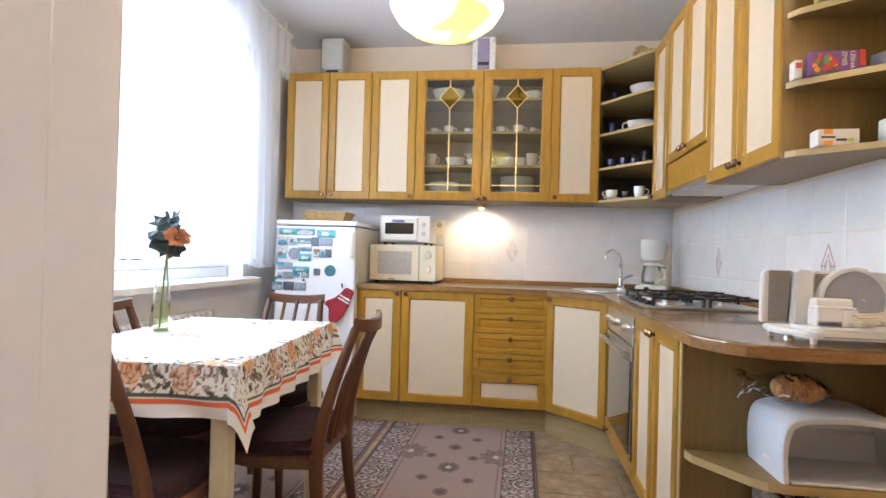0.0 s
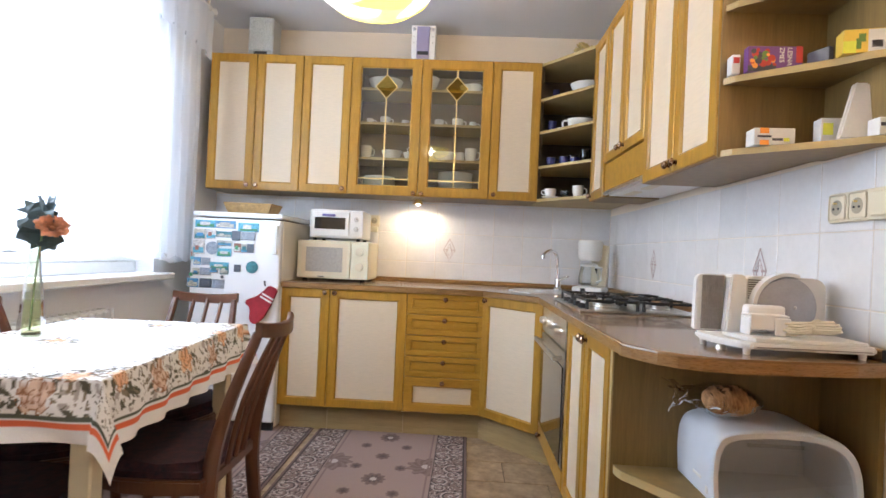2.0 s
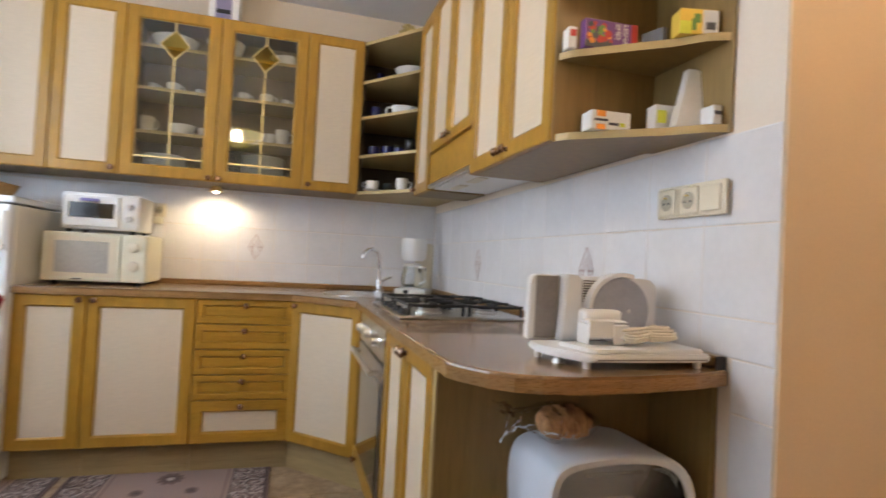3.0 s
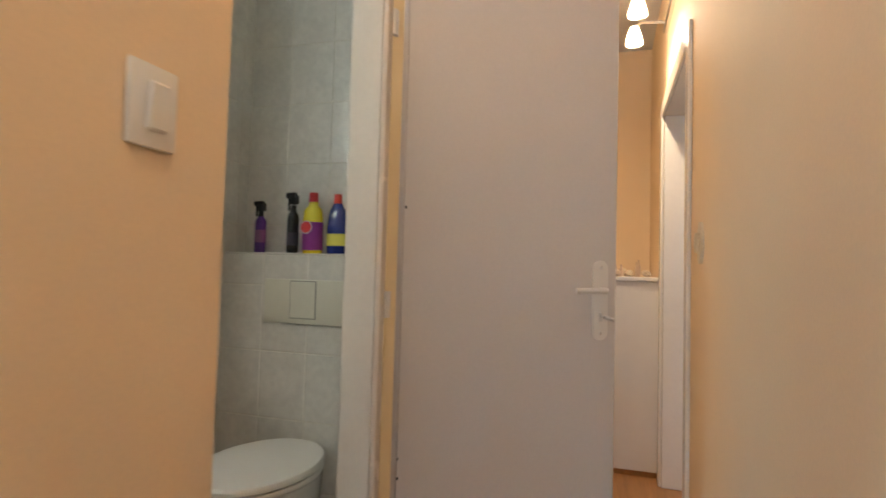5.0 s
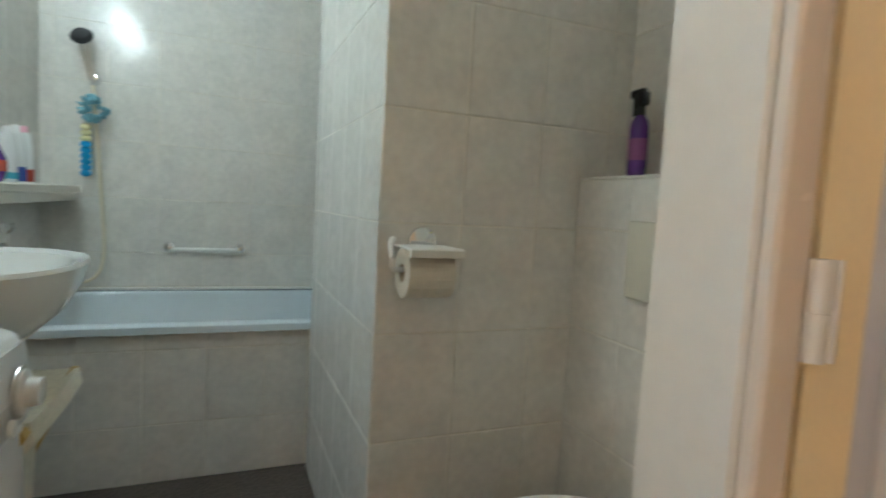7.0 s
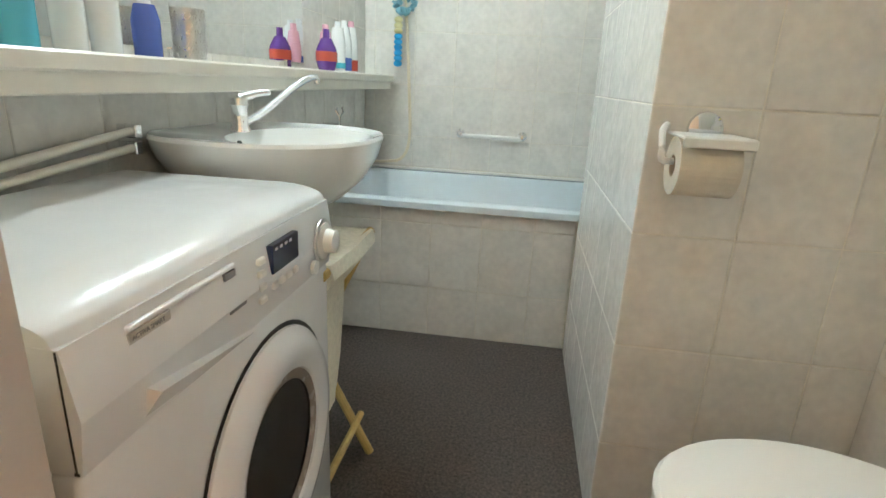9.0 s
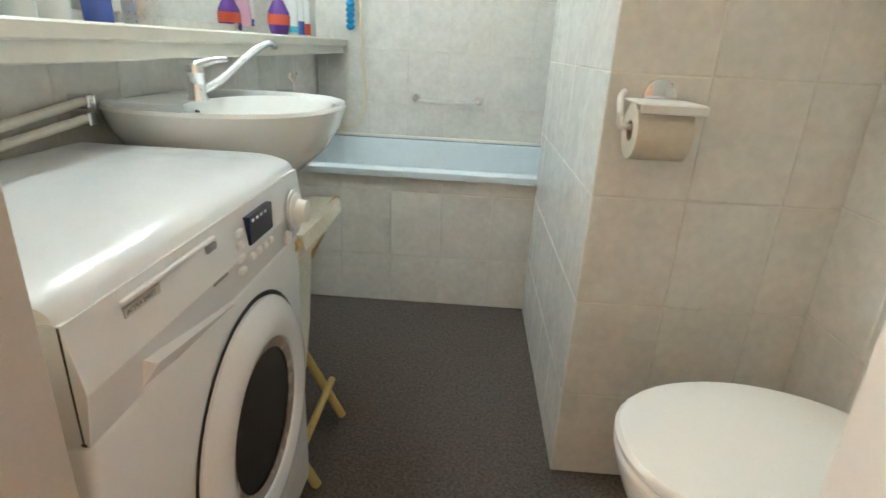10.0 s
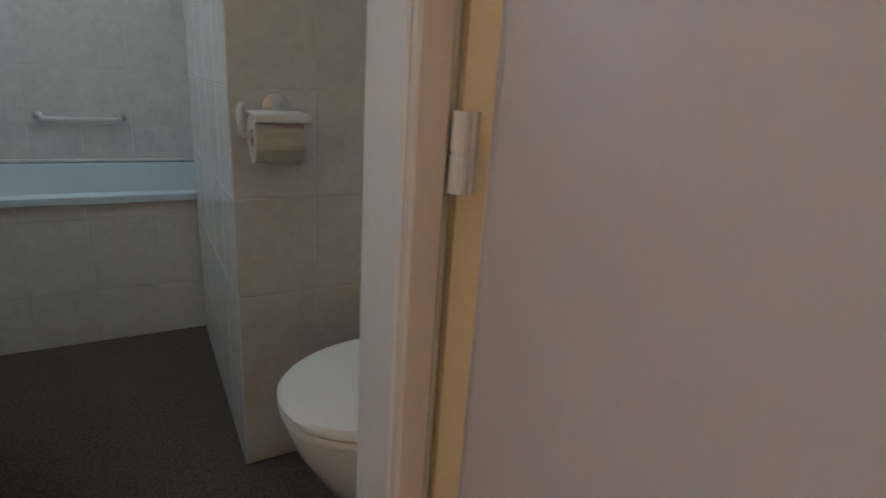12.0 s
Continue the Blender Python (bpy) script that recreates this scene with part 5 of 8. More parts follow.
# ---- kitchen: window, curtain, radiator ----
wn = tagged(new("window_1"), "white-framed window with a sill behind sheer curtains", "window", kind="structure")
bm = bmesh.new()
for a in ((WX0, WX1, WZ0, WZ0 + 0.06), (WX0, WX1, WZ1 - 0.06, WZ1), (WX0, WX0 + 0.06, WZ0 + 0.06, WZ1 - 0.06), (WX1 - 0.06, WX1, WZ0 + 0.06, WZ1 - 0.06), (1.97, 2.03, WZ0 + 0.06, WZ1 - 0.06)):
    box(bm, XL - 0.16, XL - 0.10, a[0], a[1], a[2], a[3], bevel=0.004)
part("window_frame", bm, M_FRAMEPAINT, wn)
for y0, y1 in ((WX0 + 0.06, 1.97), (2.03, WX1 - 0.06)):
    bm = bmesh.new()
    for a in ((y0, y1, WZ0 + 0.062, WZ0 + 0.105), (y0, y1, WZ1 - 0.12, WZ1 - 0.062), (y0, y0 + 0.06, WZ0 + 0.105, WZ1 - 0.12), (y1 - 0.06, y1, WZ0 + 0.105, WZ1 - 0.12)):
        box(bm, XL - 0.155, XL - 0.09, a[0], a[1], a[2], a[3], bevel=0.005)
    s = part("sash", bm, M_FRAMEPAINT, wn)
    p = part("pane", boxm(XL - 0.13, XL - 0.125, y0 + 0.055, y1 - 0.055, WZ0 + 0.10, WZ1 - 0.115), M_GLASS, s, "clear glass pane")
    p.visible_shadow = False
part("sill", boxm(XL - 0.095, XL + 0.10, WX0 - 0.10, WX1 + 0.05, 0.855, 0.889, bevel=0.006, seg=2), M_FRAMEPAINT, wn, "white painted sill")
# balcony rail and bright day outside
rail = thing("balcony_rail", (-2.6, 2.0, 0.0), "dark blue balcony railing outside the window", "railing")
part("top_bar", boxm(-2.615, -2.585, 0.4, 4.4, 0.985, 0.997), plain("blue_rail", (0.05, 0.12, 0.25), 0.5), rail)
for i in range(5):
    part("post", boxm(-2.615, -2.585, 0.45 + i * 0.95, 0.48 + i * 0.95, -0.05, 0.984), bpy.data.materials["blue_rail"], rail)
structure("backdrop", boxm(-9.0, -8.9, -6, 12, -4, 8), plain("bright_overcast", (0.86, 0.93, 1.0), 1.0, emit=9), "bright overcast daylight beyond the balcony", "backdrop")
structure("ground_outside", boxm(-9.0, XL - 0.3, -6, 12, -0.20, -0.05), mat("balcony_concrete", (0.35, 0.35, 0.34), 0.9), "concrete balcony floor", "ground")

M_SHEER = see_through("sheer_net", (0.94, 0.96, 1.0), 0.60)
M_LACE = see_through("lace_net", (0.95, 0.97, 1.0), 0.72)


def drape(y0, y1, ztop, zbot, waves, amp, x, wavy_bottom=0.0, material=M_SHEER):
    bm = bmesh.new()
    n, k = waves * 10, 14
    grid = []
    for j in range(k + 1):
        t = j / k
        row = []
        for i in range(n + 1):
            s = i / n
            y = y0 + (y1 - y0) * s
            zb = zbot(s) if callable(zbot) else zbot
            z = ztop + (zb - ztop) * t
            if j == k:
                z += wavy_bottom * abs(math.sin(s * waves * 1.5 * math.pi))
            row.append(bm.verts.new((x + amp * (0.4 + 0.6 * t) * math.sin(s * waves * 2 * math.pi + 0.6 * math.sin(s * 9)) + 0.01 * noise.noise(Vector((y * 3, z * 2, 0))), y, z)))
        grid.append(row)
    for a, b in zip(grid, grid[1:]):
        for i in range(n):
            bm.faces.new((a[i], a[i + 1], b[i + 1], b[i]))
    bmesh.ops.solidify(bm, geom=list(bm.faces), thickness=0.0012)
    return bm


cur = thing("net_curtain", (-1.46, 2.1, 0.9), "sheer white net curtain with a lace edge", "curtain")
part("main_drop", drape(0.75, 3.28, 2.50, lambda s: 0.965 - 0.03 * s ** 3 + 0.03 * math.sin(s * 3.1), 17, 0.020, -1.462, 0.02), M_SHEER, cur, "", smooth=True)
part("lace_border", drape(2.96, 3.36, 2.50, lambda s: 0.99 - 0.05 * s, 5, 0.022, -1.452, 0.025, M_LACE), M_LACE, cur, "thicker lace edge", smooth=True)
part("valance", drape(0.75, 3.46, 2.50, lambda s: 2.17 + 0.05 * math.sin(s * 9), 22, 0.018, -1.435, 0.03, M_LACE), M_LACE, cur, "lace valance", smooth=True)
rod = thing("curtain_rod", (-1.45, 2.1, 2.5), "white curtain rod fixed under the ceiling", "curtain rod")
part("rod", tube(bmesh.new(), [(-1.45, 0.65, 2.512), (-1.45, 3.49, 2.512)], 0.014, 12), M_WHITEPLASTIC, rod, "", smooth=True)
for y in (0.65, 3.49):
    part("finial", lathe(bmesh.new(), [(0, -0.02), (0.016, -0.018), (0.022, 0), (0.016, 0.02), (0, 0.024)], (-1.45, y, 2.512), 14), M_WHITEPLASTIC, rod, "", smooth=True)
for y in (0.8, 3.42):
    part("bracket", tube(bmesh.new(), [(-1.45, y, 2.512), (-1.45, y, 2.58)], 0.008, 8), M_WHITEPLASTIC, rod)
for i in range(18):
    part("ring", tube(bmesh.new(), [(-1.45 + 0.02 * math.cos(a), 0.82 + i * 0.153, 2.508 + 0.02 * math.sin(a)) for a in [k * 0.7 for k in range(10)]], 0.0035, 5), M_WHITEPLASTIC, rod)

rad = thing("radiator", (-1.5, 2.0, 0.1), "white panel radiator under the window sill", "radiator")
bm = bmesh.new()
for i in range(26):
    y = 1.35 + i * 0.05
    box(bm, -1.475, -1.450, y, y + 0.036, 0.14, 0.735, bevel=0.008)
box(bm, -1.468, -1.460, 1.34, 2.66, 0.14, 0.735)
part("front_panel", bm, M_RADIATOR, rad)
part("rear_panel", boxm(-1.545, -1.535, 1.34, 2.66, 0.14, 0.735), M_RADIATOR, rad)
bm = bmesh.new()
for i in range(32):
    box(bm, -1.532, -1.478, 1.35 + i * 0.041, 1.358 + i * 0.041, 0.730, 0.738)
box(bm, -1.536, -1.529, 1.34, 2.66, 0.724, 0.741)
box(bm, -1.4795, -1.4765, 1.34, 2.66, 0.724, 0.741)
part("grille", bm, M_RADIATOR, rad)
for y in (1.34, 2.66):
    part("side_panel", boxm(-1.545, -1.448, y - 0.003, y + 0.003, 0.14, 0.741), M_RADIATOR, rad)
for y in (1.5, 2.5):
    part("bracket", boxm(XL + 0.001, -1.535, y, y + 0.03, 0.25, 0.65), M_RADIATOR, rad)

# ---- kitchen: table, cloth, chairs, rugs ----


def tint_material(name, rough, bump=0.3, scale=300):
    m = bpy.data.materials.new(name)
    m.use_nodes = True
    nt = m.node_tree
    b = nt.nodes["Principled BSDF"]
    at = nt.nodes.new("ShaderNodeAttribute")
    at.attribute_name = "tint"
    nz, mp = nt.nodes.new("ShaderNodeTexNoise"), nt.nodes.new("ShaderNodeBump")
    nz.inputs["Scale"].default_value = scale
    tc = nt.nodes.new("ShaderNodeTexCoord")
    nt.links.new(tc.outputs["Object"], nz.inputs["Vector"])
    hs, mr = nt.nodes.new("ShaderNodeHueSaturation"), nt.nodes.new("ShaderNodeMapRange")
    mr.inputs[3].default_value, mr.inputs[4].default_value = 0.85, 1.12
    nt.links.new(nz.outputs[0], mr.inputs[0])
    nt.links.new(mr.outputs[0], hs.inputs["Value"])
    nt.links.new(at.outputs["Color"], hs.inputs["Color"])
    nt.links.new(hs.outputs[0], b.inputs["Base Color"])
    mp.inputs["Strength"].default_value, mp.inputs["Distance"].default_value = bump, 0.002
    nt.links.new(nz.outputs[0], mp.inputs["Height"])
    nt.links.new(mp.outputs[0], b.inputs["Normal"])
    b.inputs["Roughness"].default_value = rough
    return m


def grid_mesh(name, xs, ys, place, colour, material):
    """A woven sheet: place(x, y) gives each knot's place, colour(x, y) its dye."""
    nx, ny = len(xs), len(ys)
    verts = [place(x, y) for y in ys for x in xs]
    faces = [(j * nx + i, j * nx + i + 1, (j + 1) * nx + i + 1, (j + 1) * nx + i) for j in range(ny - 1) for i in range(nx - 1)]
    me = bpy.data.meshes.new(name)
    me.from_pydata(verts, [], faces)
    a = me.attributes.new("tint", "FLOAT_COLOR", "POINT")
    cols = np.array([(*colour(x, y), 1.0) for y in ys for x in xs], dtype=np.float32)
    a.data.foreach_set("color", cols.ravel())
    for p in me.polygons:
        p.use_smooth = True
    me.materials.append(material)
    return me


TM = pose(-0.955, 1.795, 0, 0, 0, 4)
TW, TL, TZ = 0.62, 0.92, 0.755
tb = thing("dining_table", (-0.955, 1.795, 0), "small cream-legged kitchen table under a cloth", "table")
part("tabletop", boxm(-TW / 2 + 0.004, TW / 2 - 0.004, -TL / 2 + 0.004, TL / 2 - 0.004, TZ - 0.03, TZ - 0.004, bevel=0.004), M_BOARD, tb, "", TM)
M_LEG = mat("cream_table_leg", (0.72, 0.64, 0.46), 0.4, scale=5, vary=0.06)
bm = boxm(-TW / 2 + 0.05, TW / 2 - 0.05, -TL / 2 + 0.05, TL / 2 - 0.05, TZ - 0.11, TZ - 0.031)
part("apron", bm, M_LEG, tb, "cream apron", TM)
for sx in (-1, 1):
    for sy in (-1, 1):
        part("leg", boxm(sx * (TW / 2 - 0.05) - 0.025, sx * (TW / 2 - 0.05) + 0.025, sy * (TL / 2 - 0.05) - 0.025, sy * (TL / 2 - 0.05) + 0.025, 0, TZ - 0.112, bevel=0.004), M_LEG, tb, "cream leg", TM)

HANG = 0.155
rs = random.Random(11)
roses = []
for side in range(4):
    for i in range(6):
        s = (i + 0.5) / 6 + rs.uniform(-0.04, 0.04)
        d = rs.uniform(-0.035, 0.030)
        hw, hl = TW / 2, TL / 2
        roses.append(((-hw + s * TW, -hl - d - 0.03) if side == 0 else (hw + d + 0.03, -hl + s * TL) if side == 1 else (-hw + s * TW, hl + d + 0.03) if side == 2 else (-hw - d - 0.03, -hl + s * TL), rs.uniform(0.034, 0.046), rs.random()))
for i in range(3):
    roses.append(((rs.uniform(-0.3, 0.3), rs.uniform(-0.44, 0.44)), rs.uniform(0.022, 0.034), rs.random()))
leaves = []
for (cx, cy), r, _k in roses:
    for j in range(26):
        a, q = rs.uniform(0, 6.28), rs.uniform(0.95, 2.0) * r
        leaves.append((cx + q * math.cos(a), cy + q * math.sin(a), a + rs.uniform(-0.8, 0.8), rs.uniform(0.007, 0.017), rs.random()))
for i in range(4200):
    side, s = rs.random(), rs.random()
    x, y = rs.uniform(-TW / 2 - 0.10, TW / 2 + 0.10), rs.uniform(-TL / 2 - 0.10, TL / 2 + 0.10)
    # print thinned on the flat top: window glare put into the cloth's colour
    if abs(x) < TW / 2 - 0.05 and abs(y) < TL / 2 - 0.05 and rs.random() < 0.93:
        continue
    leaves.append((x, y, rs.uniform(0, 6.28), rs.uniform(0.003, 0.007), rs.random()))
CELL = {}
for it in leaves:
    CELL.setdefault((int(it[0] // 0.04), int(it[1] // 0.04)), []).append(it)


def cloth_colour(x, y):
    e = max(abs(x) - TW / 2, abs(y) - TL / 2)
    c = Vector((0.82, 0.81, 0.80))
    if 0.098 < e < 0.106:
        return Vector((0.09, 0.10, 0.07))
    if 0.111 < e < 0.123:
        return Vector((0.74, 0.15, 0.06))
    if e > 0.106:
        return c
    gx, gy = int(x // 0.04), int(y // 0.04)
    for i in (-1, 0, 1):
        for j in (-1, 0, 1):
            for lx, ly, a, r, k in CELL.get((gx + i, gy + j), ()):
                dx, dy = x - lx, y - ly
                u, v = dx * math.cos(a) + dy * math.sin(a), -dx * math.sin(a) + dy * math.cos(a)
                if (u / r) ** 2 + (v / (r * 0.42)) ** 2 < 1:
                    c = Vector((0.10, 0.095, 0.065)) if k < 0.45 else Vector((0.24, 0.20, 0.14)) if k < 0.8 else Vector((0.42, 0.38, 0.36))
    for (cx, cy), r, k in roses:
        d = math.hypot(x - cx, y - cy) / r
        if d < 1:
            a = math.atan2(y - cy, x - cx)
            ring = int(d * 3.2)
            swirl = abs(math.sin((2.5 + ring) * a * 0.5 + ring * 1.9 + k * 9 + 1.2 * noise.noise(Vector((x * 50, y * 50, k * 9)))))
            if swirl < 0.16 or 0 < d * 3.2 - ring < 0.16 < d:
                c = Vector((0.30, 0.13, 0.06))
                continue
            if d > 0.80 + 0.2 * math.sin(5 * a + k * 20):
                continue
            c = Vector((0.76, 0.34, 0.16)).lerp(Vector((0.85, 0.64, 0.46)), swirl * (0.4 + 0.6 * d)) if k < 0.6 else Vector((0.45, 0.25, 0.16)).lerp(Vector((0.78, 0.60, 0.48)), swirl)
    return c


def cloth_place(x, y):
    """Flat on the table, folded down over its edges, with soft folds and drooping corners."""
    y = y + 0.020                                 # lies a little off centre
    hw, hl = TW / 2, TL / 2
    ex, ey = max(0, abs(x) - hw), max(0, abs(y) - hl)
    sx, sy = math.copysign(1, x), math.copysign(1, y)
    drop = max(ex, ey) if min(ex, ey) == 0 else math.hypot(ex, ey) * 1.0
    px, py = min(abs(x), hw), min(abs(y), hl)
    if drop > 0:
        flare = 0.10 * drop + 0.010 * min(1, drop / 0.06)
        wob = 0.010 * (drop / HANG) * math.sin((x + 1.7 * y) * 26)
        if ex > 0:
            px += (flare + wob) if ey == 0 else 0.012 + 0.34 * ex
        if ey > 0:
            py += (flare + wob) if ex == 0 else 0.012 + 0.34 * ey
    z = TZ - drop + 0.003
    if drop < 0.02:
        z = TZ + 0.003 - drop * drop / 0.04
    return TM @ Vector((sx * px, sy * py, z + 0.0008 * noise.noise(Vector((x * 9, y * 9, 0)))))


xs = list(np.linspace(-TW / 2 - HANG, TW / 2 + HANG, 290))
ys = list(np.linspace(-TL / 2 - HANG, TL / 2 + HANG, 370))
tagged(new("tablecloth", grid_mesh("tablecloth", xs, ys, cloth_place, cloth_colour, tint_material("printed_cotton", 0.85, 0.3, 500))), "white tablecloth printed with orange roses and dark leaves", "tablecloth")

M_SEAT = mat("dark_floral_upholstery", (0.045, 0.012, 0.016), 0.9, scale=34, vary=0.5, bump=0.5, two=(0.005, 0.005, 0.014), fine=3)


def make_chair():
    """Dining chair facing +y, origin on the floor under the seat's middle."""
    c = thing("dining_chair", (0, 0, 0), "dark-stained wooden dining chair with a dark floral seat", "chair", "chairs round the table")
    sw, sd = 0.195, 0.18
    out = [(-sw, -sd), (-sw * 0.75, -sd - 0.012), (sw * 0.75, -sd - 0.012), (sw, -sd), (sw + 0.010, -0.06), (sw + 0.010, 0.04), (sw - 0.015, 0.115), (sw * 0.68, sd), (sw * 0.3, sd + 0.022), (-sw * 0.3, sd + 0.022), (-sw * 0.68, sd), (-sw + 0.015, 0.115), (-sw - 0.010, 0.04), (-sw - 0.010, -0.06)]
    bm = slab(bmesh.new(), out, 0.395, 0.435)
    bmesh.ops.bevel(bm, geom=list(bm.edges), offset=0.006, segments=2, affect="EDGES")
    part("seat_frame", bm, M_CHAIRWOOD, c)
    bm = slab(bmesh.new(), [(x * 0.94, y * 0.94) for x, y in out], 0.434, 0.474)
    bmesh.ops.bevel(bm, geom=[e for e in bm.edges if e.verts[0].co.z > 0.47 and e.verts[1].co.z > 0.47], offset=0.022, segments=3, affect="EDGES")
    part("seat", bm, M_SEAT, c, "dark floral upholstered seat", smooth=True)
    for s in (-1, 1):
        part("front_leg", tube(bmesh.new(), [(s * 0.135, 0.14, 0.396), (s * 0.140, 0.147, 0.2), (s * 0.148, 0.158, 0.0)], [0.019, 0.017, 0.012], 10), M_CHAIRWOOD, c, "", smooth=True)
        pts = spline([(s * 0.172, -0.235, 0.0), (s * 0.164, -0.200, 0.22), (s * 0.158, -0.185, 0.42), (s * 0.146, -0.215, 0.60), (s * 0.128, -0.290, 0.828)], 5)
        bm = bmesh.new()
        rr = [(0.012, 0.015), (0.015, 0.019), (0.016, 0.021), (0.0135, 0.0175), (0.0105, 0.0135)]
        rings = []
        for i, p in enumerate(pts):
            t = i / (len(pts) - 1) * 4
            a, b = rr[min(int(t), 4)], rr[min(int(t) + 1, 4)]
            w = a[0] + (b[0] - a[0]) * (t - int(t))
            d = a[1] + (b[1] - a[1]) * (t - int(t))
            rings.append([bm.verts.new((p.x + u * w, p.y + v * d, p.z)) for u, v in ((-1, -0.6), (-0.6, -1), (0.6, -1), (1, -0.6), (1, 0.6), (0.6, 1), (-0.6, 1), (-1, 0.6))])
        for a, b in zip(rings, rings[1:]):
            for k in range(8):
                bm.faces.new((a[k], a[(k + 1) % 8], b[(k + 1) % 8], b[k]))
        bm.faces.new(rings[0]), bm.faces.new(rings[-1])
        part("back_leg", bm, M_CHAIRWOOD, c, "", smooth=True)
    bm = bmesh.new()
    rings = []
    for i in range(17):
        u = i / 8 - 1
        y = -0.294 - 0.030 * (1 - u * u)
        hgt = 0.024
        zz = 0.840 - 0.012 * (1 - u * u)
        rings.append([bm.verts.new((u * 0.142, y + dy, zz + dz)) for dy, dz in ((-0.010, -hgt), (0.010, -hgt + 0.004), (0.008, hgt * 0.6), (0.0, hgt * 0.75), (-0.010, hgt * 0.6))])
    for a, b in zip(rings, rings[1:]):
        for k in range(5):
            bm.faces.new((a[k], a[(k + 1) % 5], b[(k + 1) % 5], b[k]))
    bm.faces.new(rings[0]), bm.faces.new(rings[-1])
    part("top_rail", bm, M_CHAIRWOOD, c, "curved top rail", smooth=True)
    for i in range(3):
        x = (i - 1) * 0.062
        pts = spline([(x * 0.9, -0.190, 0.432), (x * 0.95, -0.232, 0.62), (x, -0.318, 0.822)], 5)
        part("slat", tube(bmesh.new(), pts, [0.0085] * len(pts), 8), M_CHAIRWOOD, c, "", smooth=True)
    return c


chair = make_chair()
chair.matrix_basis = pose(-0.678, 1.800, 0, 0, 0, 91)
copy_thing(chair, pose(-0.905, 1.415, 0, 0, 0, -3))
copy_thing(chair, pose(-1.110, 1.840, 0, 0, 0, -90))
copy_thing(chair, pose(-0.935, 2.20, 0, 0, 0, 180))

# vase with a rose
M_VGLASS = see_through("vase_glass", (0.93, 0.97, 0.87), 0.2, 0.03, 1, 1.42)
vase = thing("glass_vase", (-1.155, 1.82, 0.7585), "tall clear green-tinted glass vase on the table", "vase")
vo = lathe(bmesh.new(), [(0.0, 0.002), (0.036, 0.0), (0.038, 0.01), (0.030, 0.12), (0.019, 0.20), (0.016, 0.27), (0.020, 0.285)], (-1.155, 1.82, 0.7585), 12)
part("body", vo, M_VGLASS, vase, "", smooth=True)
part("water", lathe(bmesh.new(), [(0.0, 0.006), (0.031, 0.006), (0.031, 0.012), (0.024, 0.11), (0, 0.11)], (-1.155, 1.82, 0.7585), 12), see_through("water_tint", (0.95, 0.97, 0.85), 0.3, 0.05, 1, 1.1), vase, "greenish water", smooth=True)
rose = thing("rose", (-1.15, 1.82, 0.79), "orange rose with dark green leaves in the vase", "flower")
part("stem", tube(bmesh.new(), spline([(-1.16, 1.82, 0.775), (-1.15, 1.822, 0.95), (-1.135, 1.82, 1.08)], 5), 0.003, 6), plain("stem_green", (0.10, 0.16, 0.05), 0.6), rose, "", smooth=True)
M_PETAL = mat("orange_petal", (0.74, 0.33, 0.17), 0.6, scale=30, vary=0.35)
bloom = part("bloom", lathe(bmesh.new(), [(0.0, -0.004), (0.008, 0.0), (0.010, 0.008), (0.0, 0.014)], (-1.090, 1.80, 1.088), 10), M_PETAL, rose, "orange bloom", smooth=True)
for i in range(34):
    bm = bmesh.new()
    # cupped petals in a spiral, opening outwards
    a, t = i * 2.4, (i + 1) / 34
    lean, ln, wd = 0.15 + 1.05 * t, 0.020 + 0.016 * t, 0.009 + 0.013 * t
    grid = []
    for v in range(5):
        row = []
        for u in range(5):
            q, w = v / 4, (u / 2 - 1) * wd * math.sin(math.pi * (0.18 + 0.66 * v / 4))
            p = Vector((0.004 + 0.010 * t + ln * q * math.sin(lean * q + 0.2) - 6 * w * w, w, ln * q * math.cos(lean * q) + 0.006 * math.sin(i * 3 + u) * q))
            row.append(bm.verts.new(Vector((-1.090, 1.80, 1.090)) + Euler((0.5, 0.75, 0)).to_matrix() @ (Euler((0, 0, a)).to_matrix() @ p)))
        grid.append(row)
    for ra, rb in zip(grid, grid[1:]):
        for u in range(4):
            bm.faces.new((ra[u], ra[u + 1], rb[u + 1], rb[u]))
    bmesh.ops.solidify(bm, geom=list(bm.faces), thickness=0.0008)
    part("petal", bm, M_PETAL, bloom, "", smooth=True)
for a, tilt, r, x, z in ((0.3, 20, 0.085, -1.150, 1.145), (1.9, 60, 0.08, -1.140, 1.160), (2.9, 10, 0.085, -1.165, 1.105), (4.0, -20, 0.085, -1.145, 1.060), (5.2, 75, 0.08, -1.105, 1.155), (0.8, -30, 0.06, -1.105, 1.048), (2.2, 30, 0.09, -1.13, 1.10)):
    bm = bmesh.new()
    out = []
    for k in range(12):
        u = k / 12 * 2 * math.pi
        q = r * (0.5 + 0.12 * (1 if k % 2 else -1) + (0.2 if k == 0 else 0))
        out.append((q * math.cos(u) * 1.1, q * math.sin(u) * 0.75))
    slab(bm, out, 0, 0.0012)
    for v in bm.verts:
        v.co.z += 0.25 * abs(v.co.y) - 2.5 * v.co.x ** 2
    part("leaf", bm, bpy.data.materials.get("rose_leaf") or mat("rose_leaf", (0.018, 0.036, 0.034), 0.4, scale=30, vary=0.4), rose, "", pose(x, 1.815, z, 70 - tilt * 0.3, tilt, math.degrees(a)))


def rosette(x, y, cx, cy, r, n):
    d = math.hypot((x - cx) * 1.15, y - cy) / r
    return d, math.atan2(y - cy, x - cx) * n


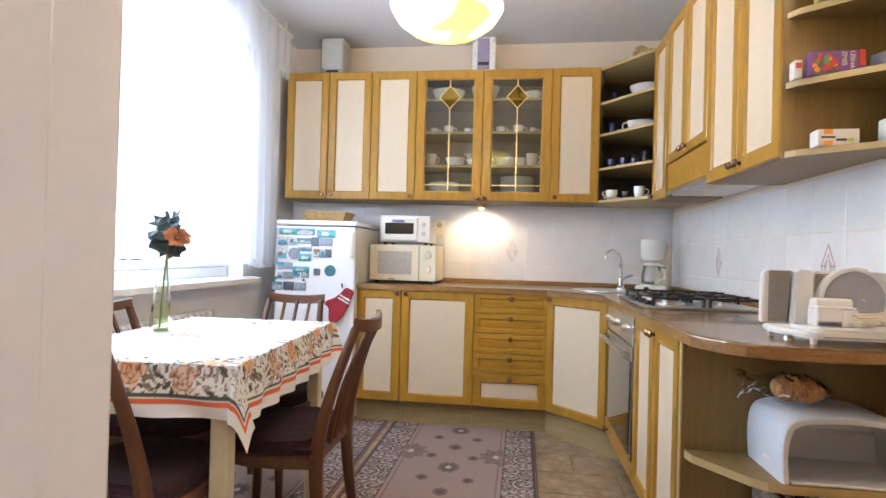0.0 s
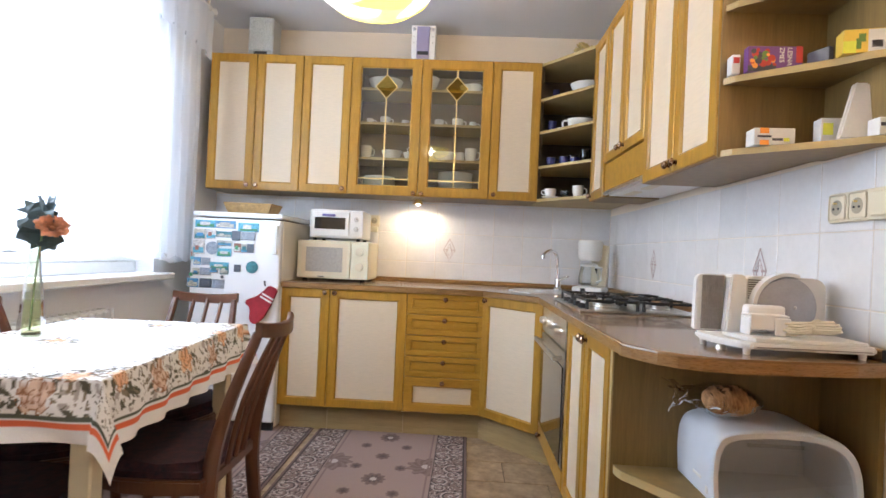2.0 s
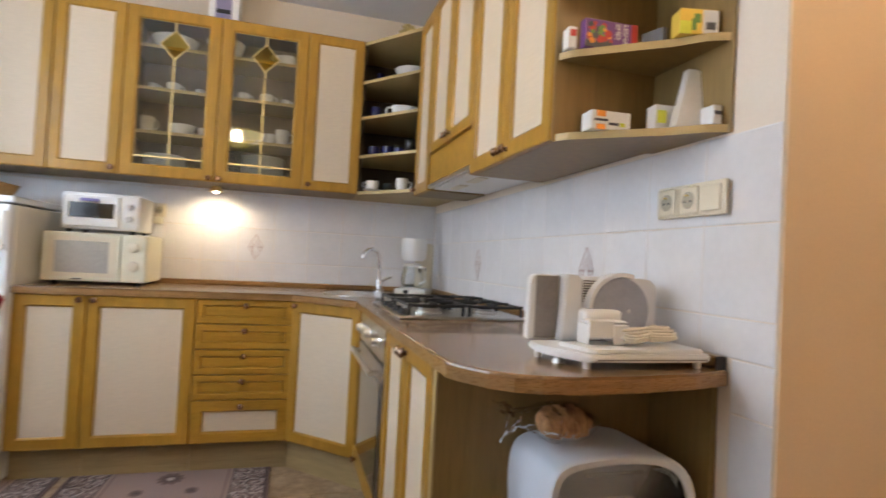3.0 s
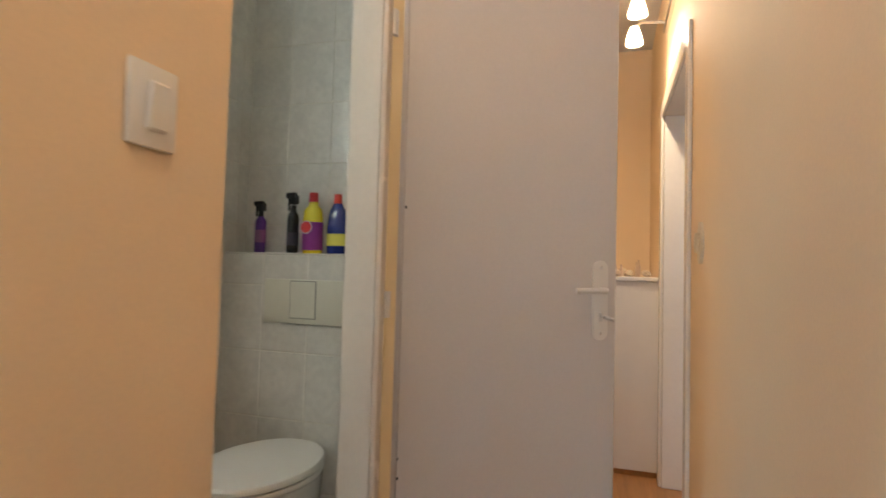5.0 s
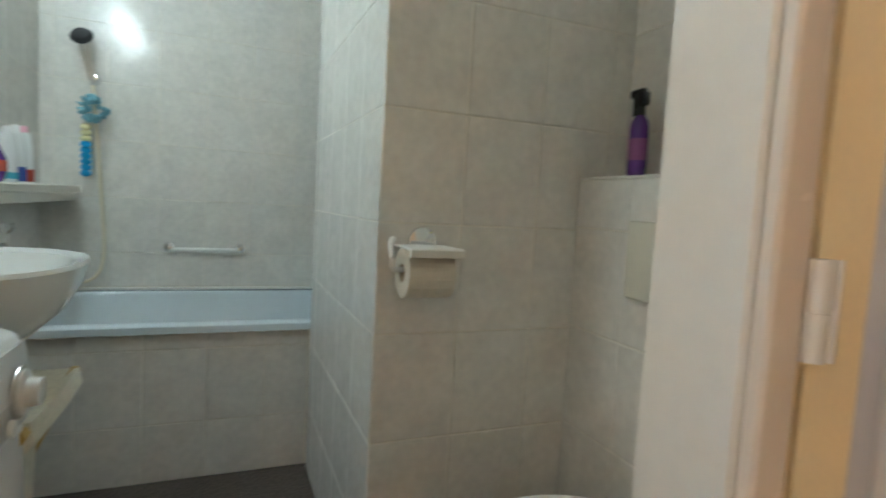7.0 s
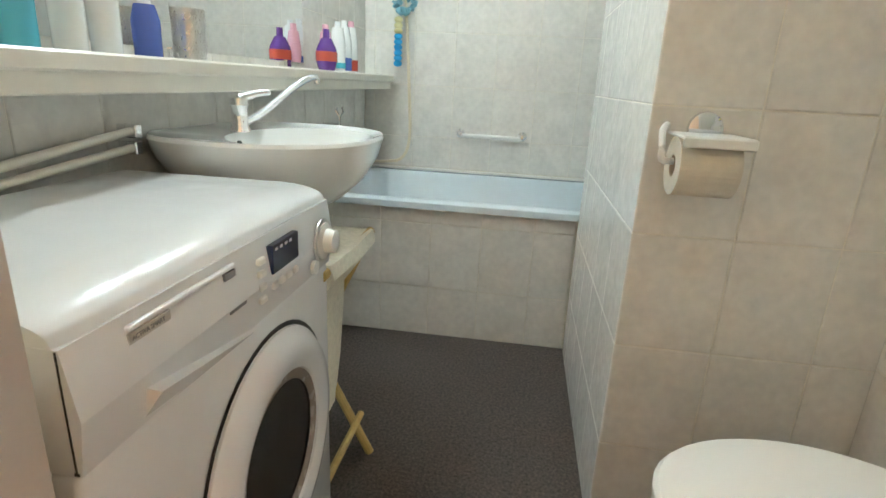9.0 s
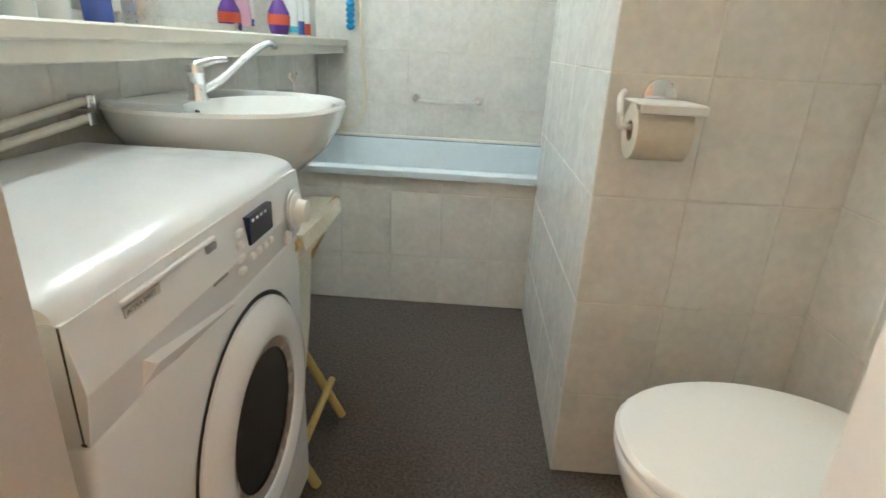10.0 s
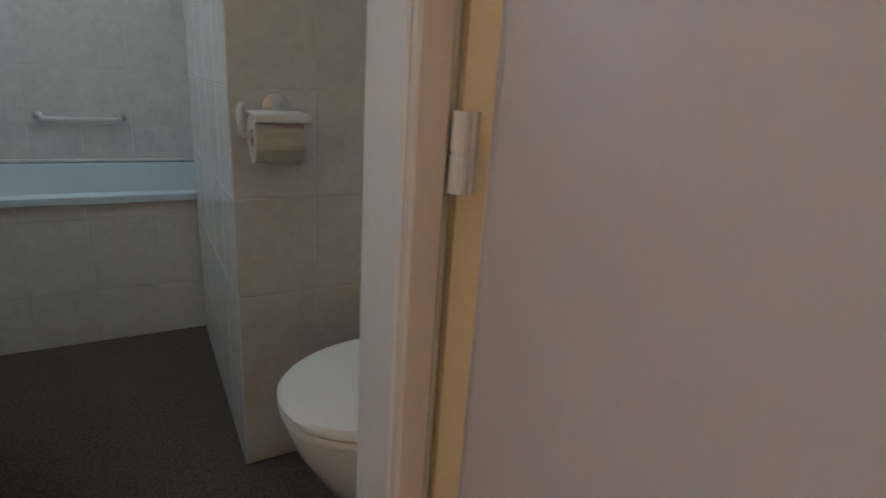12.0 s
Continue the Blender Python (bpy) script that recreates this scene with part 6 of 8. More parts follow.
def rug_colour(w, l):
    """Pink-beige ground with small rosettes, and a scroll border of dark and pale curls."""
    ground, dark, pale, mid = Vector((0.31, 0.225, 0.205)), Vector((0.05, 0.036, 0.038)), Vector((0.46, 0.39, 0.37)), Vector((0.165, 0.11, 0.105))

    def f(x, y):
        e = min(x, w - x)
        if e < 0.012:
            return mid
        if e < 0.020 or 0.162 < e < 0.168:
            return dark
        if e < 0.162:
            c = Vector((0.21, 0.15, 0.14))
            d = 1.0
            for cell, off, size in ((0.15, 0.0, 0.062), (0.15, 0.075, 0.046), (0.05, 0.02, 0.022)):
                k = math.floor((y + off) / cell)
                up = 1 if k % 2 else -1
                cx = 0.091 + (0.030 * up if size > 0.03 else 0.058 * up)
                cy = (y + off) - (k + 0.5) * cell
                q = math.hypot(e - cx, cy)
                if q < size:
                    a = math.atan2(cy, e - cx)
                    sp = (q / size * 11 - a * up) % (2 * math.pi)
                    d = min(d, q)
                    if sp < 1.5:
                        c = dark
                    elif sp < 3.0:
                        c = pale
                    lobe = math.sin(a * 7 + q * 150)
                    if q > size * 0.72 and lobe > 0.2:
                        c = dark if sp > 3 else pale
            k = noise.noise(Vector((e * 90, y * 90, 3)))
            if d == 1.0 and abs(k) > 0.28:
                c = dark if k > 0 else pale
            if d < 0.006:
                c = pale
            return c
        c = ground.copy()
        if 0.185 < e < 0.192:
            return mid.lerp(ground, 0.3)
        p = y % 0.56
        for cx, cy, r, n in ((w / 2, 0.28, 0.062, 10), (w / 2 - 0.11, 0.14, 0.032, 8), (w / 2 + 0.11, 0.14, 0.032, 8), (w / 2 - 0.11, 0.42, 0.032, 8), (w / 2 + 0.11, 0.42, 0.032, 8), (w / 2, 0.0, 0.040, 8), (w / 2, 0.56, 0.040, 8)):
            d, a = rosette(x, p, cx, cy, r, n)
            edge = 1 + 0.12 * math.cos(a)
            if d < edge:
                c = mid.copy()
                if d < 0.62 * edge and math.cos(a) > 0:
                    c = dark.lerp(mid, 0.4)
                if d < 0.3:
                    c = pale.copy() if r > 0.05 else dark.lerp(mid, 0.3)
        q = (y + 0.1) % 1.12
        for cx in (0.20, w - 0.20):
            d, a = rosette(x, q, cx, 0.56, 0.10, 9)
            if d < 1 + 0.15 * math.cos(a) and e > 0.17:
                c = mid.lerp(ground, 0.35) if math.sin(a + d * 9) > 0 else mid
                if d < 0.25:
                    c = pale.copy()
        return c
    return f


M_RUG = tint_material("woven_rug", 0.95, 0.6, 420)


def rug(x0, y0, w, l, turn, label):
    f = rug_colour(w, l)
    m = pose(x0, y0, 0.0, 0, 0, turn)
    xs = [i * w / 200 for i in range(201)]
    ys = [i * l / 460 for i in range(461)]
    ob = tagged(new("rug", grid_mesh("rug", xs, ys, lambda x, y: Vector((x, y, 0.0068 + 0.0004 * noise.noise(Vector((x * 8, y * 8, 0))))), f, M_RUG)), label, "rug")
    ob.matrix_basis = m
    bm = boxm(-0.002, w + 0.002, -0.004, l + 0.004, 0.0002, 0.0062, bevel=0.002)
    me = bpy.data.meshes.new("backing")
    bm.to_mesh(me)
    me.materials.append(mat("rug_binding", (0.14, 0.09, 0.08), 0.9, scale=60, vary=0.3))
    o = new("backing", me)
    o.parent = ob
    return ob


rug(-0.645, 1.30, 0.865, 2.05, -0.6, "pink-beige patterned runner rug with scroll borders")
rug(-1.50, 1.42, 0.845, 2.0, 0.2, "second pink-beige patterned rug under the table")

# pendant lamp
def petal_glass():
    m = bpy.data.materials.new("painted_opal_glass")
    m.use_nodes = True
    nt = m.node_tree
    b = nt.nodes["Principled BSDF"]
    tc, vo_, rp = nt.nodes.new("ShaderNodeTexCoord"), nt.nodes.new("ShaderNodeTexVoronoi"), nt.nodes.new("ShaderNodeValToRGB")
    vo_.inputs["Scale"].default_value = 5.5
    nt.links.new(tc.outputs["Object"], vo_.inputs["Vector"])
    nt.links.new(vo_.outputs["Color"], rp.inputs[0])
    e = rp.color_ramp.elements
    rp.color_ramp.interpolation = "CONSTANT"
    e[0].color, e[0].position = (1.0, 0.97, 0.86, 1), 0
    e[1].color, e[1].position = (1.0, 0.80, 0.06, 1), 0.62
    nt.links.new(rp.outputs[0], b.inputs["Base Color"])
    nt.links.new(rp.outputs[0], b.inputs["Emission Color"])
    b.inputs["Emission Strength"].default_value = 7.0
    b.inputs["Roughness"].default_value = 0.15
    # thin opal glass lets part of the bulb's light straight through
    tr, mx = nt.nodes.new("ShaderNodeBsdfTransparent"), nt.nodes.new("ShaderNodeMixShader")
    mx.inputs[0].default_value = 0.68
    nt.links.new(b.outputs[0], mx.inputs[1])
    nt.links.new(tr.outputs[0], mx.inputs[2])
    nt.links.new(mx.outputs[0], nt.nodes["Material Output"].inputs[0])
    return m


pl = thing("pendant_lamp", (-0.18, 2.06, CEIL), "lit glass bowl pendant lamp with yellow flowers", "lamp")
part("shade", lathe(bmesh.new(), [(0.0, -0.685), (0.07, -0.679), (0.14, -0.657), (0.19, -0.620), (0.216, -0.575), (0.211, -0.573), (0.185, -0.615), (0.135, -0.650), (0.07, -0.672), (0.0, -0.678)], (-0.18, 2.06, CEIL), 40), petal_glass(), pl, "white glass bowl with yellow petals", smooth=True)
part("cord", cyl(bmesh.new(), (-0.18, 2.06, CEIL - 0.44), (-0.18, 2.06, CEIL), 0.004, n=8), M_WHITEPLASTIC, pl)
part("ceiling_rose", lathe(bmesh.new(), [(0.05, 0), (0.045, -0.03), (0.015, -0.05), (0, -0.05)], (-0.18, 2.06, CEIL), 20), M_BRASS, pl, "", smooth=True)
bm = bmesh.new()
for k in range(3):
    a = k * 2.094
    tube(bm, [(-0.18, 2.06, CEIL - 0.44), (-0.18 + 0.21 * math.cos(a), 2.06 + 0.21 * math.sin(a), CEIL - 0.577)], 0.0025, 5)
part("hanger", bm, M_BRASS, pl)

# ---- corridor and doors ----
dl = tagged(new("door_1"), "open white-painted bathroom door with a white handle", "door", kind="structure")
hx, hy, ex, ey = 2.338, 1.322, 2.574, 0.766
ang = math.degrees(math.atan2(ey - hy, ex - hx))
LW = math.hypot(ex - hx, ey - hy)
lm = pose(hx, hy, 0, 0, 0, ang)
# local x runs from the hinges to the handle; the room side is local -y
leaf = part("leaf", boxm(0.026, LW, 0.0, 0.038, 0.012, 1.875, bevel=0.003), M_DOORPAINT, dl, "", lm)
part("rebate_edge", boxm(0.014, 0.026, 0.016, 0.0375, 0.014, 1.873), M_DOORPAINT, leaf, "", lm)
pm = lm @ pose(LW - 0.046, 0, 0)
M_HANDLE = mat("cream_handle_enamel", (0.68, 0.64, 0.58), 0.3, scale=6, vary=0.03)
out = [(0.021 * math.cos(a), (1.064 if k < 9 else 0.893) + 0.021 * math.sin(a)) for k, a in enumerate([q * math.pi / 8 for q in range(9)] + [math.pi + q * math.pi / 8 for q in range(9)])]
bm = slab(bmesh.new(), out, 0.0, 0.009)
bmesh.ops.bevel(bm, geom=[e for e in bm.edges if e.verts[0].co.z > 0.008 and e.verts[1].co.z > 0.008], offset=0.003, segments=2, affect="EDGES")
part("handle_plate", bm, M_HANDLE, leaf, "long pale handle plate", pm @ pose(0, 0, 0, 90), smooth=True)
part("door_handle", tube(bmesh.new(), spline([(0.0, -0.005, 1.005), (0.0, -0.040, 1.005), (-0.015, -0.050, 1.005), (-0.082, -0.050, 1.003)], 4), 0.0085, 10), M_HANDLE, leaf, "pale lever handle", pm, smooth=True)
bm = boxm(-0.004, 0.004, -0.013, -0.006, 0.922, 0.946)
tube(bm, [(0, -0.008, 0.936), (0, -0.035, 0.936)], 0.0035, 8)
cyl(bm, (0.0, -0.034, 0.936), (0.02, -0.055, 0.930), 0.005, n=8)
part("key", bm, M_STEEL, leaf, "steel key in the lock", pm)
for z in (1.065, 0.892):
    part("screw", cyl(bmesh.new(), (0, -0.009, z), (0, -0.0105, z), 0.005, n=10), M_STEEL, leaf, "", pm)
for z in (0.955, 1.70, 0.22):
    bm = bmesh.new()
    cyl(bm, (0, 0, z - 0.034), (0, 0, z - 0.0015), 0.009, n=12)
    cyl(bm, (0, 0, z + 0.0015), (0, 0, z + 0.034), 0.009, n=12)
    cyl(bm, (0, 0, z - 0.002), (0, 0, z + 0.002), 0.007, n=12)
    box(bm, -0.008, 0.012, 0.004, 0.010, z - 0.034, z + 0.034)
    part("hinge", bm, M_WHITEPLASTIC, dl, "pale steel hinge", lm @ pose(-0.012, 0.010, 0))
for x, z, s in ((0.030, 1.205, 0.005), (0.028, 0.56, 0.004), (0.028, 0.51, 0.005), (0.03, 0.40, 0.003)):
    part("chip", boxm(x, x + s, -0.0006, 0.001, z, z + s * 1.6), M_BLACK, leaf, "dark chip in the paint", lm)

# steel door lining of the bathroom door: hinge side and head
df = tagged(new("trim_door_1"), "white enamelled steel door lining", "door lining", kind="structure")
bm = boxm(DX1, DX1 + 0.05, YH1 + 0.004, 1.437, 0, DTOP + 0.05, bevel=0.003)
part("jamb", bm, M_FRAMEPAINT, df)
bm = boxm(DX1 + 0.003, DX1 + 0.036, YH1 - 0.010, YH1 + 0.004, 0, DTOP + 0.05, bevel=0.003)
# the lip takes one even beige, a little darker than the jamb
part("lip", bm, mat("beige_lip_enamel", (0.76, 0.68, 0.60), 0.25, scale=2, vary=0.03), df, "even beige lip")
part("head", boxm(DX0 - 0.01, DX1, YH1 + 0.0, 1.436, DTOP, DTOP + 0.049, bevel=0.003), M_FRAMEPAINT, df)
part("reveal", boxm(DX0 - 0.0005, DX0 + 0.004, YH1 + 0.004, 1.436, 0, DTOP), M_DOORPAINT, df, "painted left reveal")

# kitchen doorway lining, beside the camera's start
kf = tagged(new("trim_door_2"), "pale enamelled steel lining of the kitchen doorway", "door lining", kind="structure")
for s, x in ((1, -0.33), (-1, 0.60)):
    part("jamb", boxm(min(x, x + s * 0.042), max(x, x + s * 0.042), 0.374, YH0 + 0.006, 0, 1.905, bevel=0.006, seg=2), M_FRAMEPAINT, kf)
    part("stop", boxm(min(x + s * 0.042, x + s * 0.056), max(x + s * 0.042, x + s * 0.056), 0.374, 0.431, 0, 1.905, bevel=0.005, seg=2), M_FRAMEPAINT, kf)
part("head", boxm(-0.288, 0.558, 0.374, YH0 + 0.006, 1.905, 1.95, bevel=0.004), M_FRAMEPAINT, kf)

# far doorway on the right, with its lining and a glazed leaf standing open
rf = tagged(new("trim_door_3"), "white lining of the doorway along the corridor", "door lining", kind="structure")
for x0, x1 in ((3.02, 3.09), (3.97, 4.04)):
    part("architrave", boxm(x0, x1, YH0, YH0 + 0.014, 0, 1.935, bevel=0.004), M_FRAMEPAINT, rf)
part("architrave", boxm(3.09, 3.97, YH0, YH0 + 0.014, 1.865, 1.935, bevel=0.004), M_FRAMEPAINT, rf)
for x0, x1 in ((3.08, 3.10), (3.96, 3.98)):
    part("jamb", boxm(x0, x1, 0.37, YH0 - 0.001, 0, 1.865, bevel=0.002), M_FRAMEPAINT, rf)
part("head", boxm(3.10, 3.96, 0.37, YH0 - 0.001, 1.865, 1.9), M_FRAMEPAINT, rf)
d3 = tagged(new("door_3"), "white door standing open into the room", "door", kind="structure")
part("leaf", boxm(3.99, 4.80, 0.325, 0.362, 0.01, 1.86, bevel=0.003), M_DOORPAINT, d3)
part("seal", boxm(3.9560, 3.9598, 0.405, 0.418, 0.0, 1.86), M_BLACK, d3, "dark door seal")
part("door_handle", tube(bmesh.new(), [(4.74, 0.326, 1.0), (4.74, 0.28, 1.0), (4.63, 0.28, 1.0)], 0.009, 8), M_STEEL, d3, "steel handle", smooth=True)
w2 = tagged(new("window_2"), "bright window of the room behind", "window", kind="structure")
bm = bmesh.new()
for a in ((-1.15, 0.15, 0.93, 0.97), (-1.15, 0.15, 1.70, 1.74), (-1.15, -1.09, 0.97, 1.70), (0.09, 0.15, 0.97, 1.70), (-0.53, -0.47, 0.97, 1.70)):
    box(bm, 6.62, 6.68, *a, bevel=0.004)
part("window_frame", bm, M_FRAMEPAINT, w2)
structure("backdrop_room", boxm(9.0, 9.1, -5, 4, -2, 6), plain("far_overcast", (0.80, 0.90, 1.0), 1.0, emit=3.0), "bright daylight beyond the far window", "backdrop")

# light switches


def rocker_switch(m, label, w=0.075, h=0.105):
    s = thing("light_switch", m.translation, label, "light switch")
    p = part("plate", boxm(-w / 2, w / 2, -0.009, 0, 0, h, bevel=0.004, seg=2), M_WHITEPLASTIC, s, "", m, smooth=True)
    part("rocker", boxm(-w * 0.2, w * 0.2, -0.017, -0.008, h * 0.2, h * 0.78, bevel=0.003), M_WHITEPLASTIC, s, "", m @ pose(0, 0, 0, 2))
    return s


rocker_switch(pose(1.578, YH1 - 0.0045, 1.188), "white rocker light switch on the peach wall")
s = thing("light_switch", (2.80, YH0, 1.15), "oval ivory light switch on the corridor wall", "light switch")
om2 = pose(2.80, YH0, 1.15, 0, 0, 180)
bm = bmesh.new()
slab(bm, [(0.034 * math.cos(a) * (0.9 if abs(math.sin(a)) > 0.5 else 1), 0.062 * math.sin(a)) for a in [k * math.pi / 14 for k in range(28)]], 0, 0.010)
part("plate", bm, M_IVORY, s, "", om2 @ pose(0, 0, 0, 90))
part("rocker", boxm(-0.014, 0.014, -0.022, -0.009, -0.03, 0.03, bevel=0.004), M_IVORY, s, "", om2)

# small white cabinet at the end of the corridor with trinkets
cb = thing("white_cabinet", (4.45, 0.66, 0), "white chest-high cabinet against the corridor wall", "cabinet")
part("body", boxm(4.075, 4.80, 0.5215, 0.80, 0.03, 1.02, bevel=0.003), M_ENAMEL, cb)
part("top", boxm(4.06, 4.815, 0.5215, 0.815, 1.0205, 1.042, bevel=0.003), M_ENAMEL, cb)
part("plinth", boxm(4.09, 4.79, 0.53, 0.785, 0, 0.0295), M_LAMINATE, cb, "wood plinth")
part("door", boxm(4.085, 4.44, 0.80, 0.816, 0.04, 1.012, bevel=0.002), M_ENAMEL, cb)
part("door", boxm(4.444, 4.795, 0.80, 0.816, 0.04, 1.012, bevel=0.002), M_ENAMEL, cb)
rt = random.Random(3)
for i in range(16):
    x, y = 4.10 + rt.random() * 0.45, 0.55 + rt.random() * 0.22
    k = rt.choice([0, 1, 2, 2])
    if k == 0:
        h = rt.uniform(0.05, 0.1)
        bm = lathe(bmesh.new(), [(0.012, 0), (0.013, h * 0.6), (0.006, h * 0.75), (0.007, h), (0, h)], (x, y, 1.0425), 10)
        single("small_bottle", bm, plain("bottle_dark", (0.05, 0.03, 0.03), 0.2) if i == 0 else mat("bottle_pale", (0.6, 0.45, 0.35), 0.3), "small cosmetic bottle on the white cabinet", "bottle", group="trinkets on the cabinet", smooth=True)
    elif k == 1:
        single("candle", lathe(bmesh.new(), [(0.018, 0), (0.018, 0.05), (0, 0.05)], (x, y, 1.0425), 12), M_IVORY, "short cream candle on the white cabinet", "candle", group="trinkets on the cabinet", smooth=True)
    else:
        bm = bmesh.new()
        bmesh.ops.create_icosphere(bm, subdivisions=2, radius=1, matrix=pose(x, y, 1.061, 0, 20 * rt.random(), 360 * rt.random()) @ Matrix.Diagonal((0.03, 0.018, 0.0185, 1)))
        for v in bm.verts:
            v.co.x += 0.006 * math.sin(v.co.y * 300)
            v.co.z = max(v.co.z, 1.0425)
        single("seashell", bm, mat("shell", (0.68, 0.55, 0.42), 0.4, scale=60, vary=0.4) if i == 1 else (bpy.data.materials.get("shell") or M_CHINAB), "pale seashell on the white cabinet", "seashell", group="trinkets on the cabinet", smooth=True)

# wall spotlight over the far doorway
wl = thing("wall_spotlight", (3.60, YH0, 2.2), "lit wall spotlight bar with two glass shades", "lamp")
part("bar", boxm(3.35, 3.85, YH0, YH0 + 0.02, 2.245, 2.275, bevel=0.004), M_CHROME, wl)
for x in (3.45, 3.75):
    part("arm", tube(bmesh.new(), [(x, YH0 + 0.015, 2.26), (x, YH0 + 0.13, 2.27), (x, YH0 + 0.16, 2.25)], 0.007, 8), M_CHROME, wl, "", smooth=True)
    sh = part("shade", lathe(bmesh.new(), [(0.018, 0.0), (0.026, -0.02), (0.044, -0.085), (0.041, -0.085), (0.023, -0.02)], (x, YH0 + 0.16, 2.25), 18), see_through("frosted_shade", (1, 0.9, 0.72), 0.7), wl, "frosted glass shade", smooth=True)
    part("bulb", lathe(bmesh.new(), [(0, -0.015), (0.012, -0.02), (0.015, -0.045), (0, -0.06)], (x, YH0 + 0.16, 2.25), 12), plain("warm_bulb", (1, 0.8, 0.5), 0.5, emit=30) if x < 3.5 else bpy.data.materials["warm_bulb"], sh, "glowing bulb", smooth=True).visible_shadow = False
hl = thing("hall_ceiling_light", (1.25, 0.93, CEIL), "round opal ceiling light in the corridor", "lamp")
part("base", lathe(bmesh.new(), [(0.11, 0), (0.11, -0.02), (0, -0.02)], (1.25, 0.93, CEIL), 28), M_WHITEPLASTIC, hl)
part("dome", lathe(bmesh.new(), [(0.13, -0.021), (0.125, -0.05), (0.08, -0.085), (0, -0.10)], (1.25, 0.93, CEIL), 28), see_through("opal_dome", (1, 0.93, 0.8), 0.6), hl, "opal glass dome", smooth=True)

# ---- bathroom ----
# washing machine
wm = thing("washing_machine", (1.5, 1.745, 0), "white slim front-loading washing machine", "washing machine")
WX, WF, WY0, WY1, WH = 1.295, 1.695, 1.480, 2.085, 0.800
SEAM, PLOW = WH - 0.028, WH - 0.150
part("body", boxm(WX, WF - 0.029, WY0, WY1, 0.02, SEAM - 0.001, bevel=0.008, seg=2), M_ENAMEL, wm)
part("front_panel", boxm(WF - 0.026, WF + 0.010, WY0, WY1, 0.05, PLOW - 0.0005, bevel=0.010, seg=3), M_ENAMEL, wm, "", smooth=True)
bm = bmesh.new()
out = [(WX, SEAM), (WX, WH - 0.012), (WX + 0.012, WH)]
for k in range(9):
    a = math.pi / 2 * k / 8
    out.append((WF - 0.070 + 0.076 * math.sin(a), WH - 0.025 + 0.025 * math.cos(a)))
out += [(WF + 0.008, SEAM)]
rings = []
for y, s in ((WY0, 0.985), (WY0 + 0.012, 1.0), (WY1 - 0.012, 1.0), (WY1, 0.985)):
    rings.append([bm.verts.new((1.5 + (x - 1.5) * s, y, SEAM + (z - SEAM) * (1 if s == 1 else 0.88))) for x, z in out])
for a, b in zip(rings, rings[1:]):
    for i in range(len(out)):
        j = (i + 1) % len(out)
        bm.faces.new((a[i], a[j], b[j], b[i]))
bm.faces.new(rings[0]), bm.faces.new(rings[-1])
part("top", bm, M_ENAMEL, wm, "rounded white top", smooth=True)
# sloping control panel
bm = bmesh.new()
out = [(WF - 0.030, SEAM - 0.0005), (WF + 0.010, SEAM - 0.0005), (WF + 0.020, WH - 0.095), (WF + 0.012, PLOW), (WF - 0.030, PLOW)]
rings = [[bm.verts.new((x, y, z)) for x, z in out] for y in (WY0, WY1)]
for i in range(5):
    bm.faces.new((rings[0][i], rings[0][(i + 1) % 5], rings[1][(i + 1) % 5], rings[1][i]))
bm.faces.new(rings[0]), bm.faces.new(rings[1])
cp = part("control_panel", bm, M_ENAMEL, wm, "", smooth=False)
# panel furniture on the front, local x runs along the machine's front away from the door side
wmm = pose(WF + 0.016, WY0, 0, 0, 0, 90)          # local x = world y, local -y = world +x
part("drawer_edge", boxm(0.070, 0.262, -0.0005, 0.008, WH - 0.046, WH - 0.040, bevel=0.002, seg=2), M_ENAMEL, cp, "raised drawer edge", wmm)
part("gap", boxm(-0.0006, 0.002, 0.0078, 0.0096, PLOW + 0.004, SEAM - 0.002), M_BLACK, cp, "dark gap at the panel's end", wmm)
part("gap", boxm(-0.0006, 0.002, 0.0060, 0.0110, PLOW + 0.001, PLOW + 0.004), M_BLACK, cp, "dark gap at the panel's end", wmm)
part("name_plate", boxm(0.070, 0.131, 0.0005, 0.006, WH - 0.0585, WH - 0.0475), mat("grey_plate", (0.50, 0.49, 0.47), 0.4), cp, "small grey name plate", wmm)
part("display", boxm(0.352, 0.442, -0.0065, 0.004, WH - 0.088, WH - 0.045, bevel=0.001), plain("display_blue", (0.012, 0.016, 0.06), 0.15), cp, "dark blue display", wmm)
for i in range(4):
    part("button", boxm(0.312, 0.330, -0.008, 0.0, WH - 0.062 - i * 0.019, WH - 0.052 - i * 0.019, bevel=0.002), M_WHITEPLASTIC, cp, "", wmm)
    part("button", boxm(0.352 + i * 0.024, 0.366 + i * 0.024, -0.008, 0.0, WH - 0.112, WH - 0.101, bevel=0.002), M_WHITEPLASTIC, cp, "", wmm)
    part("mark", boxm(0.360 + i * 0.016, 0.368 + i * 0.016, -0.0072, -0.004, WH - 0.054, WH - 0.050), M_WHITEPLASTIC, cp, "pale mark", wmm)
part("dial", lathe(bmesh.new(), [(0.034, 0), (0.033, 0.006), (0.022, 0.010), (0.020, 0.026), (0, 0.028)], n=26), M_WHITEPLASTIC, cp, "", wmm @ pose(0.550, -0.004, WH - 0.092, 90), smooth=True)
part("dial_ring", lathe(bmesh.new(), [(0.040, 0), (0.040, 0.003), (0.033, 0.004)], n=26), M_STEEL, cp, "grey ring", wmm @ pose(0.550, -0.004, WH - 0.092, 90), smooth=True)
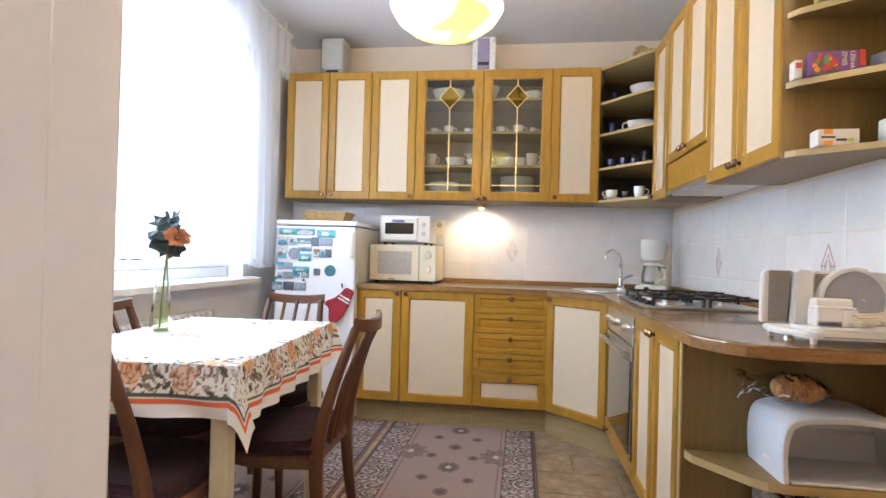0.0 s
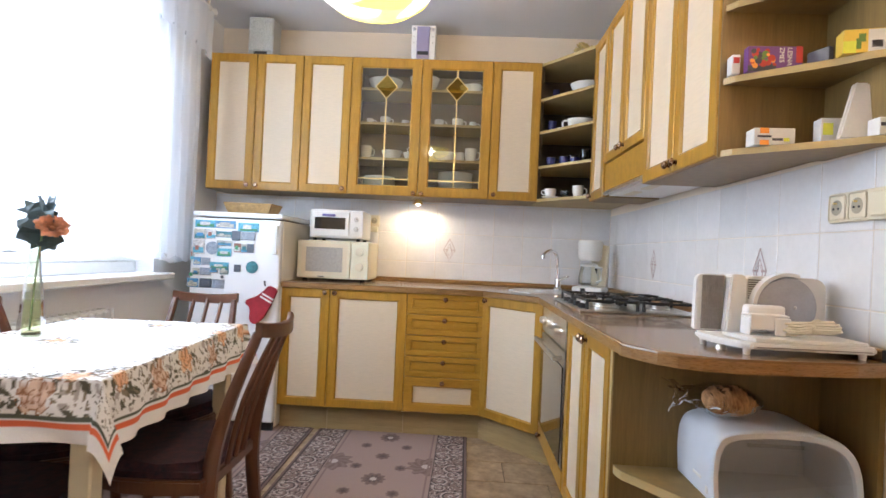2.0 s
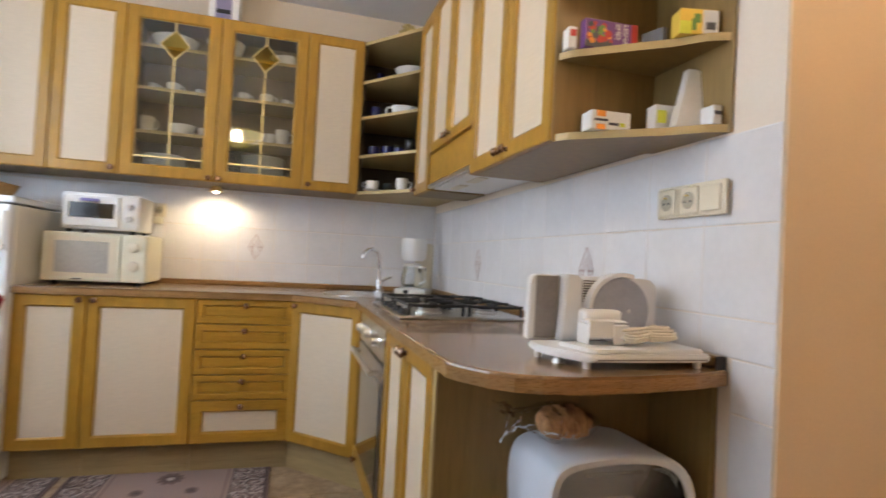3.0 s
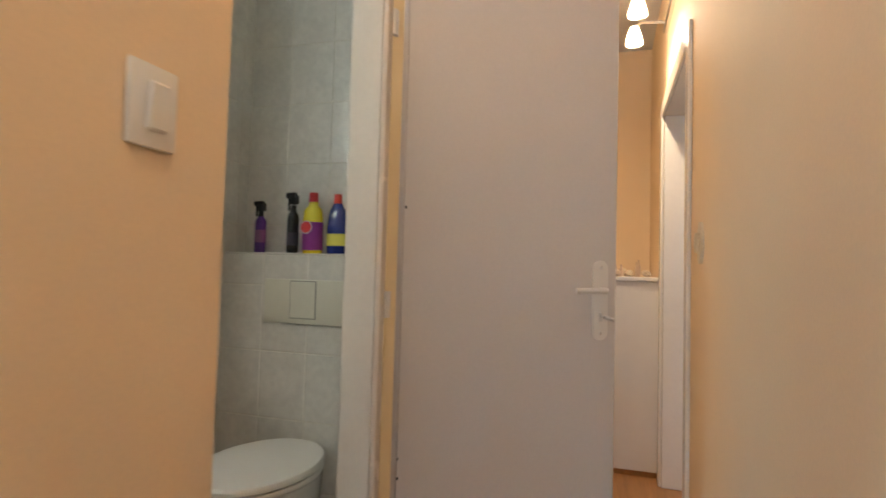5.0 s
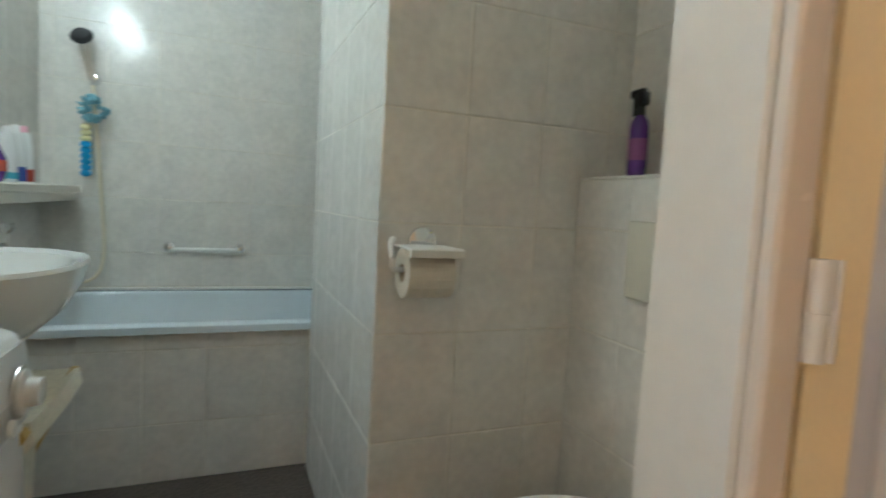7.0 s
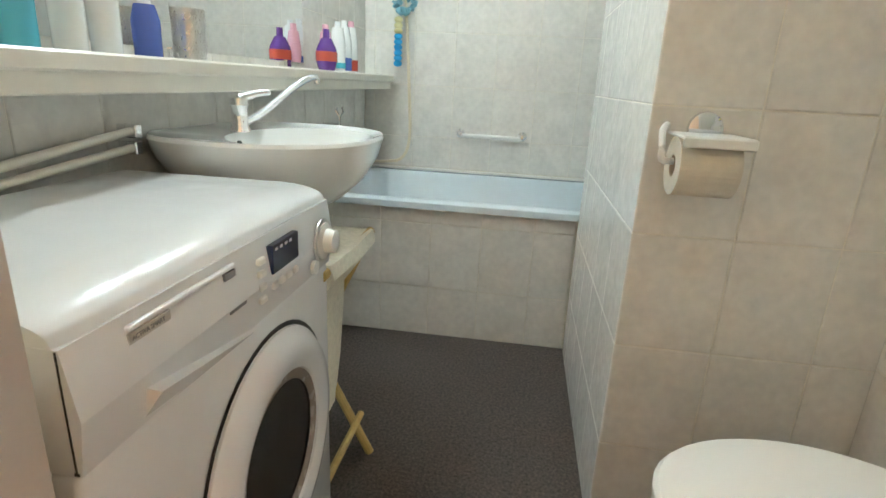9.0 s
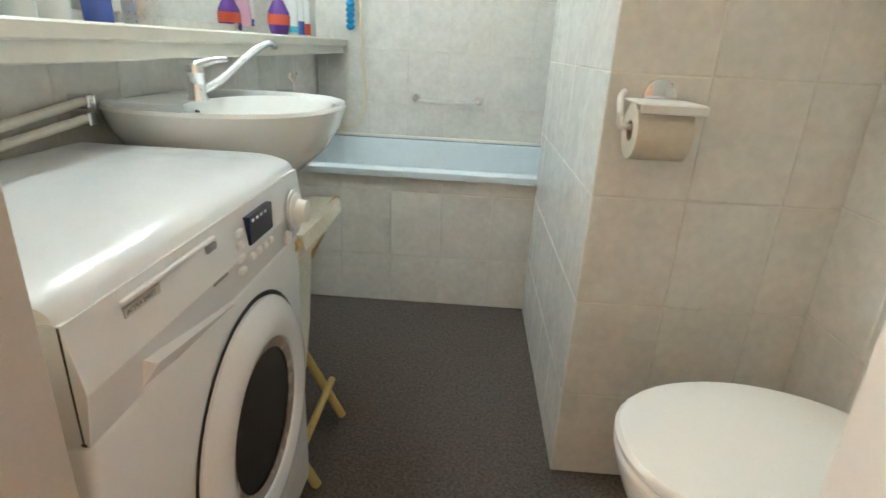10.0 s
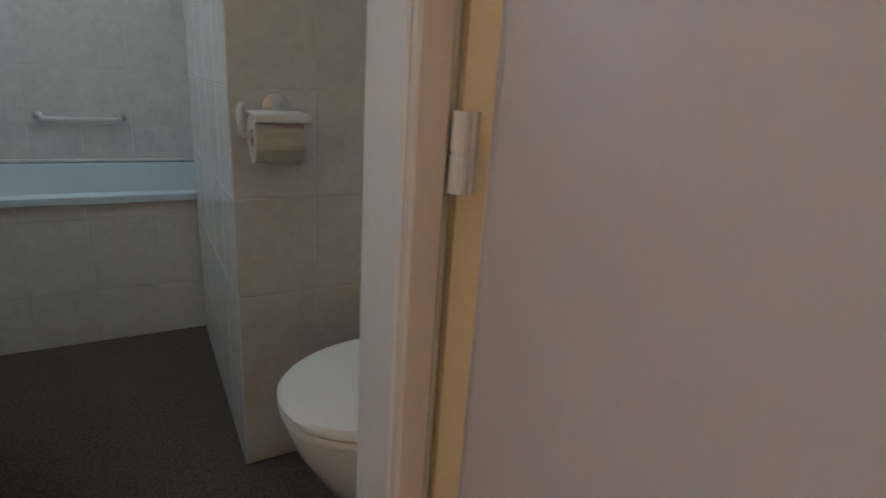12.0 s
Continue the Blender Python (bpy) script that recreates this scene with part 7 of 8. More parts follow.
part("power_button", lathe(bmesh.new(), [(0.012, 0), (0.012, 0.007), (0, 0.008)], n=18), M_WHITEPLASTIC, cp, "", wmm @ pose(0.505, -0.004, WH - 0.128, 90), smooth=True)


def words(text, size, m, material, parent):
    cu = bpy.data.curves.new("words", "FONT")
    cu.body, cu.size, cu.extrude = text, size, 0.0003
    o = new("words", cu)
    me = bpy.data.meshes.new_from_object(o)
    bpy.data.objects.remove(o)
    bm = bmesh.new()
    bm.from_mesh(me)
    return part("lettering", bm, material, parent, "", m)


words("ACTIVA SMART", 0.0070, wmm @ pose(0.0735, 0.0001, WH - 0.0555, 90), plain("grey_print", (0.22, 0.22, 0.24), 0.5), cp)
part("print_bar", boxm(0.235, 0.275, -0.0048, 0.003, WH - 0.100, WH - 0.096), bpy.data.materials["grey_print"], cp, "small grey print", wmm)
part("print_bar", boxm(0.235, 0.259, -0.0012, 0.004, WH - 0.056, WH - 0.047), bpy.data.materials["grey_print"], cp, "small grey print", wmm)
DCY, DCZ = 1.835, 0.405
dm2 = pose(WF + 0.0105, DCY, DCZ, 0, 90, 0)       # local z = world +x
wd = part("door", lathe(bmesh.new(), [(0.205, 0.0), (0.205, 0.006), (0.190, 0.021), (0.160, 0.027), (0.138, 0.019), (0.132, 0.008), (0.132, 0.0)], n=48), M_ENAMEL, wm, "round white porthole ring", dm2, smooth=True)
part("door_glass", lathe(bmesh.new(), [(0.133, 0.010), (0.115, 0.008), (0.085, 0.005), (0.0, 0.004)], n=40), mat("porthole_glass", (0.045, 0.038, 0.034), 0.12, scale=6, vary=0.6, stretch=(1, 5, 1)), wd, "dark porthole glass", dm2, smooth=True)
part("glass_rim", lathe(bmesh.new(), [(0.138, 0.015), (0.128, 0.014), (0.118, 0.011), (0.122, 0.008)], n=40), mat("grey_gasket", (0.33, 0.28, 0.25), 0.25, vary=0.1), wd, "grey inner rim", dm2, smooth=True)
part("recess", lathe(bmesh.new(), [(0.214, 0.001), (0.206, 0.0016)], n=48), M_BLACK, wm, "dark gap round the door", dm2)
bm = bmesh.new()
vs = [bm.verts.new(v) for v in ((0.079, 0.004, 0.646), (0.079, 0.004, 0.692), (0.301, 0.004, 0.652), (0.301, 0.004, 0.640), (0.084, -0.022, 0.686), (0.296, -0.008, 0.648))]
for f in ((0, 4, 1), (1, 4, 5, 2), (0, 3, 5, 4), (2, 5, 3), (0, 1, 2, 3)):
    bm.faces.new([vs[k] for k in f])
part("drawer_lip", bm, M_ENAMEL, wm, "moulded grip edge", pose(WF + 0.010, WY0, 0, 0, 0, 90))
for x, y in ((WX + 0.04, WY0 + 0.04), (WX + 0.04, WY1 - 0.04), (WF - 0.06, WY0 + 0.04), (WF - 0.06, WY1 - 0.04)):
    part("foot", lathe(bmesh.new(), [(0.02, 0), (0.02, 0.021), (0, 0.021)], (x, y, 0.001), 14), M_BLACK, wm)

# wall-hung basin with its tap
ba = thing("wash_basin", (1.45, 2.36, 0.7), "white ceramic wall-hung wash basin", "basin")
bx0, by, bz = 1.262, 2.360, 0.860
bm = bmesh.new()
N = 40


def rim(k, dz):
    pts = []
    for i in range(N):
        a = 2 * math.pi * i / N
        u, v = math.cos(a), math.sin(a)
        x = 0.22 + 0.245 * math.copysign(abs(u) ** (0.75 if u < 0 else 0.95), u) * k
        y = 0.265 * math.copysign(abs(v) ** 0.8, v) * k
        pts.append(bm.verts.new((bx0 + max(0.0, x), by + y, bz + dz)))
    return pts


rings = [rim(0.42, -0.165), rim(0.62, -0.150), rim(0.82, -0.105), rim(0.95, -0.050), rim(1.0, -0.008), rim(0.985, 0.0), rim(0.94, -0.002)]
for a, b in zip(rings, rings[1:]):
    for i in range(N):
        j = (i + 1) % N
        bm.faces.new((a[i], a[j], b[j], b[i]))
bm.faces.new(rings[0])
inner = []
for k, dz, s in ((1.0, -0.006, 0.0), (0.9, -0.035, 0.0), (0.7, -0.085, 0.0), (0.3, -0.11, 0.0)):
    inner.append([bm.verts.new((bx0 + 0.285 + 0.155 * k * math.cos(2 * math.pi * i / N), by + 0.215 * k * math.sin(2 * math.pi * i / N), bz + dz)) for i in range(N)])
for i in range(N):
    j = (i + 1) % N
    bm.faces.new((rings[-1][i], rings[-1][j], inner[0][j], inner[0][i]))
for a, b in zip(inner, inner[1:]):
    for i in range(N):
        j = (i + 1) % N
        bm.faces.new((a[i], a[j], b[j], b[i]))
bm.faces.new(inner[-1])
bmesh.ops.remove_doubles(bm, verts=bm.verts, dist=0.0002)
part("basin_body", bm, M_CERAMIC, ba, "", smooth=True)
part("overflow", cyl(bmesh.new(), (bx0 + 0.145, by - 0.04, bz - 0.03), (bx0 + 0.150, by - 0.04, bz - 0.03), 0.008, n=12), M_BLACK, ba, "dark overflow hole")
part("drain", lathe(bmesh.new(), [(0.022, -0.109), (0.02, -0.106), (0, -0.106)], (bx0 + 0.285, by, bz), 16), M_CHROME, ba, "", smooth=True)
part("waste_pipe", tube(bmesh.new(), [(1.50, by, 0.70), (1.50, by, 0.50), (1.27, by, 0.48)], 0.018, 10), M_WHITEPLASTIC, ba, "", smooth=True)
bt = thing("basin_tap", (1.40, 2.25, bz), "chrome basin mixer tap with a long swivel spout", "tap")
tx, ty_ = 1.420, 2.310
part("body", lathe(bmesh.new(), [(0.022, 0), (0.022, 0.006), (0.018, 0.011), (0.018, 0.055), (0.021, 0.059), (0.020, 0.074), (0, 0.079)], (tx, ty_, bz), 20), M_CHROME, bt, "", smooth=True)
part("lever", tube(bmesh.new(), [(tx, ty_, bz + 0.072), (tx + 0.03, ty_ + 0.03, bz + 0.085), (tx + 0.05, ty_ + 0.05, bz + 0.087)], [0.011, 0.008, 0.006], 10), M_CHROME, bt, "", smooth=True)
part("spout", tube(bmesh.new(), spline([(tx, ty_, bz + 0.015), (tx + 0.025, ty_ + 0.06, bz + 0.040), (tx + 0.06, ty_ + 0.15, bz + 0.095), (tx + 0.08, ty_ + 0.205, bz + 0.121), (tx + 0.090, ty_ + 0.235, bz + 0.124), (tx + 0.092, ty_ + 0.240, bz + 0.110)], 5), 0.0085, 10), M_CHROME, bt, "", smooth=True)
# ledge, mirror
M_LEDGE = mat("white_ledge_paint", (0.78, 0.74, 0.66), 0.3, scale=4, vary=0.06)
ld = thing("wall_ledge", (1.34, 2.6, 1.0), "cream-white painted ledge along the bathroom wall", "ledge")
part("board", boxm(1.264, 1.412, 1.45, 3.832, 0.978, 1.008, bevel=0.004), M_LEDGE, ld)
part("front_board", boxm(1.375, 1.393, 1.45, 3.832, 0.945, 0.981, bevel=0.003), M_LEDGE, ld)
part("back_board", boxm(1.264, 1.374, 1.45, 3.832, 0.962, 0.979), M_LEDGE, ld)
mi = thing("wall_mirror", (1.265, 2.4, 1.02), "wide frameless mirror above the ledge", "mirror")
part("glass", boxm(1.2655, 1.270, 1.70, 3.05, 1.030, 1.80), M_MIRROR, mi, "mirror glass")
part("clip", boxm(1.2645, 1.276, 2.3, 2.33, 1.0135, 1.034), M_CHROME, mi)
part("clip", boxm(1.2645, 1.276, 2.9, 2.93, 1.0135, 1.034), M_CHROME, mi)
ml = thing("mirror_light", (1.27, 2.65, 1.95), "white double lamp fixed over the bathroom mirror", "lamp")
part("base", boxm(1.2645, 1.295, 2.35, 2.95, 1.95, 2.01, bevel=0.006), M_WHITEPLASTIC, ml)
for y in (2.45, 2.85):
    part("globe", lathe(bmesh.new(), [(0, -0.055), (0.04, -0.04), (0.055, 0), (0.04, 0.04), (0, 0.055)], (1.38, y, 1.98), 20), see_through("lit_globe", (1, 0.98, 0.93), 0.35), ml, "lit opal globe", smooth=True)
    part("arm", cyl(bmesh.new(), (1.295, y, 1.98), (1.335, y, 1.98), 0.012, n=10), M_CHROME, ml)

# toiletries on the ledge
LZ = 1.0085


def bottle(x, y, z, prof, paint, cap, label, sx=1.0, sy=1.0, cap_h=0.02, cap_r=0.012, band=None, name="toiletry_bottle", group="toiletries"):
    b = thing(name, (x, y, z), label, "bottle", group)
    top = max(h for _r, h in prof)
    part("body", lathe(bmesh.new(), [(0, 0)] + prof + [(0, top)], (x, y, z), 20, sx, sy), paint, b, "", smooth=True)
    part("cap", lathe(bmesh.new(), [(cap_r, top), (cap_r * 0.9, top + cap_h), (0, top + cap_h)], (x, y, z), 16), cap, b, "", smooth=True)
    if band:
        r = max(q for q, _h in prof)
        h0, h1, mt = band
        part("label", lathe(bmesh.new(), [(r + 0.0008, h0), (r + 0.0008, h1)], (x, y, z), 20, sx, sy), mt, b, "printed label", smooth=True)
    return b


V1, V2, PK, BL, RD, CLR, TL_ = (plain("cosmetic_" + n, c, 0.2) for n, c in (("violet", (0.10, 0.03, 0.22)), ("lilac", (0.35, 0.20, 0.45)), ("pink", (0.75, 0.42, 0.52)), ("blue", (0.08, 0.13, 0.45)), ("red", (0.50, 0.08, 0.05)), ("white", (0.78, 0.80, 0.80)), ("teal", (0.10, 0.45, 0.60))))
bottle(1.355, 3.05, LZ, [(0.034, 0), (0.044, 0.03), (0.042, 0.07), (0.022, 0.105)], V1, V1, "violet liquid soap bottle on the ledge", 0.8, 1.1, 0.03, 0.012, (0.03, 0.062, RD))
bottle(1.33, 3.11, LZ, [(0.022, 0), (0.027, 0.06), (0.018, 0.13)], PK, PK, "pink slim bottle on the ledge", cap_h=0.025)
bottle(1.36, 3.155, LZ, [(0.026, 0), (0.027, 0.10), (0.020, 0.15)], CLR, CLR, "white and teal shampoo bottle on the ledge", cap_h=0.02, band=(0.01, 0.03, TL_))
bottle(1.36, 3.23, LZ, [(0.026, 0), (0.027, 0.10), (0.018, 0.16)], CLR, CLR, "clear and blue bottle on the ledge", cap_h=0.022, band=(0.004, 0.05, BL))
bottle(1.36, 3.31, LZ, [(0.026, 0), (0.026, 0.11), (0.018, 0.165)], CLR, PK, "clear and red bottle on the ledge", cap_h=0.022, band=(0.004, 0.045, RD))
for x, y, h, p in ((1.34, 1.95, 0.11, CLR), (1.33, 2.04, 0.13, CLR), (1.35, 2.12, 0.09, BL), (1.34, 1.86, 0.10, TL_)):
    bottle(x, y, LZ, [(0.024, 0), (0.025, h * 0.7), (0.018, h)], p, CLR, "small white cosmetic jar on the ledge")
single("soap_glass", lathe(bmesh.new(), [(0.032, 0), (0.034, 0.10), (0.031, 0.10), (0.029, 0.005), (0, 0.005)], (1.345, 2.26, LZ), 20), M_STEEL, "steel tumbler standing on the ledge", "tumbler", smooth=True)

# pipes under the ledge
pp = thing("heating_pipes", (1.28, 1.7, 0.85), "two white-painted heating pipes along the wall", "pipe")
for x, z0, z1 in ((1.292, 0.812, 0.869), (1.290, 0.790, 0.836)):
    part("pipe", tube(bmesh.new(), [(x, 1.60, z0), (x, 2.13, z1)], 0.0085, 12), M_LEDGE, pp, "", smooth=True)
    part("bracket", boxm(1.262, x + 0.012, 2.118, 2.138, z1 - 0.014, z1 + 0.012, bevel=0.002), M_CHROME, pp, "metal pipe clip")

# bath with tiled front
bt_ = thing("bathtub", (1.8, 3.47, 0), "pale blue-white built-in bathtub", "bathtub")
bm = bmesh.new()
BX0, BX1, BY0, BY1, BZ1 = 1.264, 2.919, 3.098, BYW - 0.002, 0.556


def rrect(x0, x1, y0, y1, r, z, n=6):
    pts = []
    for cx, cy, a0 in ((x1 - r, y1 - r, 0), (x0 + r, y1 - r, 90), (x0 + r, y0 + r, 180), (x1 - r, y0 + r, 270)):
        for k in range(n + 1):
            a = radians(a0 + 90 * k / n)
            pts.append(bm.verts.new((cx + r * math.cos(a), cy + r * math.sin(a), z)))
    return pts


rings = [rrect(BX0, BX1, BY0, BY1, 0.004, BZ1 - 0.03), rrect(BX0, BX1, BY0, BY1, 0.006, BZ1 - 0.006), rrect(BX0 + 0.006, BX1 - 0.006, BY0 + 0.006, BY1 - 0.006, 0.01, BZ1),
         rrect(BX0 + 0.055, BX1 - 0.055, BY0 + 0.05, BY1 - 0.05, 0.10, BZ1), rrect(BX0 + 0.065, BX1 - 0.065, BY0 + 0.06, BY1 - 0.06, 0.11, BZ1 - 0.012),
         rrect(BX0 + 0.10, BX1 - 0.09, BY0 + 0.09, BY1 - 0.09, 0.14, BZ1 - 0.30), rrect(BX0 + 0.16, BX1 - 0.15, BY0 + 0.14, BY1 - 0.14, 0.12, BZ1 - 0.38)]
for a, b in zip(rings, rings[1:]):
    for i in range(len(a)):
        j = (i + 1) % len(a)
        bm.faces.new((a[i], a[j], b[j], b[i]))
bm.faces.new(rings[-1])
part("tub", bm, mat("pale_blue_enamel", (0.68, 0.76, 0.82), 0.12, scale=4, vary=0.03), bt_, "", smooth=True)
part("sealing_strip", boxm(BX0, BX1, BYW - 0.012, BYW - 0.0015, BZ1, BZ1 + 0.012, bevel=0.003), M_WHITEPLASTIC, bt_)
bath_front = structure("bath_front", boxm(1.264, 2.6, 3.117, 3.17, 0, 0.524), M_BGROUT, "tiled front of the built-in bath", "bath panel")

# towel bar, shower set
tbar = thing("towel_bar", (1.9, 3.82, 0.74), "short white towel bar with chrome ends", "towel bar")
part("bar", tube(bmesh.new(), [(1.752, 3.805, 0.745), (2.055, 3.805, 0.745)], 0.009, 12), M_WHITEPLASTIC, tbar, "", smooth=True)
for x in (1.752, 2.055):
    part("bracket", lathe(bmesh.new(), [(0.022, 0), (0.020, 0.008), (0.010, 0.012), (0.010, 0.045), (0, 0.046)], n=18), M_CHROME, tbar, "chrome rosette", pose(x, BYW - 0.0005, 0.752, 90), smooth=True)
ss = thing("shower_set", (1.46, 3.8, 0.8), "chrome hand shower on the wall with its hose", "shower")
part("holder", lathe(bmesh.new(), [(0.022, 0), (0.018, 0.01), (0.014, 0.05), (0, 0.052)], n=16), M_CHROME, ss, "", pose(1.462, BYW - 0.0005, 1.46, 90), smooth=True)
part("hand_shower", tube(bmesh.new(), [(1.462, 3.785, 1.43), (1.445, 3.775, 1.54), (1.435, 3.76, 1.60)], [0.011, 0.013, 0.016], 12), M_STEEL, ss, "", smooth=True)
part("shower_head", lathe(bmesh.new(), [(0, 0.02), (0.03, 0.015), (0.042, 0), (0.038, -0.006), (0, -0.008)], n=22), M_BLACK, ss, "dark shower head", pose(1.43, 3.745, 1.615, 60, -10), smooth=True)
part("hose", tube(bmesh.new(), spline([(1.462, 3.787, 1.43), (1.475, 3.81, 1.20), (1.49, 3.815, 0.95), (1.50, 3.81, 0.72), (1.47, 3.79, 0.62), (1.40, 3.76, 0.60), (1.30, 3.72, 0.60)], 6), 0.0075, 8), M_IVORY, ss, "cream hose", smooth=True)
sg = thing("bath_sponge", (1.46, 3.77, 1.3), "blue bath puff with a blue and yellow scrub strap", "sponge")
bm = bmesh.new()
rb = random.Random(9)
for i in range(44):
    a, e = rb.uniform(0, 6.28), rb.uniform(-1.4, 1.4)
    c = Vector((1.468, 3.765, 1.33)) + 0.045 * Vector((math.cos(a) * math.cos(e), math.sin(a) * math.cos(e) * 0.8, math.sin(e)))
    bmesh.ops.create_icosphere(bm, subdivisions=1, radius=0.020, matrix=Matrix.Translation(c) @ Euler((a, e, a * 2)).to_matrix().to_4x4() @ Matrix.Diagonal((1, 0.8, 0.35, 1)))
part("puff", bm, mat("blue_puff", (0.22, 0.45, 0.55), 0.8, scale=60, vary=0.3), sg, "pale blue mesh puff")
for i in range(9):
    bm = bmesh.new()
    z = 1.255 - i * 0.024
    bmesh.ops.create_icosphere(bm, subdivisions=2, radius=1, matrix=pose(1.440, 3.775, z) @ Matrix.Diagonal((0.021, 0.015, 0.015, 1)))
    part("strap_bead", bm, bpy.data.materials.get("strap_" + ("y" if i < 3 else "b")) or plain("strap_" + ("y" if i < 3 else "b"), (0.72, 0.66, 0.36) if i < 3 else (0.02, 0.30, 0.62), 0.7), sg, "", smooth=True)
bt2 = thing("bath_tap", (1.30, 3.3, 0.9), "small chrome bath tap clip on the wall", "tap")
bm = bmesh.new()
cyl(bm, (1.264, 3.25, 0.80), (1.33, 3.25, 0.80), 0.012, n=10)
tube(bm, [(1.33, 3.25, 0.795), (1.33, 3.25, 0.84), (1.315, 3.25, 0.86), (1.318, 3.25, 0.875)], 0.006, 8)
tube(bm, [(1.33, 3.25, 0.84), (1.345, 3.25, 0.86), (1.342, 3.25, 0.875)], 0.006, 8)
part("clip", bm, M_CHROME, bt2, "", smooth=True)

# laundry holder: folding wooden frame with a canvas bag
lb = thing("laundry_holder", (1.5, 2.25, 0), "folding wooden laundry holder with a cream canvas bag", "laundry basket")
M_PINE = mat("yellow_pine", (0.55, 0.38, 0.12), 0.5, scale=8, vary=0.2, stretch=(6, 6, 1))
M_CANVAS = mat("cream_canvas", (0.78, 0.74, 0.62), 0.9, scale=80, vary=0.15, bump=0.6)
for y, s in ((2.10, 1), (2.36, 1)):
    part("leg", tube(bmesh.new(), [(1.715, y, 0.001), (1.40, y, 0.62)], 0.012, 8), M_PINE, lb, "pine leg")
    part("leg", tube(bmesh.new(), [(1.40, y + 0.025, 0.001), (1.700, y + 0.025, 0.62)], 0.012, 8), M_PINE, lb, "pine leg")
part("rail", tube(bmesh.new(), [(1.700, 2.06, 0.625), (1.700, 2.40, 0.625)], 0.012, 8), M_PINE, lb, "pine rail")
part("rail", tube(bmesh.new(), [(1.40, 2.07, 0.62), (1.40, 2.42, 0.62)], 0.012, 8), M_PINE, lb, "pine rail")
part("rail", tube(bmesh.new(), [(1.68, 2.09, 0.10), (1.68, 2.39, 0.10)], 0.010, 8), M_PINE, lb, "pine rail")
bm = bmesh.new()
rings = []
for x0, x1, y0, y1, z in ((1.395, 1.712, 2.085, 2.385, 0.637), (1.385, 1.717, 2.085, 2.385, 0.605), (1.42, 1.640, 2.09, 2.38, 0.50), (1.46, 1.630, 2.10, 2.37, 0.30), (1.48, 1.62, 2.12, 2.35, 0.16)):
    rings.append([bm.verts.new((x, y, z + 0.006 * noise.noise(Vector((x * 20, y * 20, z))))) for x, y in ((x0, y0), ((x0 + x1) / 2, y0 - 0.008), (x1, y0), (x1 + 0.006, (y0 + y1) / 2), (x1, y1), ((x0 + x1) / 2, y1), (x0, y1), (x0, (y0 + y1) / 2))])
for a, b in zip(rings, rings[1:]):
    for i in range(8):
        bm.faces.new((a[i], a[(i + 1) % 8], b[(i + 1) % 8], b[i]))
bm.faces.new(rings[-1])
bm.faces.new(rings[0])
part("canvas_bag", bm, M_CANVAS, lb, "cream canvas bag", smooth=True)

# toilet, flush plate, paper
wc = thing("toilet", (2.55, 1.83, 0.1), "white wall-hung toilet with closed lid", "toilet")


def egg(k, z, cx=2.535, cy=1.825, back=2.772):
    pts = []
    for i in range(40):
        a = 2 * math.pi * i / 40
        u, v = math.cos(a), math.sin(a)
        x = cx + (0.237 * u if u > 0 else 0.242 * u) * k
        w = 0.182 * (1.0 if u < 0 else 1 - 0.10 * u * u)
        pts.append((min(back, x), cy + w * k * math.copysign(abs(v) ** 0.88, v), z))
    return pts


def loft(levels, cap0=True, cap1=True):
    bm = bmesh.new()
    rings = [[bm.verts.new(p) for p in egg(*lv)] for lv in levels]
    for a, b in zip(rings, rings[1:]):
        for i in range(40):
            bm.faces.new((a[i], a[(i + 1) % 40], b[(i + 1) % 40], b[i]))
    if cap0:
        bm.faces.new(rings[0])
    if cap1:
        bm.faces.new(rings[-1])
    return bm


part("bowl", loft([(0.45, 0.07, 2.66), (0.62, 0.12, 2.62), (0.80, 0.22, 2.57), (0.93, 0.32, 2.545), (0.97, 0.375), (0.97, 0.388)]), M_CERAMIC, wc, "", smooth=True)
part("seat", loft([(0.975, 0.3895), (0.99, 0.394), (0.99, 0.404), (0.975, 0.4085)]), M_WHITEPLASTIC, wc, "", smooth=True)
part("lid", loft([(0.98, 0.411), (1.0, 0.415), (1.0, 0.424), (0.97, 0.432), (0.80, 0.4355), (0.3, 0.437)]), M_WHITEPLASTIC, wc, "white closed lid", smooth=True)
fp = thing("flush_plate", (BXB, 1.83, 0.92), "white plastic flush plate on the cistern box", "flush plate")
part("plate", boxm(BXB - 0.014, BXB - 0.0005, 1.655, 2.010, 0.838, 1.000, bevel=0.004, seg=2), mat("ivory_flush", (0.72, 0.70, 0.60), 0.3, vary=0.03), fp, "", smooth=True)
part("gap", boxm(BXB - 0.0147, BXB - 0.0135, 1.793, 1.900, 0.858, 1.001 - 0.006), M_BLACK, fp, "dark gap line")
part("button", boxm(BXB - 0.0175, BXB - 0.0140, 1.795, 1.898, 0.860, 0.993, bevel=0.0015), bpy.data.materials["ivory_flush"], fp)
ph = thing("paper_holder", (2.37, 2.15, 0.87), "white toilet paper holder with a full roll", "paper holder")
part("rosette", lathe(bmesh.new(), [(0.032, 0), (0.030, 0.008), (0.012, 0.014), (0, 0.014)], n=22), M_CHROME, ph, "chrome rosette", pose(2.384, BYP - 0.0005, 0.930, 90), smooth=True)
bm = boxm(2.316, 2.432, 2.088, 2.196, 0.919, 0.924, bevel=0.002)
box(bm, 2.316, 2.432, 2.083, 2.090, 0.906, 0.923, bevel=0.002)
part("flap", bm, M_WHITEPLASTIC, ph, "white cover flap")
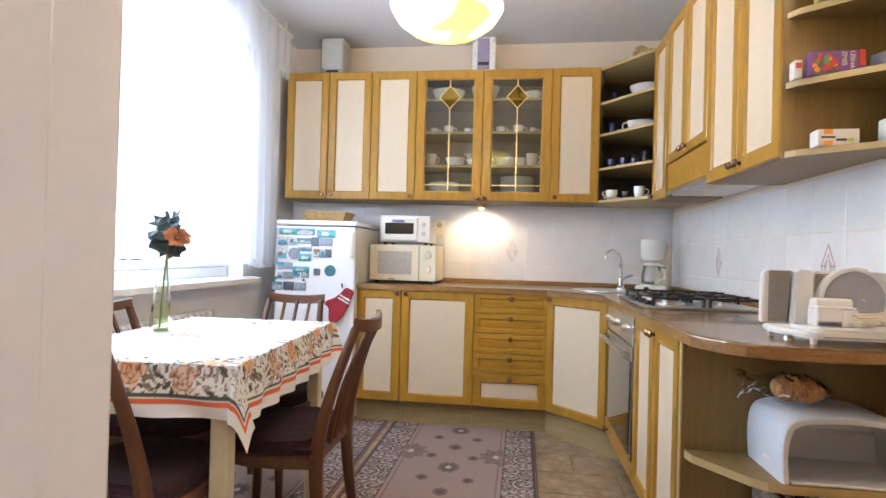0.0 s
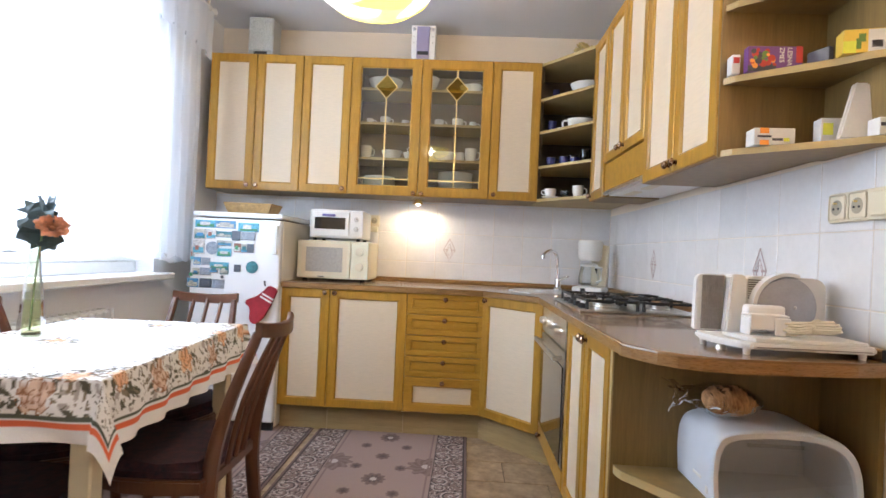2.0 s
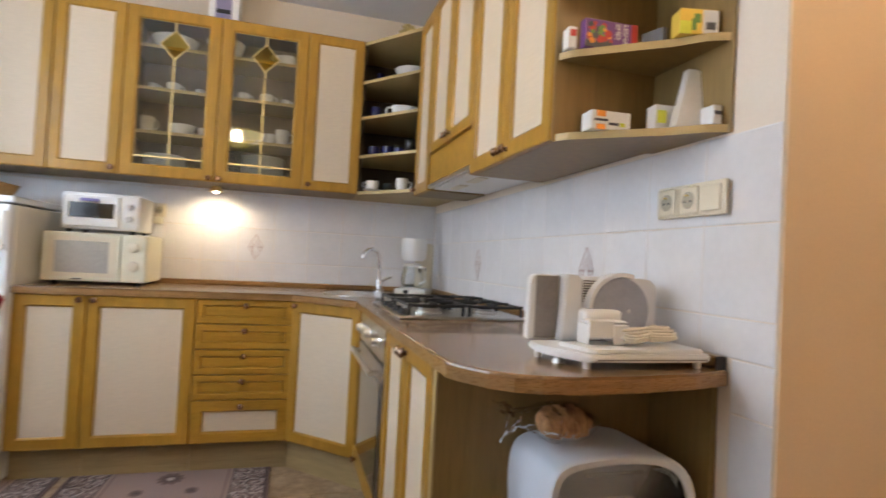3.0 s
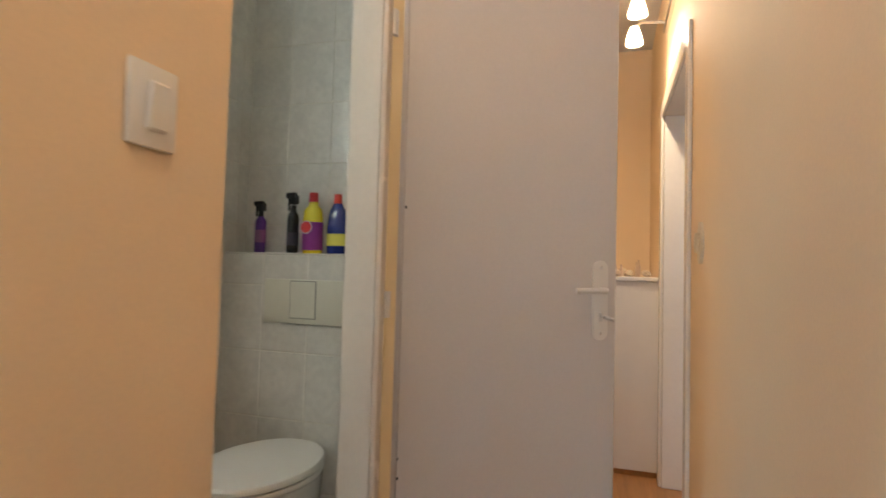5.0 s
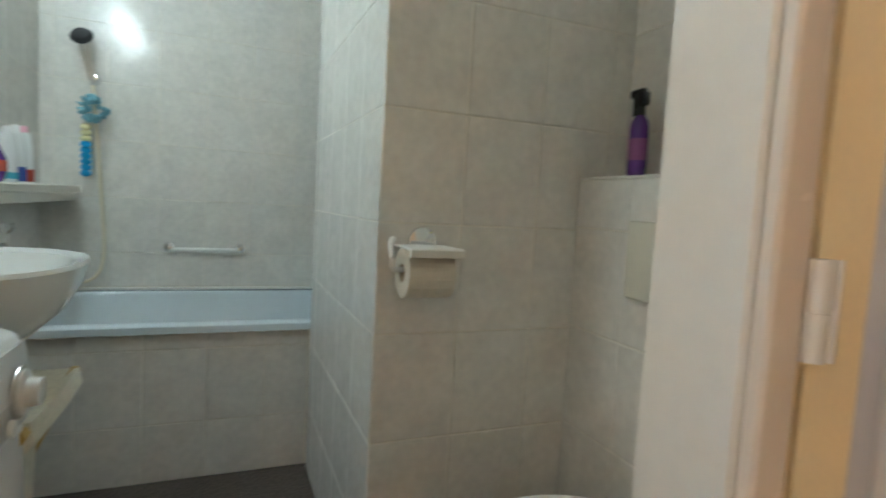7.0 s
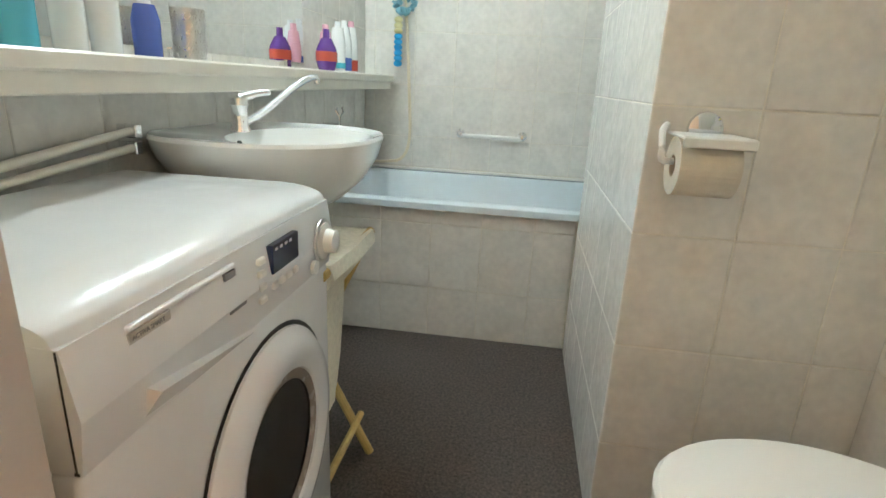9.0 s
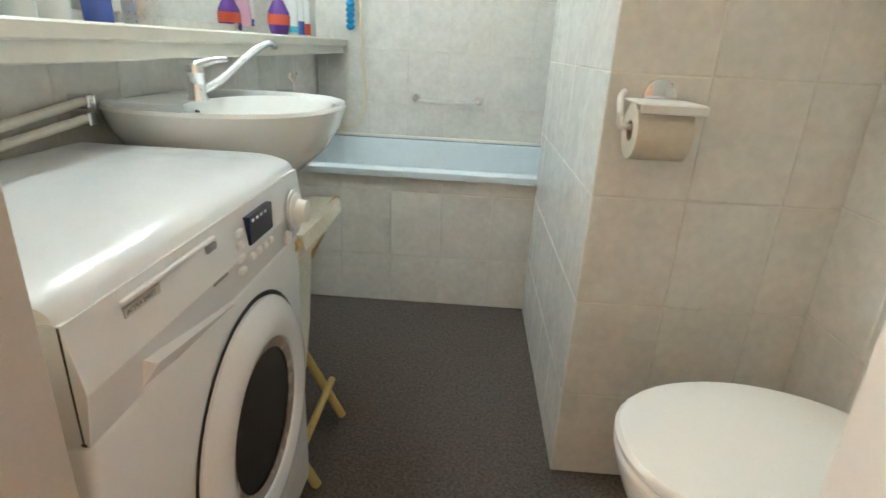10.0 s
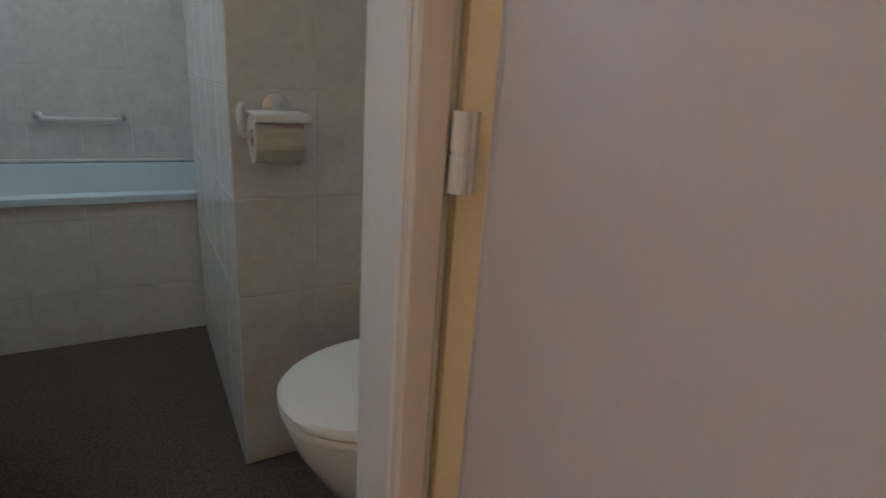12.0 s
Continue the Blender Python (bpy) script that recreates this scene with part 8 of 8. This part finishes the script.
bm = tube(bmesh.new(), spline([(2.312, 2.19, 0.935), (2.300, 2.165, 0.925), (2.297, 2.14, 0.90), (2.300, 2.14, 0.878), (2.32, 2.14, 0.876)], 4), 0.006, 8)
part("arm", bm, M_WHITEPLASTIC, ph, "", smooth=True)
bm = bmesh.new()
lathe(bm, [(0.020, 0), (0.051, 0), (0.051, 0.100), (0.020, 0.100), (0.020, 0)], n=36)
roll = thing("toilet_roll", (2.37, 2.145, 0.81), "full roll of beige toilet paper on its holder", "toilet paper")
part("paper", bm, mat("tissue_paper", (0.66, 0.60, 0.50), 0.95, scale=60, vary=0.06, bump=0.4), roll, "", pose(2.320, 2.145, 0.868, 0, 90, 0))
part("core", lathe(bmesh.new(), [(0.0195, 0.001), (0.0195, 0.099), (0.018, 0.099), (0.018, 0.001), (0.0195, 0.001)], n=24), mat("cardboard", (0.42, 0.32, 0.22), 0.9), roll, "brown cardboard core", pose(2.320, 2.145, 0.868, 0, 90, 0), smooth=True)

# cleaning bottles on the cistern box
CZ_ = 1.0985
SPB = plain("black_spray", (0.012, 0.010, 0.014), 0.25)


def spray(x, y, h, paint, label, band=None):
    b = bottle(x, y, CZ_, [(0.021, 0), (0.0235, 0.006), (0.0235, h * 0.56), (0.021, h * 0.63), (0.011, h * 0.70)], paint, SPB, label, 0.8, 1.0, 0.02, 0.011, band, "spray_bottle", "cleaning bottles")
    bm = boxm(x - 0.010, x + 0.010, y - 0.020, y + 0.012, CZ_ + h * 0.80, CZ_ + h * 0.96, bevel=0.006, seg=2)
    box(bm, x - 0.008, x + 0.008, y - 0.014, y + 0.034, CZ_ + h * 0.90, CZ_ + h, bevel=0.005)
    box(bm, x - 0.004, x + 0.004, y + 0.016, y + 0.024, CZ_ + h * 0.70, CZ_ + h * 0.90, bevel=0.002)
    part("trigger", bm, SPB, b, "black trigger head", smooth=True)


spray(2.865, 2.105, 0.205, V1, "violet air-freshener spray bottle on the cistern box", (0.04, 0.09, plain("violet_print", (0.22, 0.05, 0.20), 0.3)))
spray(2.855, 1.952, 0.235, SPB, "black spray bottle on the cistern box", (0.03, 0.08, plain("dark_print", (0.05, 0.04, 0.06), 0.3)))
sv = bottle(2.85, 1.862, CZ_, [(0.034, 0), (0.038, 0.02), (0.038, 0.12), (0.033, 0.165), (0.018, 0.185), (0.018, 0.195)], plain("yellow_bottle", (0.82, 0.68, 0.03), 0.25), plain("red_cap", (0.65, 0.03, 0.03), 0.3), "yellow and violet cleaner bottle with a red cap", 0.7, 1.1, 0.036, 0.018, (0.012, 0.118, plain("magenta_label", (0.26, 0.03, 0.26), 0.3)), "cleaner_bottle", "cleaning bottles")
part("badge", lathe(bmesh.new(), [(0.0, 0.001), (0.022, 0.001), (0.022, 0.0)], n=18), bpy.data.materials["red_cap"], sv, "round red mark", pose(2.8225, 1.875, CZ_ + 0.098, 0, -90))
part("badge", lathe(bmesh.new(), [(0.0, 0.0012), (0.025, 0.0006), (0.025, 0.0)], n=18), CLR, sv, "round white mark", pose(2.8232, 1.875, CZ_ + 0.098, 0, -90))
bottle(2.862, 1.765, CZ_, [(0.036, 0), (0.038, 0.10), (0.030, 0.16), (0.016, 0.19)], plain("navy_bottle", (0.015, 0.03, 0.20), 0.25), plain("red_cap_b", (0.60, 0.05, 0.03), 0.3), "dark blue cleaner bottle with a red cap", 0.7, 1.1, 0.035, 0.016, (0.03, 0.075, plain("yellow_label", (0.75, 0.70, 0.12), 0.3)), "cleaner_bottle", "cleaning bottles")

# ---- tiles, last ----
TILES = {}


def tile_mesh(w, h, t, material):
    """Cushioned tile lying in x-z with its face towards -y."""
    key = (round(w, 3), round(h, 3), round(t, 4), material.name)
    if key not in TILES:
        b = min(0.0025, w * 0.2)
        bm = bmesh.new()
        back = [bm.verts.new(v) for v in ((0, 0, 0), (w, 0, 0), (w, 0, h), (0, 0, h))]
        mid = [bm.verts.new(v) for v in ((0, -t + 0.0012, 0), (w, -t + 0.0012, 0), (w, -t + 0.0012, h), (0, -t + 0.0012, h))]
        top = [bm.verts.new(v) for v in ((b, -t, b), (w - b, -t, b), (w - b, -t, h - b), (b, -t, h - b))]
        for a, c in ((back, mid), (mid, top)):
            for i in range(4):
                bm.faces.new((a[i], a[(i + 1) % 4], c[(i + 1) % 4], c[i]))
        bm.faces.new(top)
        me = bpy.data.meshes.new("tile")
        bmesh.ops.recalc_face_normals(bm, faces=bm.faces)
        bm.to_mesh(me)
        bm.free()
        me.materials.append(material)
        TILES[key] = me
    return TILES[key]


def tiling(parent, m, u0, u1, z0, z1, tw, th, ubase, zbase, material, t=0.0018, gap=0.0024, stagger=0.0):
    """Tiles over u0..u1, z0..z1 of the wall frame m, on a lattice through (ubase, zbase)."""
    j0, j1 = math.floor((z0 - zbase) / th), math.ceil((z1 - zbase) / th)
    for j in range(j0, j1):
        off = stagger * tw * (j % 2)
        i0, i1 = math.floor((u0 - ubase - off) / tw), math.ceil((u1 - ubase - off) / tw)
        for i in range(i0, i1):
            a, b = max(u0, ubase + off + i * tw), min(u1, ubase + off + (i + 1) * tw)
            c, d = max(z0, zbase + j * th), min(z1, zbase + (j + 1) * th)
            if b - a < 0.012 or d - c < 0.012:
                continue
            o = new("tile", tile_mesh(b - a - gap, d - c - gap, t, material))
            o.parent = parent
            o.matrix_basis = m @ pose(a + gap / 2, 0, c + gap / 2)


# kitchen back wall and right wall
wn_ = bpy.data.objects["wall_north"]
tiling(wn_, pose(0, YB, 0), -0.87, XR, 0.893, 1.419, 0.198, 0.198, -0.018, 1.007, M_KTILE)
tiling(wn_, pose(0, YB, 0), -1.565, -0.87, 1.007, 1.419, 0.198, 0.198, -0.018, 1.007, M_KTILE)
wem = pose(XR, 0, 0, 0, 0, -90)
tiling(wall_east, wem, -3.88, -1.347, 0.893, 1.375, 0.1975, 0.197, -1.347, 0.978, M_KTILE)
tiling(wall_east, wem, -1.452, -1.347, 0.0, 0.893, 0.1975, 0.197, -1.347, 0.978, M_KTILE)
# diamond ornaments on some tiles
M_ORN = mat("rose_ornament", (0.52, 0.40, 0.38), 0.2, scale=60, vary=0.3)


def ornament(m):
    bm = bmesh.new()
    for k, w in ((1.0, 0.004), (0.55, 0.003)):
        pts = [(0, 0.075 * k), (0.040 * k, 0), (0, -0.075 * k), (-0.040 * k, 0), (0, 0.075 * k)]
        tube(bm, [(x, 0, z) for x, z in pts], w * 0.6, 6)
    for s in (-1, 1):
        tube(bm, [(s * 0.004, 0, -0.06), (s * 0.022, 0, -0.02), (s * 0.004, 0, 0.02)], 0.002, 5)
        tube(bm, [(s * 0.035, 0, 0.0), (s * 0.01, 0, 0.0)], 0.003, 5)
    for v in bm.verts:
        v.co.y *= 0.4
    single("tile_ornament", bm, M_ORN, "dusty rose diamond ornament on a wall tile", "ornament", group="tile ornaments", m=m)


ornament(pose(0.080, YB - 0.0065, 1.096))
ornament(pose(XR - 0.0065, 3.02, 1.062, 0, 0, -90))
ornament(pose(XR - 0.0065, 2.027, 1.060, 0, 0, -90))
# kitchen floor
flm = Matrix(((1, 0, 0, 0), (0, 0, 1, 0), (0, -1, 0, -0.006), (0, 0, 0, 1)))
tiling(floor_kitchen, flm, XL, XR, YH0, 3.885, 0.40, 0.245, 0.02, 0.31, M_FTILE, 0.006, 0.004, 0.5)
# bathroom walls: 20 x 25 cm
TWB, THB = 0.193, 0.2445
ZB0 = -0.010
tiling(wall_pillar, pose(0, BYP + 0.002, 0), BXP, BXW + 0.01, 0.0, 2.57, TWB, THB, 2.285, ZB0, M_BTILE)
tiling(wall_pillar, pose(BXP + 0.002, 0, 0, 0, 0, -90), -3.0975, -BYP - 0.002, 0.0, 2.57, TWB, THB, -BYP, ZB0, M_BTILE)
tiling(cistern_box, pose(BXB + 0.002, 0, 0, 0, 0, -90), -BYP, -1.447, 0.0, 1.090, TWB, THB, -2.028, ZB0 + 0.008, M_BTILE)
tiling(wall_bath_east, pose(BXW + 0.002, 0, 0, 0, 0, -90), -BYP, -1.447, 1.098, 2.57, TWB, THB, -2.028, ZB0, M_BTILE)
tiling(wall_bath_north, pose(0, BYW + 0.002, 0), 1.26, 2.92, 0.57, 2.57, 0.1965, THB, 1.705, ZB0, M_BTILE)
tiling(bath_front, pose(0, 3.1165, 0), 1.264, BXP - 0.003, 0.0, 0.524, 0.1965, 0.262, 1.738, -0.056 - 0.0, M_BTILE)
tiling(wall_bath_west, pose(1.260, 0, 0, 0, 0, 90), 1.447, 3.84, 0.0, 2.57, 0.1965, THB, 1.5, ZB0, M_BTILE)
structure("cistern_box_top", boxm(BXB + 0.001, BXW + 0.005, 1.447, BYP, 1.0905, 1.0975, bevel=0.002), M_BTILE, "tiled top of the cistern box", "boxing")
